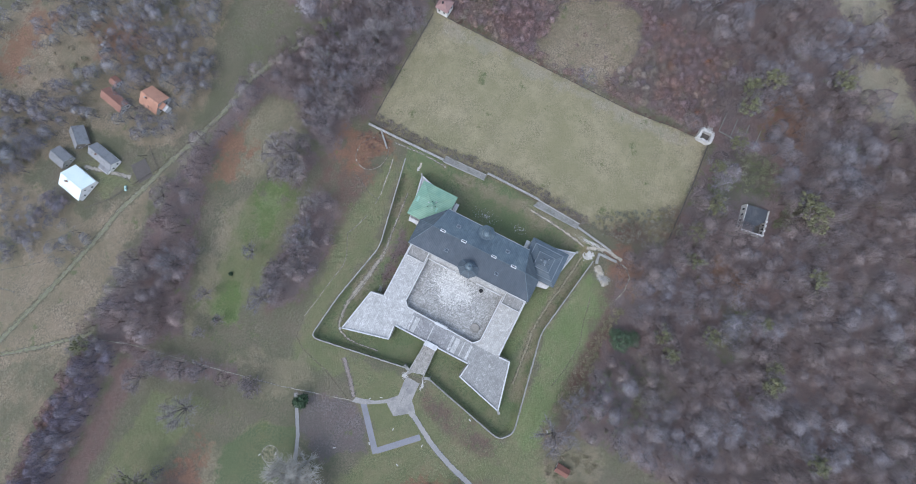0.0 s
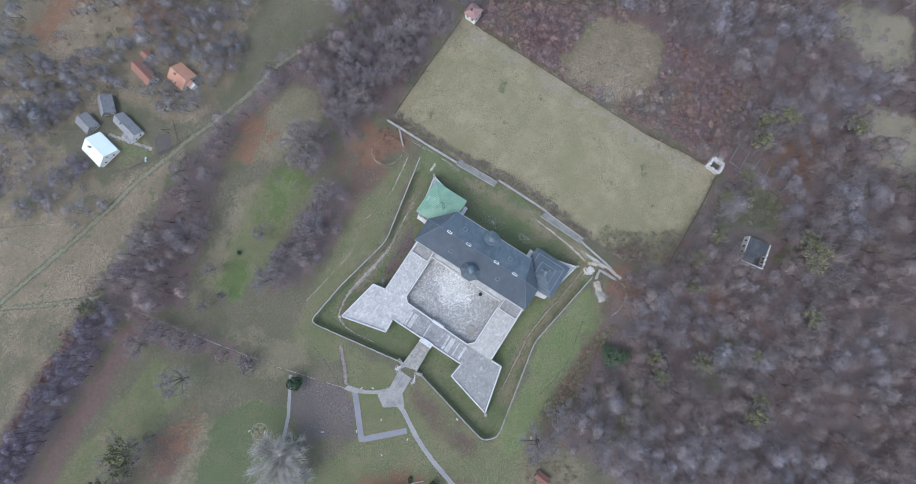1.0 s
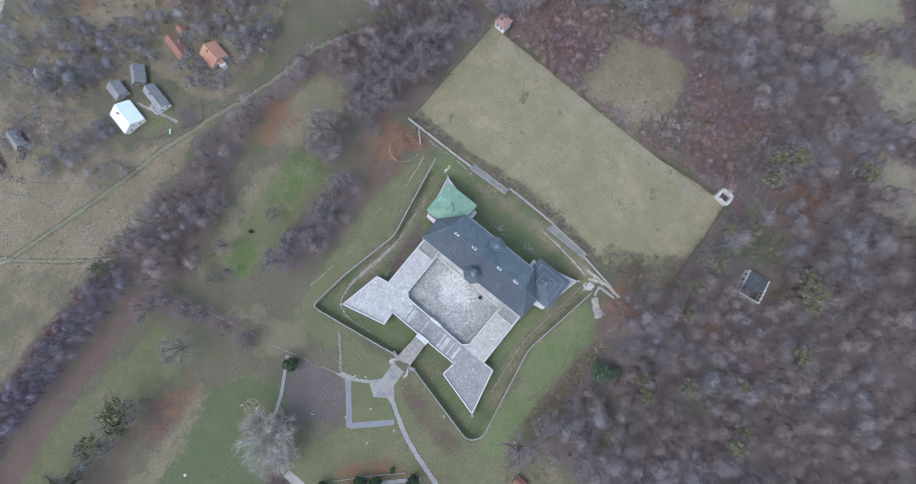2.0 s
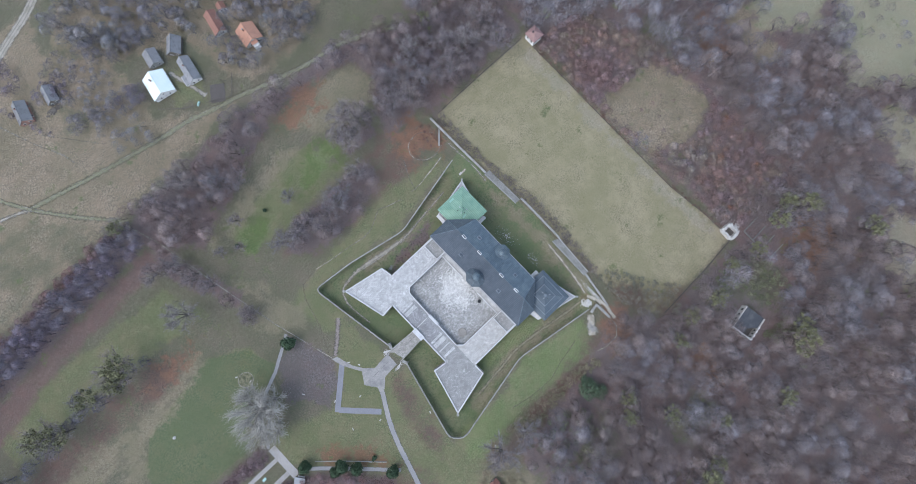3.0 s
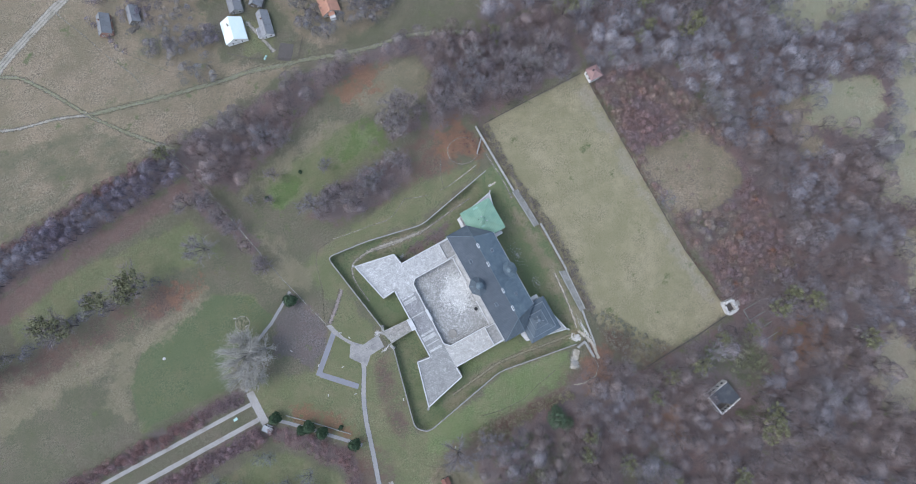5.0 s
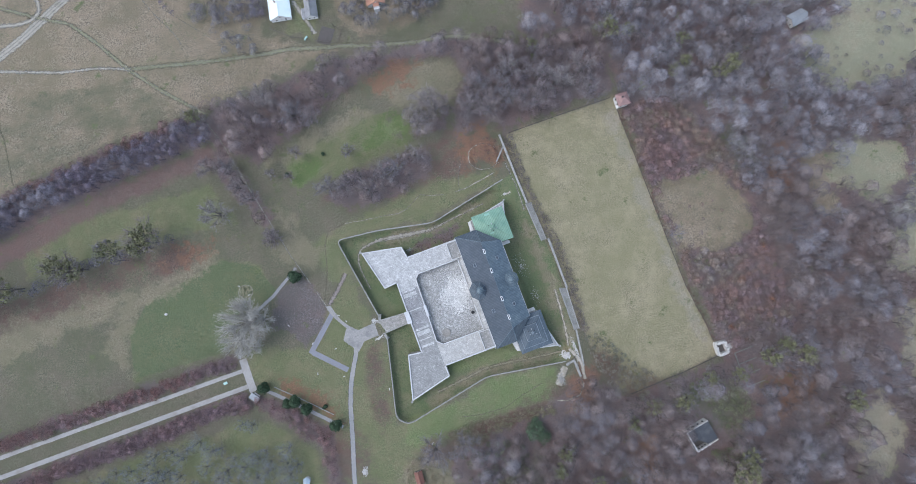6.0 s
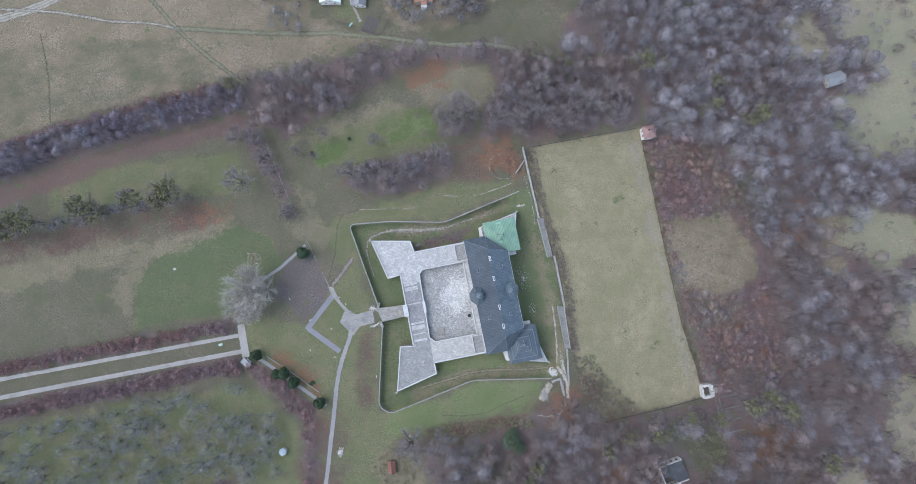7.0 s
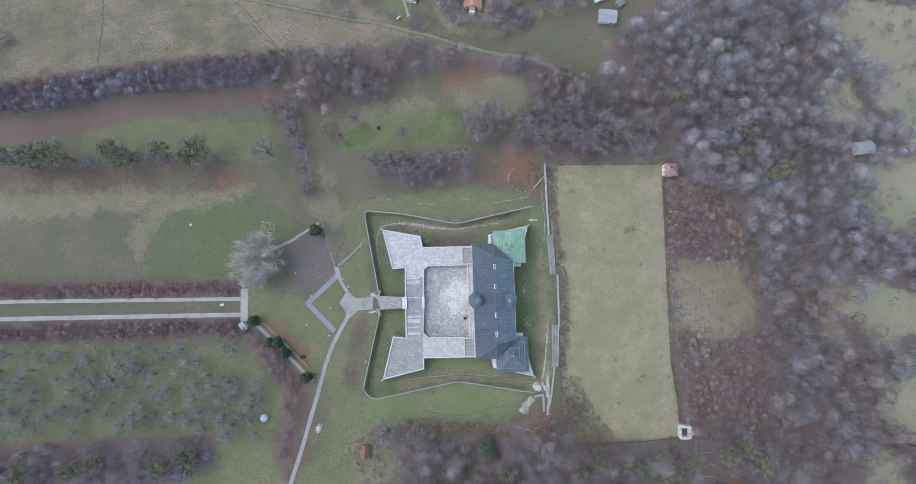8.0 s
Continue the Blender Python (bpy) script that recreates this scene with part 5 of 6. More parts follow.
gable_house("house", "village house with bright white metal roof and white gable", -46.8, 229.0, 79, 15.5, 14.0, 3.0, 6.6, M["sheet_white"], M["white"], 0.5, True, 3, True)
gable_house("house", "grey slate-roofed village house with white gable", -26.4, 224.0, 79, 17.5, 7.6, 2.6, 5.2, M["slate"], M["white"], 0.4, True, 3)
grey = bpy.data.objects["house.001"]
part("lean_to_roof", slope([(-8.2, 3.9, 2.5), (-1.0, 3.9, 2.5), (-1.0, 7.0, 1.7), (-8.2, 7.0, 1.7)]), M["slate"], grey, "lower lean-to roof")
part("lean_to_wall", Shape().box(-4.6, 5.4, -0.5, 6.8, 2.8, 2.3), M["white"], grey)
tarp = thing("tarpaulin", -37.0, 204.1, hz(-37.0, 204.1), 35, "turquoise tarpaulin over a low stack in the yard", "tarpaulin")
part("cover", Shape().box(0, 0, 0.05, 3.4, 1.2, 0.7, 0, 0.8), M["turq"], tarp)
gable_house("barn", "old grey slate-roofed barn", -22.8, 243.4, 50, 11.5, 8.6, 2.8, 6.0, M["slate"], M["timber"], 0.4, False, 0)
gable_house("shed", "mossy grey slate-roofed outbuilding", -38.2, 246.2, 78, 10.5, 8.6, 2.6, 4.8, M["slate"], M["stone"], 0.4, False, 1)
orange = gable_house("house", "village house with orange clay-tiled roof", 17.4, 215.8, 82, 12.5, 12.0, 3.0, 6.4, M["tile_o"], M["stucco"], 0.5, True, 3, True)
part("porch_roof", slope([(-8.6, -2.2, 3.9), (-8.6, 2.2, 3.9), (-5.2, 2.2, 4.6), (-5.2, -2.2, 4.6)]), M["tile_o"], orange)
part("porch", Shape().box(-8.4, 0, -0.5, 3.6, 4.0, 3.6), M["white"], orange, "small glazed porch")
part("dormer", Shape().box(-4.2, 0, 4.2, 3.2, 3.4, 1.6), M["tile_o"], orange)
part("porch_steps", Shape().box(-11.0, 0.6, -0.5, 2.2, 1.8, 1.4), M["stone"], orange)
gable_house("barn", "long barn with dull red tiled roof", 6.6, 237.4, 78, 16.0, 7.4, 2.6, 5.0, M["tile_r"], M["stucco"], 0.4, False, 1)
gable_house("shed", "small shed with red-brown roof", 16.8, 243.6, 78, 5.0, 5.0, 2.2, 3.4, M["tile_r"], M["white"], 0.3, False, 0)
gable_house("house", "grey slate-roofed cottage with brick gable", -122.0, 276.4, 74, 14.0, 8.4, 2.8, 5.6, M["slate"], M["brick"], 0.4, True, 2)
gable_house("barn", "old grey slate-roofed barn", -101.6, 273.2, 78, 11.5, 7.4, 2.4, 4.8, M["slate"], M["timber"], 0.4, False, 0)
rubble("collapsed_shed", -107, 265.5, 5.5, 2.6, 70, "collapsed grey timber shed", (0.5, 2.0), 21, M["timber"])
gable_house("house", "woodland cottage with pale grey sheet roof", 284.0, 98.6, 8, 11.4, 8.0, 3.0, 5.0, M["sheet_grey"], M["stucco"], 0.5, False, 2)
gable_house("house", "village outbuilding with pale grey sheet roof", 112.6, 199.0, -6, 12.0, 9.0, 2.8, 4.4, M["sheet_grey"], M["stucco"], 0.5, False, 2)
gable_house("house", "white-walled village house with pale sheet roof", 109.5, 217.0, 20, 13.0, 9.0, 3.0, 5.6, M["sheet_white"], M["white"], 0.5, True, 2)
gable_house("house", "small white-roofed house beyond the wood", 358.5, 110.5, 12, 11.0, 8.0, 2.8, 4.6, M["sheet_grey"], M["white"], 0.4, False, 2)
gable_house("shed", "small grey-roofed garden shed", 122.5, 209.5, 40, 5, 4.5, 2.2, 3.2, M["slate"], M["timber"], 0.3, False, 0)
gable_house("shed", "small rusty red-roofed shed on the grass", -61.6, -95.4, 86, 7.0, 4.4, 2.2, 3.2, M["rust"], M["timber"], 0.3, False, 0)

pav = thing("garden_pavilion", 148.6, 86.0, hz(148, 86), -3, "white garden pavilion with faded pink hipped roof", "pavilion")
part("wall", Shape().box(0, 0, -1, 7.2, 7.2, 6.6), M["white"], pav)
part("cornice", Shape().box(0, 0, 5.4, 7.7, 7.7, 0.35), M["white"], pav)
for i in range(4):
    c = [(-4.3, -4.3), (4.3, -4.3), (4.3, 4.3), (-4.3, 4.3)]
    part("roof_slope", slope([(*c[i], 5.75), (*c[(i + 1) % 4], 5.75), (0, 0, 8.6)]), M["tile_p"], pav)
part("chimney", Shape().box(-1.0, 0.6, 7.2, 0.9, 0.9, 1.6), M["dark"], pav)
for i in (-1.7, 1.7):
    window(pav, -3.6, i, 2.4, 1.1, 1.6, 180)
    window(pav, i, -3.6, 2.4, 1.1, 1.6, 270)
rubble("stone_heap", 155.5, 88.5, 2.0, 1.6, 30, "pale rubble behind the garden pavilion", (0.4, 1.2), 14)

ruin = thing("ruined_tower", 147.2, -88.2, hz(148, -89), -4, "roofless ruined white stone tower", "ruin")
rnd = random.Random(5)
for ax, ay, bx, by in ((-3.1, -3.6, 3.1, -3.6), (3.1, -3.6, 3.1, 3.6), (3.1, 3.6, -3.1, 3.6), (-3.1, 3.6, -3.1, -3.6)):
    for i in range(7):
        t = (i + 0.5) / 7
        s = Shape().box(ax + (bx - ax) * t, ay + (by - ay) * t, -1.5, math.dist((ax, ay), (bx, by)) / 7 + 0.05, 1.6 + rnd.uniform(-0.25, 0.35), 3.6 + rnd.uniform(0, 1.6), math.degrees(math.atan2(by - ay, bx - ax)), 0.95)
        part("masonry_block", s, M["rubble"], ruin)
part("floor", Shape().box(0, 0, -1, 5.0, 5.8, 1.3), M["soil"], ruin, "earth-filled inside")

hut = thing("derelict_house", 113.0, -132.4, hz(113, -132), 9, "derelict pale plastered house with a collapsed roof corner", "house")
for x, y, sx, sy, h in ((0, -6.5, 15.2, 0.5, 5.0), (0, 6.5, 15.2, 0.5, 5.5), (-7.6, 0, 0.5, 13.5, 5.5), (7.6, 1.6, 0.5, 10.2, 4.4)):
    part("wall", Shape().box(x, y, -0.5, sx, sy, h), M["stucco"], hut)
part("floor", Shape().box(0, 0, -0.4, 14.6, 12.4, 0.7), M["soil"], hut, "earth and fallen debris inside")
part("roof_slope", slope([(-6.9, -0.8, 4.7), (7.7, -0.8, 4.5), (7.7, 6.1, 4.3), (-6.9, 6.1, 4.9)]), M["tar"], hut, "dark sagging roof sheet")
part("roof_slope", slope([(1.0, -6.0, 4.0), (7.9, -6.2, 3.7), (7.7, -0.82, 4.48), (-3.4, -0.82, 4.6)]), M["tar"], hut, "dark sagging roof sheet")
for x, w in ((-7.2, 1.2), (-4.4, 1.3), (-1.6, 1.1), (1.2, 1.0)):
    part("wall_top", Shape().box(x, -6.5, 4.5, w, 0.62, 0.5), M["white"], hut, "pale broken wall head")
part("wall_top", Shape().box(-7.6, 0.4, 5.0, 0.62, 12.4, 0.25), M["white"], hut, "pale broken wall head")
for i in range(5):
    part("rafter", Shape().box(-5.6 + i * 1.5, -3.4, 4.25 - 0.1 * i, 0.2, 5.6, 0.2, 4 * i - 6), M["timber"], hut)
for i in range(4):
    window(hut, -5.2 + i * 3.4, 6.76, 1.8, 1.3, 1.9, 90)
    window(hut, -5.4 + i * 2.2, -6.24, 1.8, 1.0, 1.7, 90)

found = thing("ruined_foundations", 160, -106, hz(160, -106), -3, "low grey foundation walls of a vanished building", "ruin")
part("wall", Shape().wall([(-6.0, 11), (-5.6, -11.5)], 0.5, -0.6, 0.7), M["mossy"], found)
for y in (11, 3.6, -4.0, -11.4):
    part("wall", Shape().wall([(-5.6, y), (6.5, y + 0.9)], 0.45, -0.6, 0.5), M["mossy"], found)

kiosk = thing("ticket_kiosk", -143.4, -13.4, hz(-143, -13), -52, "small white-roofed ticket kiosk beside the path", "kiosk")
part("wall", Shape().box(0, 0, 0, 5.2, 3.0, 2.4), M["timber"], kiosk)
part("roof", slope([(-3.2, -2.0, 2.4), (3.2, -2.0, 2.4), (3.2, 2.0, 2.9), (-3.2, 2.0, 2.9)]), M["sheet_grey"], kiosk, "pale sheet roof")
part("counter", Shape().box(0, 1.9, 0.95, 4.0, 0.8, 0.08), M["white"], kiosk)
gaz = thing("gazebo", -128.4, -73.0, hz(-128, -73), 10, "hexagonal gazebo with pale blue sheet roof", "gazebo")
part("roof", Shape().frustum(0, 0, 2.5, 3.7, 2.5, 0.15, 6), M["blue"], gaz)
for i in range(6):
    part("post", Shape().box(2.0 * math.cos(i * math.tau / 6), 2.0 * math.sin(i * math.tau / 6), 0, 0.16, 0.16, 2.52), M["timber"], gaz)
part("floor", Shape().frustum(0, 0, -0.2, 0.15, 2.3, 2.3, 6), M["stone"], gaz)
sign = thing("information_board", -159.2, 1.4, hz(-159, 1.4), 4, "turquoise notice board lying low on the avenue lawn", "sign")
part("panel", Shape().box(0, 0, 0.5, 2.6, 1.6, 0.12), M["turq"], sign)
for x in (-1.1, 1.1):
    part("leg", Shape().box(x, 0, -0.1, 0.12, 0.12, 0.62), M["timber"], sign)
coped_wall("low_wall", [(-130.5, -11.6), (-115, -26.2), (-100, -41.2)], 0.4, wall_y(-0.5), wall_y(0.45), "low stone kerb wall beside the path", 2.2)
post = thing("stone_plinth", -182.6, 56.8, hz(-182, 57), 0, "small white stone plinth in the green field", "plinth")
part("base", Shape().frustum(0, 0, -0.2, 0.5, 1.0, 0.9, 10), M["rubble"], post)
part("top", Shape().frustum(0, 0, 0.5, 1.1, 0.45, 0.4, 8), M["white"], post)
for i, (x, y) in enumerate(((-85.5, -2.5), (-98.5, 5.8), (-101.5, -13.5), (-73.5, 11.6), (-77, 17.0), (-86.2, -21), (-47, -79.5), (-61.5, -38.5), (-109.5, 22), (-132, 57.5), (-127.5, 49.8))):
    p = thing("stone_bench", x, y, hz(x, y), 37 * i, "small white stone bench on the grass", "bench", "park benches")
    part("seat", Shape().box(0, 0, 0.4, 1.5, 0.55, 0.14), M["rubble"], p)
    for s in (-0.5, 0.5):
        part("leg", Shape().box(s, 0, -0.05, 0.22, 0.45, 0.45), M["rubble"], p)
circle_pts = [(-129.2 + 4.6 * math.cos(a * 0.3), 52.4 + 4.6 * math.sin(a * 0.3)) for a in range(22)]
path("path", circle_pts, 0.3, M["trail"], "worn circle in the lawn", 0.05, 1.2, 0.1)


def utility_pole(x, y, turn, h=7.5):
    th = thing("utility_pole", x, y, hz(x, y), turn, "grey wooden utility pole with a slanting brace", "utility pole", "village poles")
    part("mast", Shape().frustum(0, 0, -0.5, h, 0.16, 0.11, 8), M["timber"], th)
    b = part("brace", Shape().frustum(0, 0, 0, 6.4, 0.13, 0.11, 8), M["timber"], th)
    b.matrix_local = pose(2.2, 0, -0.2, 0, -20, 0)
    part("crossarm", Shape().box(0, 0, h - 0.6, 0.14, 1.6, 0.14), M["timber"], th)
    for y in (-0.65, 0, 0.65):
        part("insulator", Shape().frustum(0, y, h - 0.46, h - 0.2, 0.06, 0.04, 6), M["white"], th)
    return (x, y, hz(x, y) + h - 0.3)


tops = [utility_pole(-16, 202.6, 30), utility_pole(36.5, 196.8, 20), utility_pole(-72, 214, 60)]
for a, b in ((0, 1), (0, 2)):
    p, q = Vector(tops[a]), Vector(tops[b])
    s = Shape()
    seq = [p.lerp(q, i / 14) - Vector((0, 0, 1.6 * math.sin(math.pi * i / 14))) for i in range(15)]
    for u, v in zip(seq, seq[1:]):
        d = (v - u).normalized().cross(Vector((0, 0, 1))) * 0.03
        k = Vector((0, 0, 0.05))
        s.add([u - d, u + d, v + d, v - d, u + k, v + k], [(0, 1, 2, 3), (0, 4, 5, 3), (1, 2, 5, 4)])
    tagged(new("power_cable", s.mesh("power_cable", M["dark"])), "thin sagging power cable between the poles", "cable")
for pts in ([(-31, 213), (-33, 201), (-18, 193), (-8, 205)], [(-58, 219), (-46, 208), (-36, 203)]):
    f = thing("garden_fence", 0, 0, 0, 0, "weathered timber garden fence round the village plot", "fence")
    for x, y in along(pts, 3):
        part("post", Shape().box(x, y, hz(x, y) - 0.3, 0.14, 0.14, 1.5), M["timber"], f)
    for k in (0.4, 0.95):
        part("rail", Shape().wall(along(pts, 3), 0.1, wall_y(k), wall_y(k + 0.14)), M["timber"], f)
path("garden_bed", [(-20, 206), (-27, 196)], 9, M["soil"], "bare dug garden plot", 0.06, 1.5, 0.5, category="garden bed")
path("yard", [(-37, 233), (-33, 218), (-30, 205)], 2.6, M["trail"], "worn farm yard between houses", 0.06, 1.5, 0.8, fray=2.5, category="yard")

# ---------------------------------------------------------------- trees


def tube_tris(p, q, r0, r1, n=4):
    """A tapered limb between two points, as vertices and triangles."""
    p, q = np.array(p, float), np.array(q, float)
    d = q - p
    d /= np.linalg.norm(d) + 1e-9
    u = np.cross(d, (0.3, 0.9, 0.2))
    u /= np.linalg.norm(u) + 1e-9
    w = np.cross(d, u)
    an = np.arange(n) * math.tau / n
    ring = np.cos(an)[:, None] * u + np.sin(an)[:, None] * w
    v = np.concatenate([p + r0 * ring, q + r1 * ring])
    f = []
    for i in range(n):
        j = (i + 1) % n
        f += [(i, j, n + j), (i, n + j, n + i)]
    return v, np.array(f)


def join(pieces):
    vs, fs, k = [], [], 0
    for v, f in pieces:
        vs.append(v)
        fs.append(f + k)
        k += len(v)
    return np.concatenate(vs), np.concatenate(fs)


def unit(v):
    return v / (np.linalg.norm(v, axis=-1, keepdims=True) + 1e-9)


def blades(base, way, length, width, g):
    """Thin twigs as tapering blades, turned at random about their own line."""
    side = unit(np.cross(way, g.normal(0, 1, way.shape)))
    w = width * g.uniform(0.6, 1.3, len(base))[:, None] / 2
    return np.stack([base - side * w, base + side * w, base + way * length[:, None]], 1)


def bare_tree(seed, h, r, limbs, twigs, sides=4, width=0.03, low=0.3, flat=0.42, subs=3, stout=1.0):
    """A leafless tree: wood (trunk, bowed limbs, branches) and twigs that fork once, both as arrays."""
    g = np.random.default_rng(seed)
    centre, axis = np.array([0, 0, (1 - flat) * h]), np.array([r, r, flat * h])
    up = np.array([0, 0, 1.0])
    lean = g.normal(0, 0.02 * h, 2)
    wood = [tube_tris((0, 0, -0.4), (*lean, low * h), 0.026 * h * stout ** 0.5, 0.018 * h, sides + 1)]
    runs = []
    for i in range(limbs):
        an = i * 2.4 + g.uniform(-0.4, 0.4)
        el = g.uniform(-0.15, 0.75) if i % 3 else g.uniform(0.6, 1.45)
        tip = centre + axis * np.array([math.cos(an) * math.cos(el), math.sin(an) * math.cos(el), math.sin(el)]) * g.uniform(0.72, 0.98)
        b = np.array([*lean, low * h * g.uniform(0.75, 1.0)])
        bow = b * 0.5 + tip * 0.5 + up * 0.10 * h * math.cos(el) + g.normal(0, 0.05 * r, 3)
        knots = [(1 - t) ** 2 * b + 2 * t * (1 - t) * bow + t * t * tip for t in (0, 0.35, 0.7, 1.0)]
        for k in range(3):
            wood.append(tube_tris(knots[k], knots[k + 1], (0.012, 0.008, 0.005)[k] * h * stout, (0.008, 0.005, 0.0015)[k] * h * stout, sides))
        runs += [(knots[1], knots[2]), (knots[2], knots[3])]
        for _ in range(subs):
            k, t = (1, 2)[g.random() < 0.6], g.random()
            s = knots[k] * (1 - t) + knots[k + 1] * t
            way = unit(unit(knots[k + 1] - knots[k]) + g.normal(0, 0.55, 3) + up * 0.1)
            e = s + way * r * g.uniform(0.22, 0.46)
            wood.append(tube_tris(s, e, 0.0042 * h * stout, 0.001 * h * stout, 3))
            runs += [(s, e)] * 2
    first = twigs // 2
    pick = g.integers(0, len(runs), first)
    a, b = np.array([p for p, _ in runs])[pick], np.array([q for _, q in runs])[pick]
    base = a + (b - a) * g.uniform(0.1, 1.0, first)[:, None]
    way = unit(unit(b - a) * 0.7 + unit(base - centre * 0.8) * 0.5 + g.normal(0, 0.42, (first, 3)))
    length = r * g.uniform(0.14, 0.34, first)
    fork = g.integers(0, first, twigs - first)
    base2 = base[fork] + way[fork] * (length[fork] * g.uniform(0.25, 0.85, len(fork)))[:, None]
    way2 = unit(way[fork] + g.normal(0, 0.5, (len(fork), 3)))
    v = np.concatenate([blades(base, way, length, width * r, g), blades(base2, way2, r * g.uniform(0.10, 0.24, len(fork)), 0.8 * width * r, g)]).reshape(-1, 3)
    v[:, 2] = np.maximum(v[:, 2], 0.05 * h)
    return join(wood), (v, np.arange(3 * twigs).reshape(-1, 3))


def leaf_ball(seed, cx, cy, cz, r, n, size, squash=0.85):
    """A clump of small leaves with an uneven outline."""
    g = np.random.default_rng(seed)
    d = g.normal(0, 1, (n, 3))
    d /= np.linalg.norm(d, axis=1)[:, None]
    lump = 1 + 0.16 * np.sin(d[:, 0] * 5 + seed) * np.cos(d[:, 1] * 4) + 0.1 * np.sin(d[:, 2] * 7 + seed)
    rad = r * lump * g.uniform(0.62, 1.0, n) ** 0.6
    p = d * rad[:, None] * np.array([1, 1, squash]) + np.array([cx, cy, cz])
    nrm = d + g.normal(0, 0.5, (n, 3))
    u = np.cross(nrm, g.normal(0, 1, (n, 3)))
    u /= np.linalg.norm(u, axis=1)[:, None] + 1e-9
    w = np.cross(nrm / np.linalg.norm(nrm, axis=1)[:, None], u)
    s = size * g.uniform(0.6, 1.3, n)[:, None]
    v = np.stack([p - u * s * 0.5, p + w * s, p + u * s * 0.5, p - w * s * 0.6], 1).reshape(-1, 3)
    i = np.arange(n)[:, None] * 4
    f = np.concatenate([i + np.array([0, 2, 1]), i + np.array([0, 3, 2])])
    return v, f


def mesh_of(name, vf, mat):
    v, f = vf
    me = bpy.data.meshes.new(name)
    me.vertices.add(len(v))
    me.vertices.foreach_set("co", np.ascontiguousarray(v, dtype=np.float32).ravel())
    me.loops.add(f.size)
    me.loops.foreach_set("vertex_index", f.ravel().astype(np.int32))
    me.polygons.add(len(f))
    me.polygons.foreach_set("loop_start", np.arange(0, f.size, 3, dtype=np.int32))
    me.polygons.foreach_set("loop_total", np.full(len(f), 3, dtype=np.int32))
    me.update()
    me.materials.append(mat)
    return me


def twig_haze(seed, h, r, flat, thick=(0.42, 0.16), fill=0.84, sides=10):
    """The finest twigs of a crown as one lumpy, porous shell: vertices, triangles and how dense each vertex is."""
    g = np.random.default_rng(seed)
    rise = (1.1, 0.72, 0.36, 0.0, -0.4)
    vs, ds, fs = [(g.normal(0, 0.05 * r), g.normal(0, 0.05 * r), h * (1 - flat) + flat * h * fill)], [thick[0]], []
    for k, el in enumerate(rise):
        for j in range(sides):
            a = math.tau * (j + 0.5 * (k % 2) + g.uniform(-0.25, 0.25)) / sides
            q = fill * (1 + 0.14 * math.sin(3 * a + seed) * math.cos(2 * el + seed) + g.normal(0, 0.07))
            vs.append((r * q * math.cos(a) * math.cos(el), r * q * math.sin(a) * math.cos(el), h * (1 - flat) + flat * h * q * math.sin(el)))
            ds.append((thick[1] + (thick[0] - thick[1]) * (el + 0.4) / 2.0) * g.uniform(0.7, 1.3))
    for j in range(sides):
        m = (j + 1) % sides
        fs.append((0, 1 + j, 1 + m))
        for k in range(len(rise) - 1):
            b = 1 + k * sides
            fs += [(b + j, b + sides + j, b + sides + m), (b + j, b + sides + m, b + m)]
    return np.array(vs), np.array(fs), np.array(ds)


def tree_kind(name, label, seed, h, r, limbs, twigs, bark, twig, width=0.03, subs=3, clumps=0, flat=0.42, group="park trees", low=0.24, stout=1.0, haze=None):
    """One tree with its parts, laid up far below the ground sheet's edge as the first of its copies."""
    th = new(name)
    tagged(th, label, "tree", group)
    wood, tw = bare_tree(seed, h, r, limbs, twigs, 4, width, low, flat, subs, stout)
    for nm, vf, mt in (("trunk", wood, bark), ("crown", tw, twig)):
        ob = new(nm, mesh_of(nm, vf, mt))
        ob.parent = th
    if haze:
        dv, df, dd = twig_haze(seed + 900, h, r, flat, (0.42, 0.2), 0.9, 14)
        me = mesh_of("twig_cap", (dv, df), haze)
        me.attributes.new("dense", "FLOAT", "POINT").data.foreach_set("value", (dd * 0.8).astype(np.float32))
        me.polygons.foreach_set("use_smooth", np.ones(len(me.polygons), bool))
        new("twig_cap", me).parent = th
    if clumps:
        g = random.Random(seed)
        for i in range(clumps):
            an, el, k = g.random() * math.tau, g.uniform(0.2, 1.4), g.uniform(0.5, 0.9)
            q = (r * k * math.cos(an) * math.cos(el), r * k * math.sin(an) * math.cos(el), (1 - flat) * h + flat * h * k * math.sin(el))
            ob = new("mistletoe", mesh_of("mistletoe", leaf_ball(seed + i, *q, g.uniform(0.6, 1.35), 42, 0.52), M["mistletoe"]))
            ob.parent = th
    return th


def plant(kind, spots, rnd):
    """Sets the first of a kind at the first spot and copies at the others; spots: x, y, size."""
    for i, (x, y, s) in enumerate(spots):
        mtx = pose(x, y, hz(x, y), 0, 0, rnd.uniform(0, 360)) @ Matrix.Diagonal((s, s, s * rnd.uniform(0.9, 1.1), 1))
        if i == 0:
            kind.matrix_world = mtx
        else:
            ob = copy_thing(kind, mtx)
            ob.matrix_basis = mtx


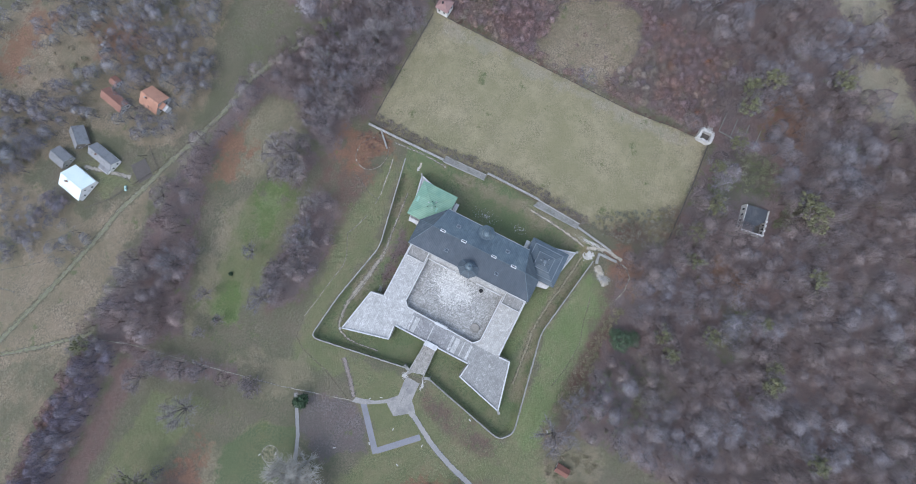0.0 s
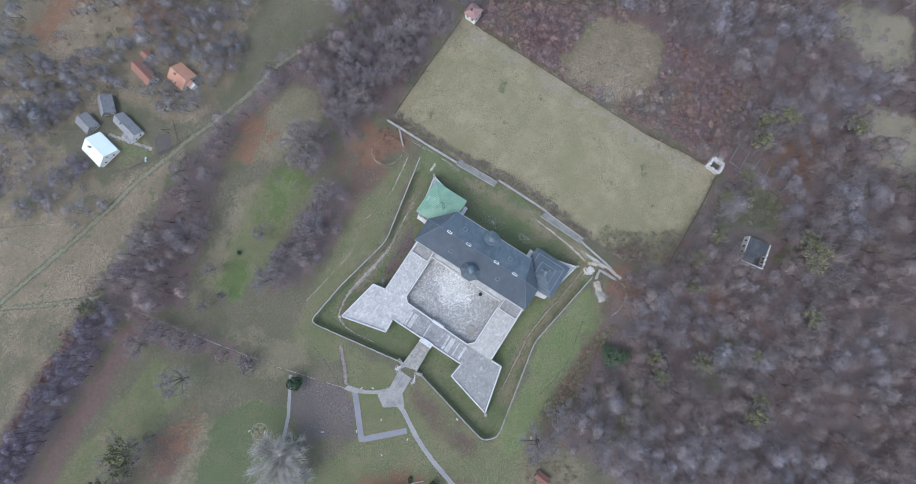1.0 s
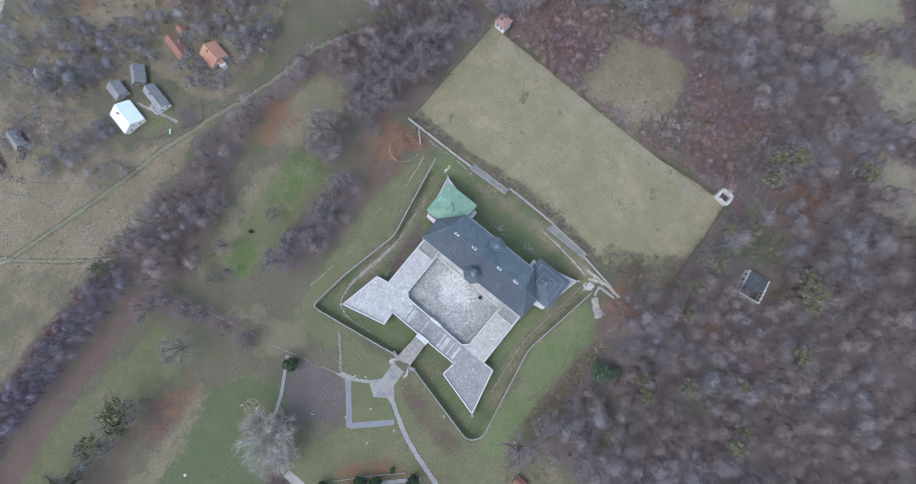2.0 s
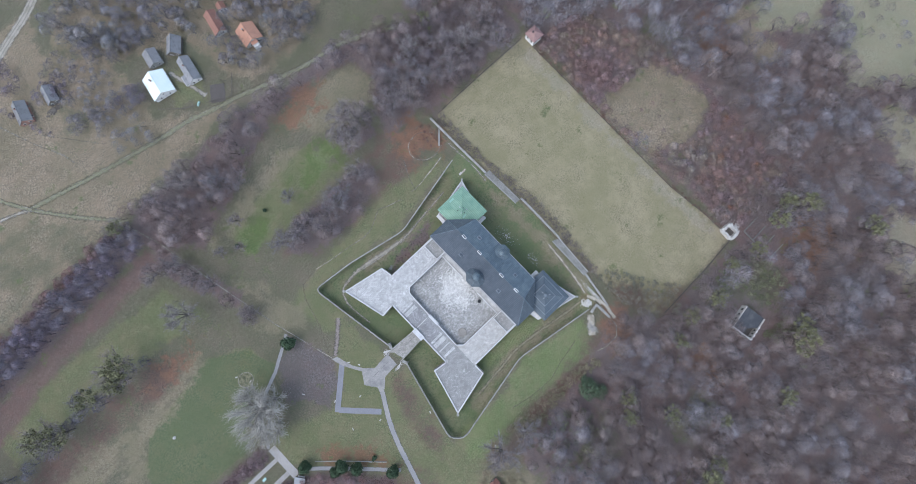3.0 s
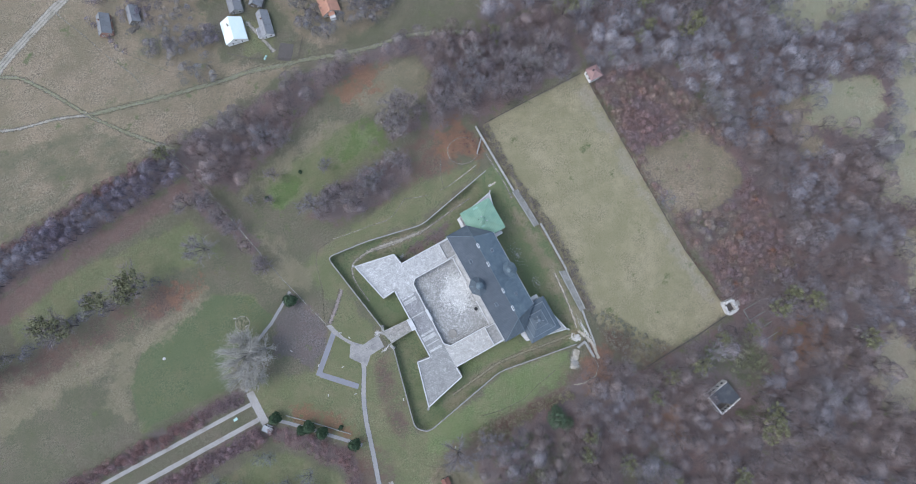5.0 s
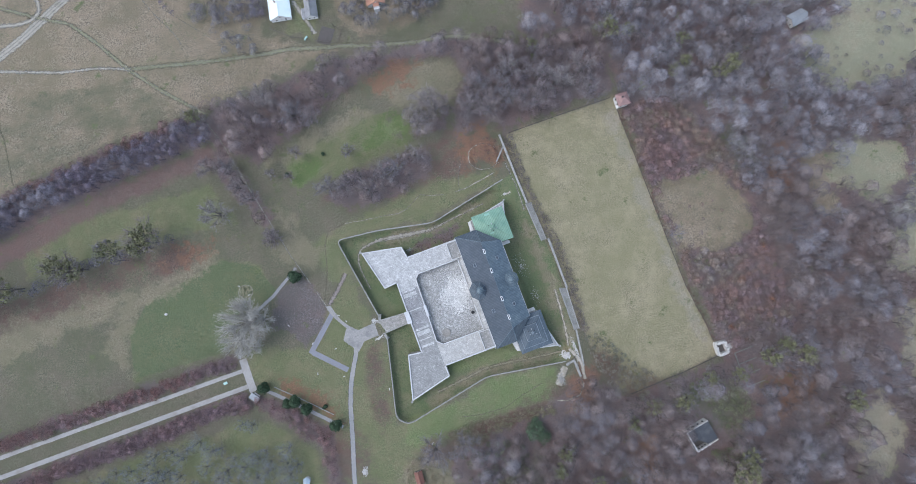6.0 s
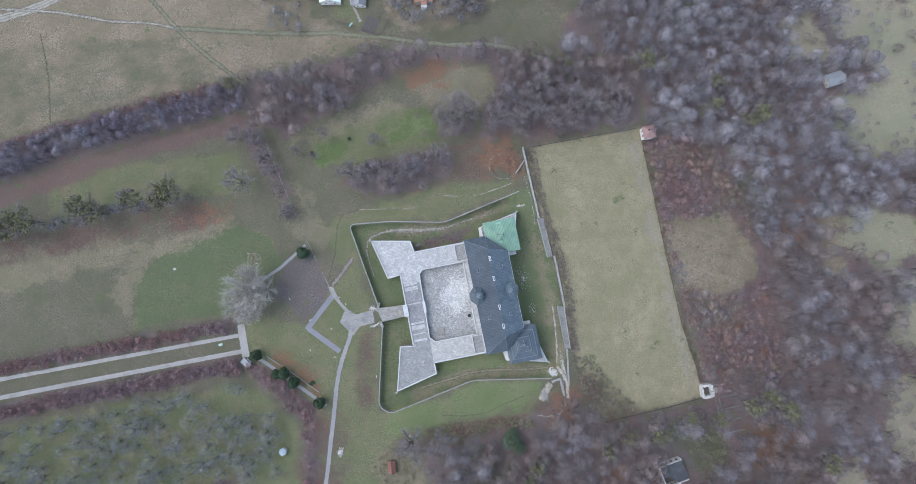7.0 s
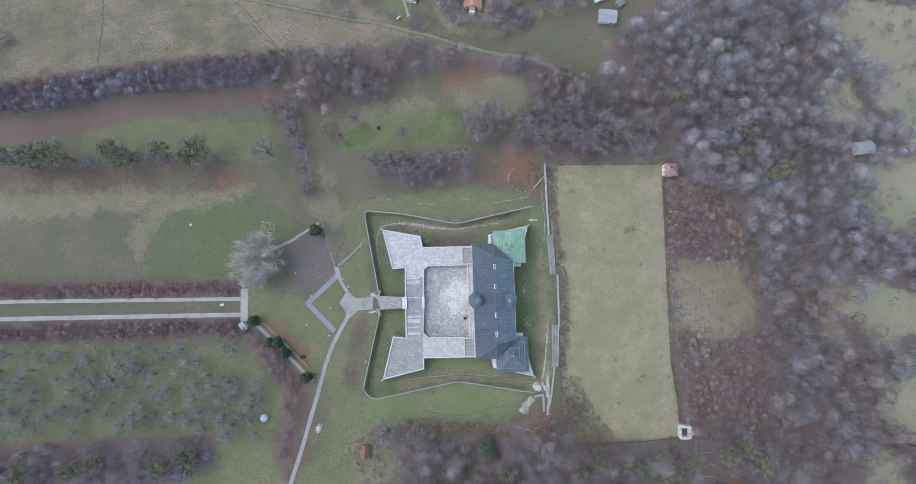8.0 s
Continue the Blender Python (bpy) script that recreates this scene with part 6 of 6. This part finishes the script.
def scatter(poly, gap, seed, avoid=(), margin=0.0, jitter=0.42):
    """Uneven but gap-keeping spots inside an outline."""
    g = np.random.default_rng(seed)
    xs, ys = [p[0] for p in poly], [p[1] for p in poly]
    ax, ay = np.meshgrid(np.arange(min(xs), max(xs), gap), np.arange(min(ys), max(ys), gap * 0.87))
    ax = ax + (np.arange(ax.shape[0]) % 2)[:, None] * gap / 2
    ax, ay = ax.ravel(), ay.ravel()
    ax, ay = ax + g.uniform(-jitter, jitter, ax.size) * gap, ay + g.uniform(-jitter, jitter, ay.size) * gap
    ok = signed(ax, ay, poly) > margin
    for a in avoid:
        ok &= signed(ax, ay, a) < 0.5
    return ax[ok], ay[ok]


trees = random.Random(11)

# the pale old trees by the end of the avenue
old = tree_kind("old_tree", "huge pale bare tree beside the avenue's end", 3, 19, 11.5, 26, 4200, M["bark_pale"], M["twig_pale"], 0.0068, 18, flat=0.42, stout=1.7, group="old pale trees")
plant(old, [(-131.0, 31.5, 1.2), (-127.5, 39.0, 0.9), (-138.0, 22.5, 0.9), (-122.5, 31.0, 0.75), (-132.0, 16.5, 0.6), (82.2, -231.8, 0.45), (287, -46, 0.5)], trees)
# bare trees on the grounds
kinds = [tree_kind("bare_tree", "grey leafless deciduous tree with fine twigs", 20 + i, 15, 7.6, 15, 2600, M["bark"], M["twig"], 0.0115, 9, flat=0.44, stout=1.1, haze=M["haze_twig"]) for i in range(4)]
spots = [[] for _ in kinds]
park = [(-61, 151, 1.1), (-51, 145, 1), (-35, 117, 0.6), (-17, 91.5, 1.1), (-55, 97, 1.0), (-45, 94, 1.1), (-31, 88, 1.15), (23, 130, 1.2), (29, 122, 1.3), (51, 115, 1.3),
                (63, 110, 1.4), (92, 105, 1.4), (128, 98, 1.3), (-125, 137, 0.9), (-113, 134, 0.8), (-111, 119, 0.8), (-105, 108, 0.8), (-102, 77, 0.6), (-45, -81, 1.35),
                (-27, -84, 1.2), (-127, 105, 1.3), (-98, 79, 0.7), (-100, 82, 0.6), (-77, 114, 0.45), (-10, 95, 1.0), (6, 98, 0.9), (-38, 97, 0.9), (18, 118, 1.0),
                (78, 112, 1.2), (110, 112, 1.3), (100, 120, 1.2), (72, 124, 1.2), (84, 132, 1.2), (60, 128, 1.1), (130, 116, 1.2), (-76, 170, 1), (-68, 128, 0.6), (-88, 120, 0.5)]
for x, y, s in park:
    spots[trees.randrange(4)].append((x, y, s))
for k, p in zip(kinds, spots):
    plant(k, p, trees)
# trees with mistletoe
mist = [tree_kind("mistletoe_tree", "bare tree hung with yellow-green mistletoe clumps", 40 + i, 15, 7.2, 13, 1900, M["bark"], M["twig"], 0.0105, 7, clumps=26 + 6 * i, flat=0.44, stout=1.1, group="mistletoe trees") for i in range(3)]
mspots = [(-302, 102, 1.6), (-287, 105, 1.5), (-276, 102, 1.4), (-265, 105, 1.6), (-230, 106, 1.5), (-222, 102, 1.3), (-197, 104, 1.3), (-172, 107, 1.5), (-178, 101, 1.2),
          (-295, -101, 1.2), (-280, -102, 1.2), (-245, -99, 1.2), (-233, -95, 1.1), (-191, -100, 1.2), (-176, -93, 1.1), (-172, -98, 1.1), (-122, 172, 0.9), (-14, 94, 0.6),
          (94.7, -173.4, 1.1), (32.8, -173.3, 1.2), (40, -171, 0.9), (40.8, -135.7, 1.0), (61, -157, 0.9), (124.5, -156, 1.4), (132, -152, 1.2), (4.8, -211, 1.1), (207, -143, 1.1),
          (153, 133, 1.3), (220, 83, 1.2), (214, 80, 1.0), (104, 142, 0.8), (196, 96, 0.9), (186, 92, 0.8), (75, -110, 0.9), (90, -105, 1.0), (108, -106, 1.0), (170, -100, 1.1),
          (182, -98, 1.1), (190, -106, 1.1), (30, -110, 0.9), (22, -118, 1.0), (168, 128, 0.9), (200, 110, 0.9), (130, -100, 0.9), (148, -104, 0.9)]
for i, k in enumerate(mist):
    plant(k, mspots[i::3], trees)
# orchard
fruit = [tree_kind("orchard_tree", "small grey bare fruit tree in the orchard grass", 60 + i, 6.4, 4.6, 11, 900, M["bark_dark"], M["twig_orchard"], 0.012, 4, group="orchard trees", flat=0.38, stout=1.3, haze=M["haze_orchard"]) for i in range(3)]
ox, oy = scatter([(-318, -24), (-152, -26), (-122, -56), (-126, -84), (-318, -80)], 9.2, 5, jitter=0.3)
ospots = [(x, y, trees.uniform(0.85, 1.5)) for x, y in zip(ox, oy) if trees.random() < 0.82 and math.dist((x, y), (-128, -73)) > 6]
for i, k in enumerate(fruit):
    plant(k, ospots[i::3], trees)


def evergreen(name, label, seed, r, squash, mat):
    th = tagged(new(name), label, "shrub", "evergreen shrubs")
    st = new("stem", mesh_of("stem", tube_tris((0, 0, -0.3), (0, 0, r), 0.12, 0.08, 6), M["bark"]))
    st.parent = th
    lumps = [leaf_ball(seed, 0, 0, r * squash, r * 0.9, 900, 0.34, squash)]
    g = random.Random(seed)
    for i in range(5):
        an = g.random() * math.tau
        lumps.append(leaf_ball(seed + i + 1, 0.55 * r * math.cos(an), 0.55 * r * math.sin(an), r * squash * g.uniform(0.6, 1.3), r * 0.5, 260, 0.32, 0.9))
    ob = new("foliage", mesh_of("foliage", join(lumps), mat))
    ob.parent = th
    return th


plant(evergreen("evergreen_shrub", "round dark green evergreen shrub by the path", 7, 2.6, 1.1, M["leaf"]),
      [(-135.2, -9.8, 1.5), (-124.8, -24.0, 1.25), (-119.6, -24.2, 1.55), (-113.6, -31.4, 1.5), (-99.8, -47.0, 1.5), (-94.6, 50.4, 1.65)], trees)
plant(evergreen("small_shrub", "small dark green shrub on the lawn", 8, 1.3, 0.8, M["leaf"]), [(-103.2, -34.4, 1.0), (-105, -35, 0.6), (-79, 117, 1.0), (-52, 122, 0.9)], trees)
plant(evergreen("green_bush", "large fresh green bush at the wood's edge", 9, 4.6, 0.8, M["leaf_bright"]), [(16.5, -93.6, 1.35), (20.5, -99, 1.0), (19, -89.6, 0.8)], trees)

# hedges and woods: more trees than one could count


def crowned(seed, h, r, limbs, twigs, width, low, flat):
    """A woodland tree: limbs inside, and fine twigs that stand out of a rounded, lumpy crown."""
    wood, (inner, _) = bare_tree(seed, h, r, limbs, twigs // 2, 3, width, low, flat, 1)
    g = np.random.default_rng(seed + 300)
    n = twigs - twigs // 2
    d = g.normal(0, 1, (n, 3))
    d[:, 2] = np.abs(d[:, 2]) - 0.35
    d = unit(d)
    lump = 1 + 0.13 * np.sin(d[:, 0] * 5 + seed) * np.cos(d[:, 1] * 5 + 2 * seed) + 0.06 * np.sin(d[:, 2] * 9 + seed)
    base = np.array([0, 0, (1 - flat) * h]) + np.array([r, r, flat * h]) * d * (lump * g.uniform(0.62, 0.93, n))[:, None]
    outer = blades(base, unit(d + g.normal(0, 0.38, (n, 3)) + np.array([0, 0, 0.25])), r * g.uniform(0.13, 0.32, n), width * r, g).reshape(-1, 3)
    v = np.concatenate([inner, outer])
    return wood, (v, np.arange(len(v)).reshape(-1, 3)), twig_haze(seed + 500, h, r, flat)


PROTO = [crowned(100 + i, 11, 5.2, 7, 430, 0.0215, 0.2, 0.44) for i in range(8)]
LOWP = [crowned(140 + i, 5.0, 3.3, 4, 170, 0.031, 0.14, 0.46) for i in range(5)]
BUSH = [(tube_tris((0, 0, -0.3), (0.1, 0, 0.8), 0.08, 0.04, 3), leaf_ball(170 + i, 0, 0, 0.9, 1.7, 85, 0.42, 0.6), None) for i in range(4)]


def woodland(name, label, spots, protos, tints, size, seed, category="woodland"):
    """Many bare trees joined: every tree turned, scaled and tinted by itself."""
    g = np.random.default_rng(seed)
    vs, fs, cs, ds, k = [], [], [], [], 0
    x, y = spots
    z = height(x, y)
    pick = g.integers(0, len(protos), len(x))
    tone = np.array(tints)
    for i in range(len(x)):
        (wv, wf), (tv, tf), cap = protos[pick[i]]
        v = np.concatenate([wv, tv])
        f = np.concatenate([wf, tf + len(wv)])
        d = np.ones(len(v))
        if cap is not None:
            f = np.concatenate([f, cap[1] + len(v)])
            v, d = np.concatenate([v, cap[0]]), np.concatenate([d, cap[2] * g.uniform(0.75, 1.25)])
        ds.append(d)
        a, s = g.uniform(0, math.tau), g.uniform(*size)
        c, sn = math.cos(a) * s, math.sin(a) * s
        q = np.empty_like(v)
        q[:, 0], q[:, 1], q[:, 2] = v[:, 0] * c - v[:, 1] * sn + x[i], v[:, 0] * sn + v[:, 1] * c + y[i], v[:, 2] * s * g.uniform(0.85, 1.15) + z[i]
        # neighbours share their tone: stands of one kind; seed 8 also has distance haze tinted in, paler northward
        stand = noise.noise((x[i] * 0.028, y[i] * 0.028, seed)) * 1.0 + 0.42 + g.normal(0, 0.16) + (0.34 * min(1, max(-1, (y[i] + 10) / 80)) if seed == 8 else 0)
        t = min(max(stand, 0), 0.999) * (len(tone) - 1)
        lo = int(t)
        colr = tone[lo] * (1 - t + lo) + tone[min(lo + 1, len(tone) - 1)] * (t - lo)
        colr = colr * g.uniform(0.8, 1.16)
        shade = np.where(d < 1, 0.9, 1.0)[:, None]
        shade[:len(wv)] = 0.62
        vs.append(q)
        fs.append(f + k)
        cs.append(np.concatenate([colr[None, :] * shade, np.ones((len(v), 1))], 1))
        k += len(v)
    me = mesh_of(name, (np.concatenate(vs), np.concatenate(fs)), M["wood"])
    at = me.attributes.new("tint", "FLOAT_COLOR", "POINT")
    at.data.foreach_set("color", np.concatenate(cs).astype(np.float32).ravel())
    at = me.attributes.new("dense", "FLOAT", "POINT")
    at.data.foreach_set("value", np.concatenate(ds).astype(np.float32))
    me.polygons.foreach_set("use_smooth", np.ones(len(me.polygons), bool))
    return tagged(new(name, me), label, category, kind="stuff")


def thinned(spots, seed, least=-0.42, scale=0.045):
    """Leaves out the trees of some patches, so that the forest floor shows."""
    x, y = spots
    ok = np.array([noise.noise((a * scale, b * scale, seed)) > least for a, b in zip(x, y)])
    return x[ok], y[ok]


PURPLE = [(0.164, 0.137, 0.174), (0.193, 0.175, 0.213), (0.224, 0.212, 0.241)]
HEDGE = [(0.205, 0.115, 0.108), (0.221, 0.139, 0.141), (0.194, 0.134, 0.146)]
BROWN = [(0.195, 0.142, 0.136), (0.229, 0.183, 0.176), (0.210, 0.179, 0.192), (0.259, 0.224, 0.213)]
# last tones paler and bluer: distance haze put into the twig colour
MIXED = [(0.212, 0.170, 0.162), (0.216, 0.184, 0.186), (0.220, 0.200, 0.212), (0.228, 0.212, 0.232), (0.255, 0.238, 0.258), (0.285, 0.266, 0.285)]
RED = [(0.262, 0.165, 0.158), (0.256, 0.189, 0.192), (0.299, 0.186, 0.156), (0.262, 0.224, 0.174), (0.244, 0.195, 0.210)]
VILLAGE = [(0.175, 0.162, 0.180), (0.208, 0.197, 0.217), (0.188, 0.192, 0.204), (0.236, 0.218, 0.226)]
keep_out = [[(104, -122), (124, -122), (124, -144), (102, -144)], [(274, 90), (295, 90), (295, 106), (274, 106)], [(152, -93), (168, -93), (168, -118), (152, -118)],
            [(143, 80), (154, 80), (154, 92), (143, 92)], [(142, -82), (155, -82), (155, -97), (142, -97)], [(7, -86), (27, -86), (28, -104), (7, -104)]]
houses_out = [[(2, 298), (38, 270), (23, 255), (-9, 277)], [(-12, 318), (44, 316), (38, 296), (-8, 299)], [(-62, 212), (-6, 196), (-10, 254), (-48, 258)], [(-2, 226), (14, 226), (14, 250), (-2, 250)], [(8, 204), (28, 204), (28, 226), (8, 226)], [(12, 238), (22, 238), (22, 249), (12, 249)],
              [(104, 190), (128, 190), (128, 226), (100, 226)], [(-132, 264), (-94, 264), (-94, 286), (-132, 286)]]
woodland("wood_belt", "dense purple-grey belt of bare trees along the field", scatter([(-350, 151), (-323, 156), (-221, 166), (-118, 173), (-118, 156), (-221, 149), (-323, 137), (-350, 132)], 5.6, 1), PROTO, PURPLE, (0.75, 1.0), 1)
woodland("wood_belt", "low maroon scrub fringing the belt of trees", scatter([(-350, 156), (-323, 162), (-221, 172), (-118, 178), (-118, 173), (-221, 166), (-323, 156), (-350, 150)], 3.6, 41), LOWP, HEDGE, (0.7, 1.2), 41)
woodland("wood_belt", "brown-purple bare wood above the castle", thinned(scatter(NORTH_BELT, 8.2, 2, [VILLAGE_GREEN], 1.0), 2), PROTO, BROWN, (0.75, 1.3), 2)
for i, p in enumerate((GROVE, GROVE_2, GROVE_3, ROADSIDE)):
    woodland("grove", "loose grove of bare grey-brown trees in the grass", scatter(p, 10.0, 3 + i), PROTO, BROWN, (0.7, 1.25), 3 + i)
woodland("hillside_wood", "mixed grey and brown leafless hillside wood", thinned(scatter(EAST, 8.2, 8, CLEARINGS + keep_out + [RED_WOOD] + MOSSY[:1]), 8, -0.5), PROTO, MIXED, (0.75, 1.4), 8)
woodland("young_wood", "reddish-brown young wood beside the old garden", scatter(RED_WOOD, 4.1, 9, [CLEARINGS[0]] + keep_out), LOWP, RED, (0.7, 1.15), 9)
woodland("village_scrub", "grey-brown bare trees and scrub round the village", thinned(scatter(SCRUB, 6.8, 10, houses_out + [VILLAGE_GREEN]), 10, -0.3), PROTO, VILLAGE, (0.55, 1.05), 10)
woodland("village_scrub", "grey-brown scrub in dry grass", scatter(SCRUB_2, 7.0, 12, houses_out), LOWP, VILLAGE, (0.6, 1.2), 12)
woodland("hedge", "red-brown leafless hedge of the avenue", scatter(HEDGE_N, 3.1, 13), LOWP, HEDGE, (0.7, 1.0), 13)
woodland("hedge", "red-brown leafless hedge of the avenue", scatter(HEDGE_S, 3.1, 14), LOWP, HEDGE, (0.7, 1.0), 14)
woodland("hedge", "red-brown leafless hedge beside the path", scatter(HEDGE_E, 4.0, 15), LOWP, HEDGE, (0.6, 0.95), 15)
woodland("field_trees", "dark bare trees at the field's edge", scatter(SOUTH_BELT, 8.5, 16), PROTO, PURPLE + [(0.15, 0.15, 0.12)], (0.7, 1.15), 16)
woodland("field_trees", "row of bare trees between the fields", scatter([(-330, 110), (-165, 112), (-160, 100), (-330, 95)], 9.5, 17), PROTO, PURPLE, (0.6, 1.0), 17)
woodland("field_scrub", "dark scrub patches in the dry field", scatter([(-330, 200), (-318, 204), (-312, 192), (-326, 186)], 4, 18), LOWP, PURPLE, (0.6, 1.0), 18)
woodland("moat_weeds", "dead brown weeds along the terrace wall", scatter([(-19, 38.6), (11, 38.6), (13, 45.4), (-15, 45)], 2.2, 19), LOWP, RED, (0.16, 0.3), 19)
woodland("field_scrub", "low dark scrub beside the garden wall", scatter([(66, 90), (71, 90), (71, 50), (76, 14), (75, -20), (72, -48), (68, -46), (70, -18), (70, 16), (67, 44), (66, 60)], 2.0, 20), BUSH, [(0.19, 0.165, 0.15), (0.235, 0.205, 0.17), (0.17, 0.155, 0.15)], (0.35, 0.95), 20)
woodland("field_scrub", "low brown scrub at the garden's corner", scatter([(66, -48), (80, -56), (92, -78), (104, -92), (78, -93), (68, -76)], 3.1, 21), BUSH, [(0.20, 0.175, 0.155), (0.25, 0.225, 0.175), (0.17, 0.175, 0.135)], (0.4, 1.15), 21)
woodland("field_scrub", "brown scrub clumps in the forest clearing", scatter([(160, 8), (190, 8), (192, -16), (160, -22)], 9.0, 22), LOWP, RED, (0.3, 0.6), 22)
for rx, ry, k in ((188.9, -70.2, 1.0), (151.5, -79.8, 0.9), (157.5, -78, 0.8), (176.9, -52.2, 0.9), (197.6, -37.5, 0.9), (170, 60, 0.8)):
    woodland("russet_shrub", "rounded russet-leaved shrub in the young wood", (np.array([rx, rx + 1.0]), np.array([ry, ry + 0.6])), LOWP, [(0.34, 0.17, 0.11), (0.38, 0.2, 0.13)], (k * 0.9, k), 23)

for outline, gap, k in (([(-110, 243), (-91, 237), (-68, 229), (-52, 229), (-54, 237), (-78, 244), (-102, 251)], 5.0, 24),
                        ([(-112, 320), (-104, 300), (-117, 286), (-130, 290), (-127, 304)], 6.0, 25), ([(-74, 290), (-34, 274), (-31, 256), (-50, 247), (-52, 264), (-72, 274)], 6.0, 26),
                        ([(22, 212), (48, 190), (62, 196), (40, 216)], 6.0, 27)):
    woodland("village_scrub", "dusky bare scrub in dry grass", scatter(outline, gap, k, houses_out), LOWP, PURPLE + VILLAGE[:2], (0.7, 1.5), k)
# thickets in leaf: brambles on the banks and olive shrubs among the trees
BRAMBLE = [(0.28, 0.235, 0.16), (0.25, 0.235, 0.15), (0.31, 0.25, 0.185), (0.22, 0.215, 0.14)]
OLIVE = [(0.145, 0.16, 0.095), (0.19, 0.20, 0.12), (0.25, 0.245, 0.175), (0.21, 0.195, 0.15)]
DUSKY = [(0.14, 0.085, 0.075), (0.17, 0.105, 0.09), (0.20, 0.13, 0.10), (0.15, 0.12, 0.105)]
for outline, gap, tones, size, k, words in (
        ([(-66, -84), (-48, -86), (-44, -104), (-52, -116), (-66, -112), (-76, -98)], 3.6, BRAMBLE, (0.4, 0.9), 30, "tawny bramble thicket round a rusty shed"),
        ([(-36, -76), (-11.5, -79), (3, -79), (21, -81), (34, -84), (33, -90), (8, -86), (-16, -90), (-34, -88)], 2.1, BRAMBLE, (0.4, 0.85), 31, "tawny bramble thicket along the wood's edge"),
        ([(-34, -90), (-14, -92), (4, -98), (10, -118), (-4, -130), (-32, -120)], 5.4, OLIVE, (0.7, 1.5), 32, "olive undergrowth between bare trees"),
        ([(128, -98), (152, -108), (152, -136), (130, -136), (126, -122), (112, -106)], 4.0, OLIVE, (0.6, 1.3), 33, "pale olive shrubs round the derelict house"),
        ([(117, -146), (134, -146), (140, -162), (120, -158)], 2.8, OLIVE, (0.8, 1.4), 34, "olive-leaved thicket below the derelict house"),
        ([(70, -100), (92, -96), (100, -108), (76, -112)], 4.4, OLIVE, (0.6, 1.3), 35, "pale olive shrubs under the garden wall"),
        ([(144, 84), (148, 84), (146.5, 40), (144.6, 8), (143.6, -40), (147, -84), (144.6, -84), (142.4, -40), (142.6, 10), (144.2, 40)], 2.3, DUSKY, (0.25, 0.65), 36, "dusky scrub along the garden boundary"),
        ([(150, 24), (190, 20), (202, -6), (198, -24), (176, -32), (149, -20)], 6.4, BRAMBLE, (0.25, 0.75), 37, "dead brown tufts in the forest clearing"),
        ([(-30, 250), (-60, 262), (-70, 290), (-20, 300), (30, 285), (60, 240), (20, 225)], 8.5, BRAMBLE, (0.5, 1.2), 38, "tawny scrub between the village trees"),
        ([(40, 88), (60, 96), (64, 78), (52, 76)], 4.0, DUSKY, (0.3, 0.6), 39, "russet scrub on the bank")):
    woodland("thicket", words, scatter(outline, gap, k), BUSH, tones, size, k, "thicket")
for i, k in enumerate((1, 2, 3, 4, 6, 8, 9, 10)):
    woodland("field_scrub", "scattered grey shrubs in a far clearing", thinned(scatter(CLEARINGS[k], 10.5, 50 + i), 50 + i, -0.1), LOWP, MIXED, (0.5, 1.2), 50 + i)
for outline, k in (([(-112, 284), (-96, 286), (-86, 276), (-88, 262), (-98, 260), (-96, 268), (-110, 272)], 61), ([(-132, 290), (-126, 268), (-118, 250), (-114, 246), (-120, 262), (-128, 286)], 62)):
    woodland("village_scrub", "dusky bare scrub round the old farm buildings", scatter(outline, 4.0, k), LOWP, PURPLE, (0.5, 0.9), k)
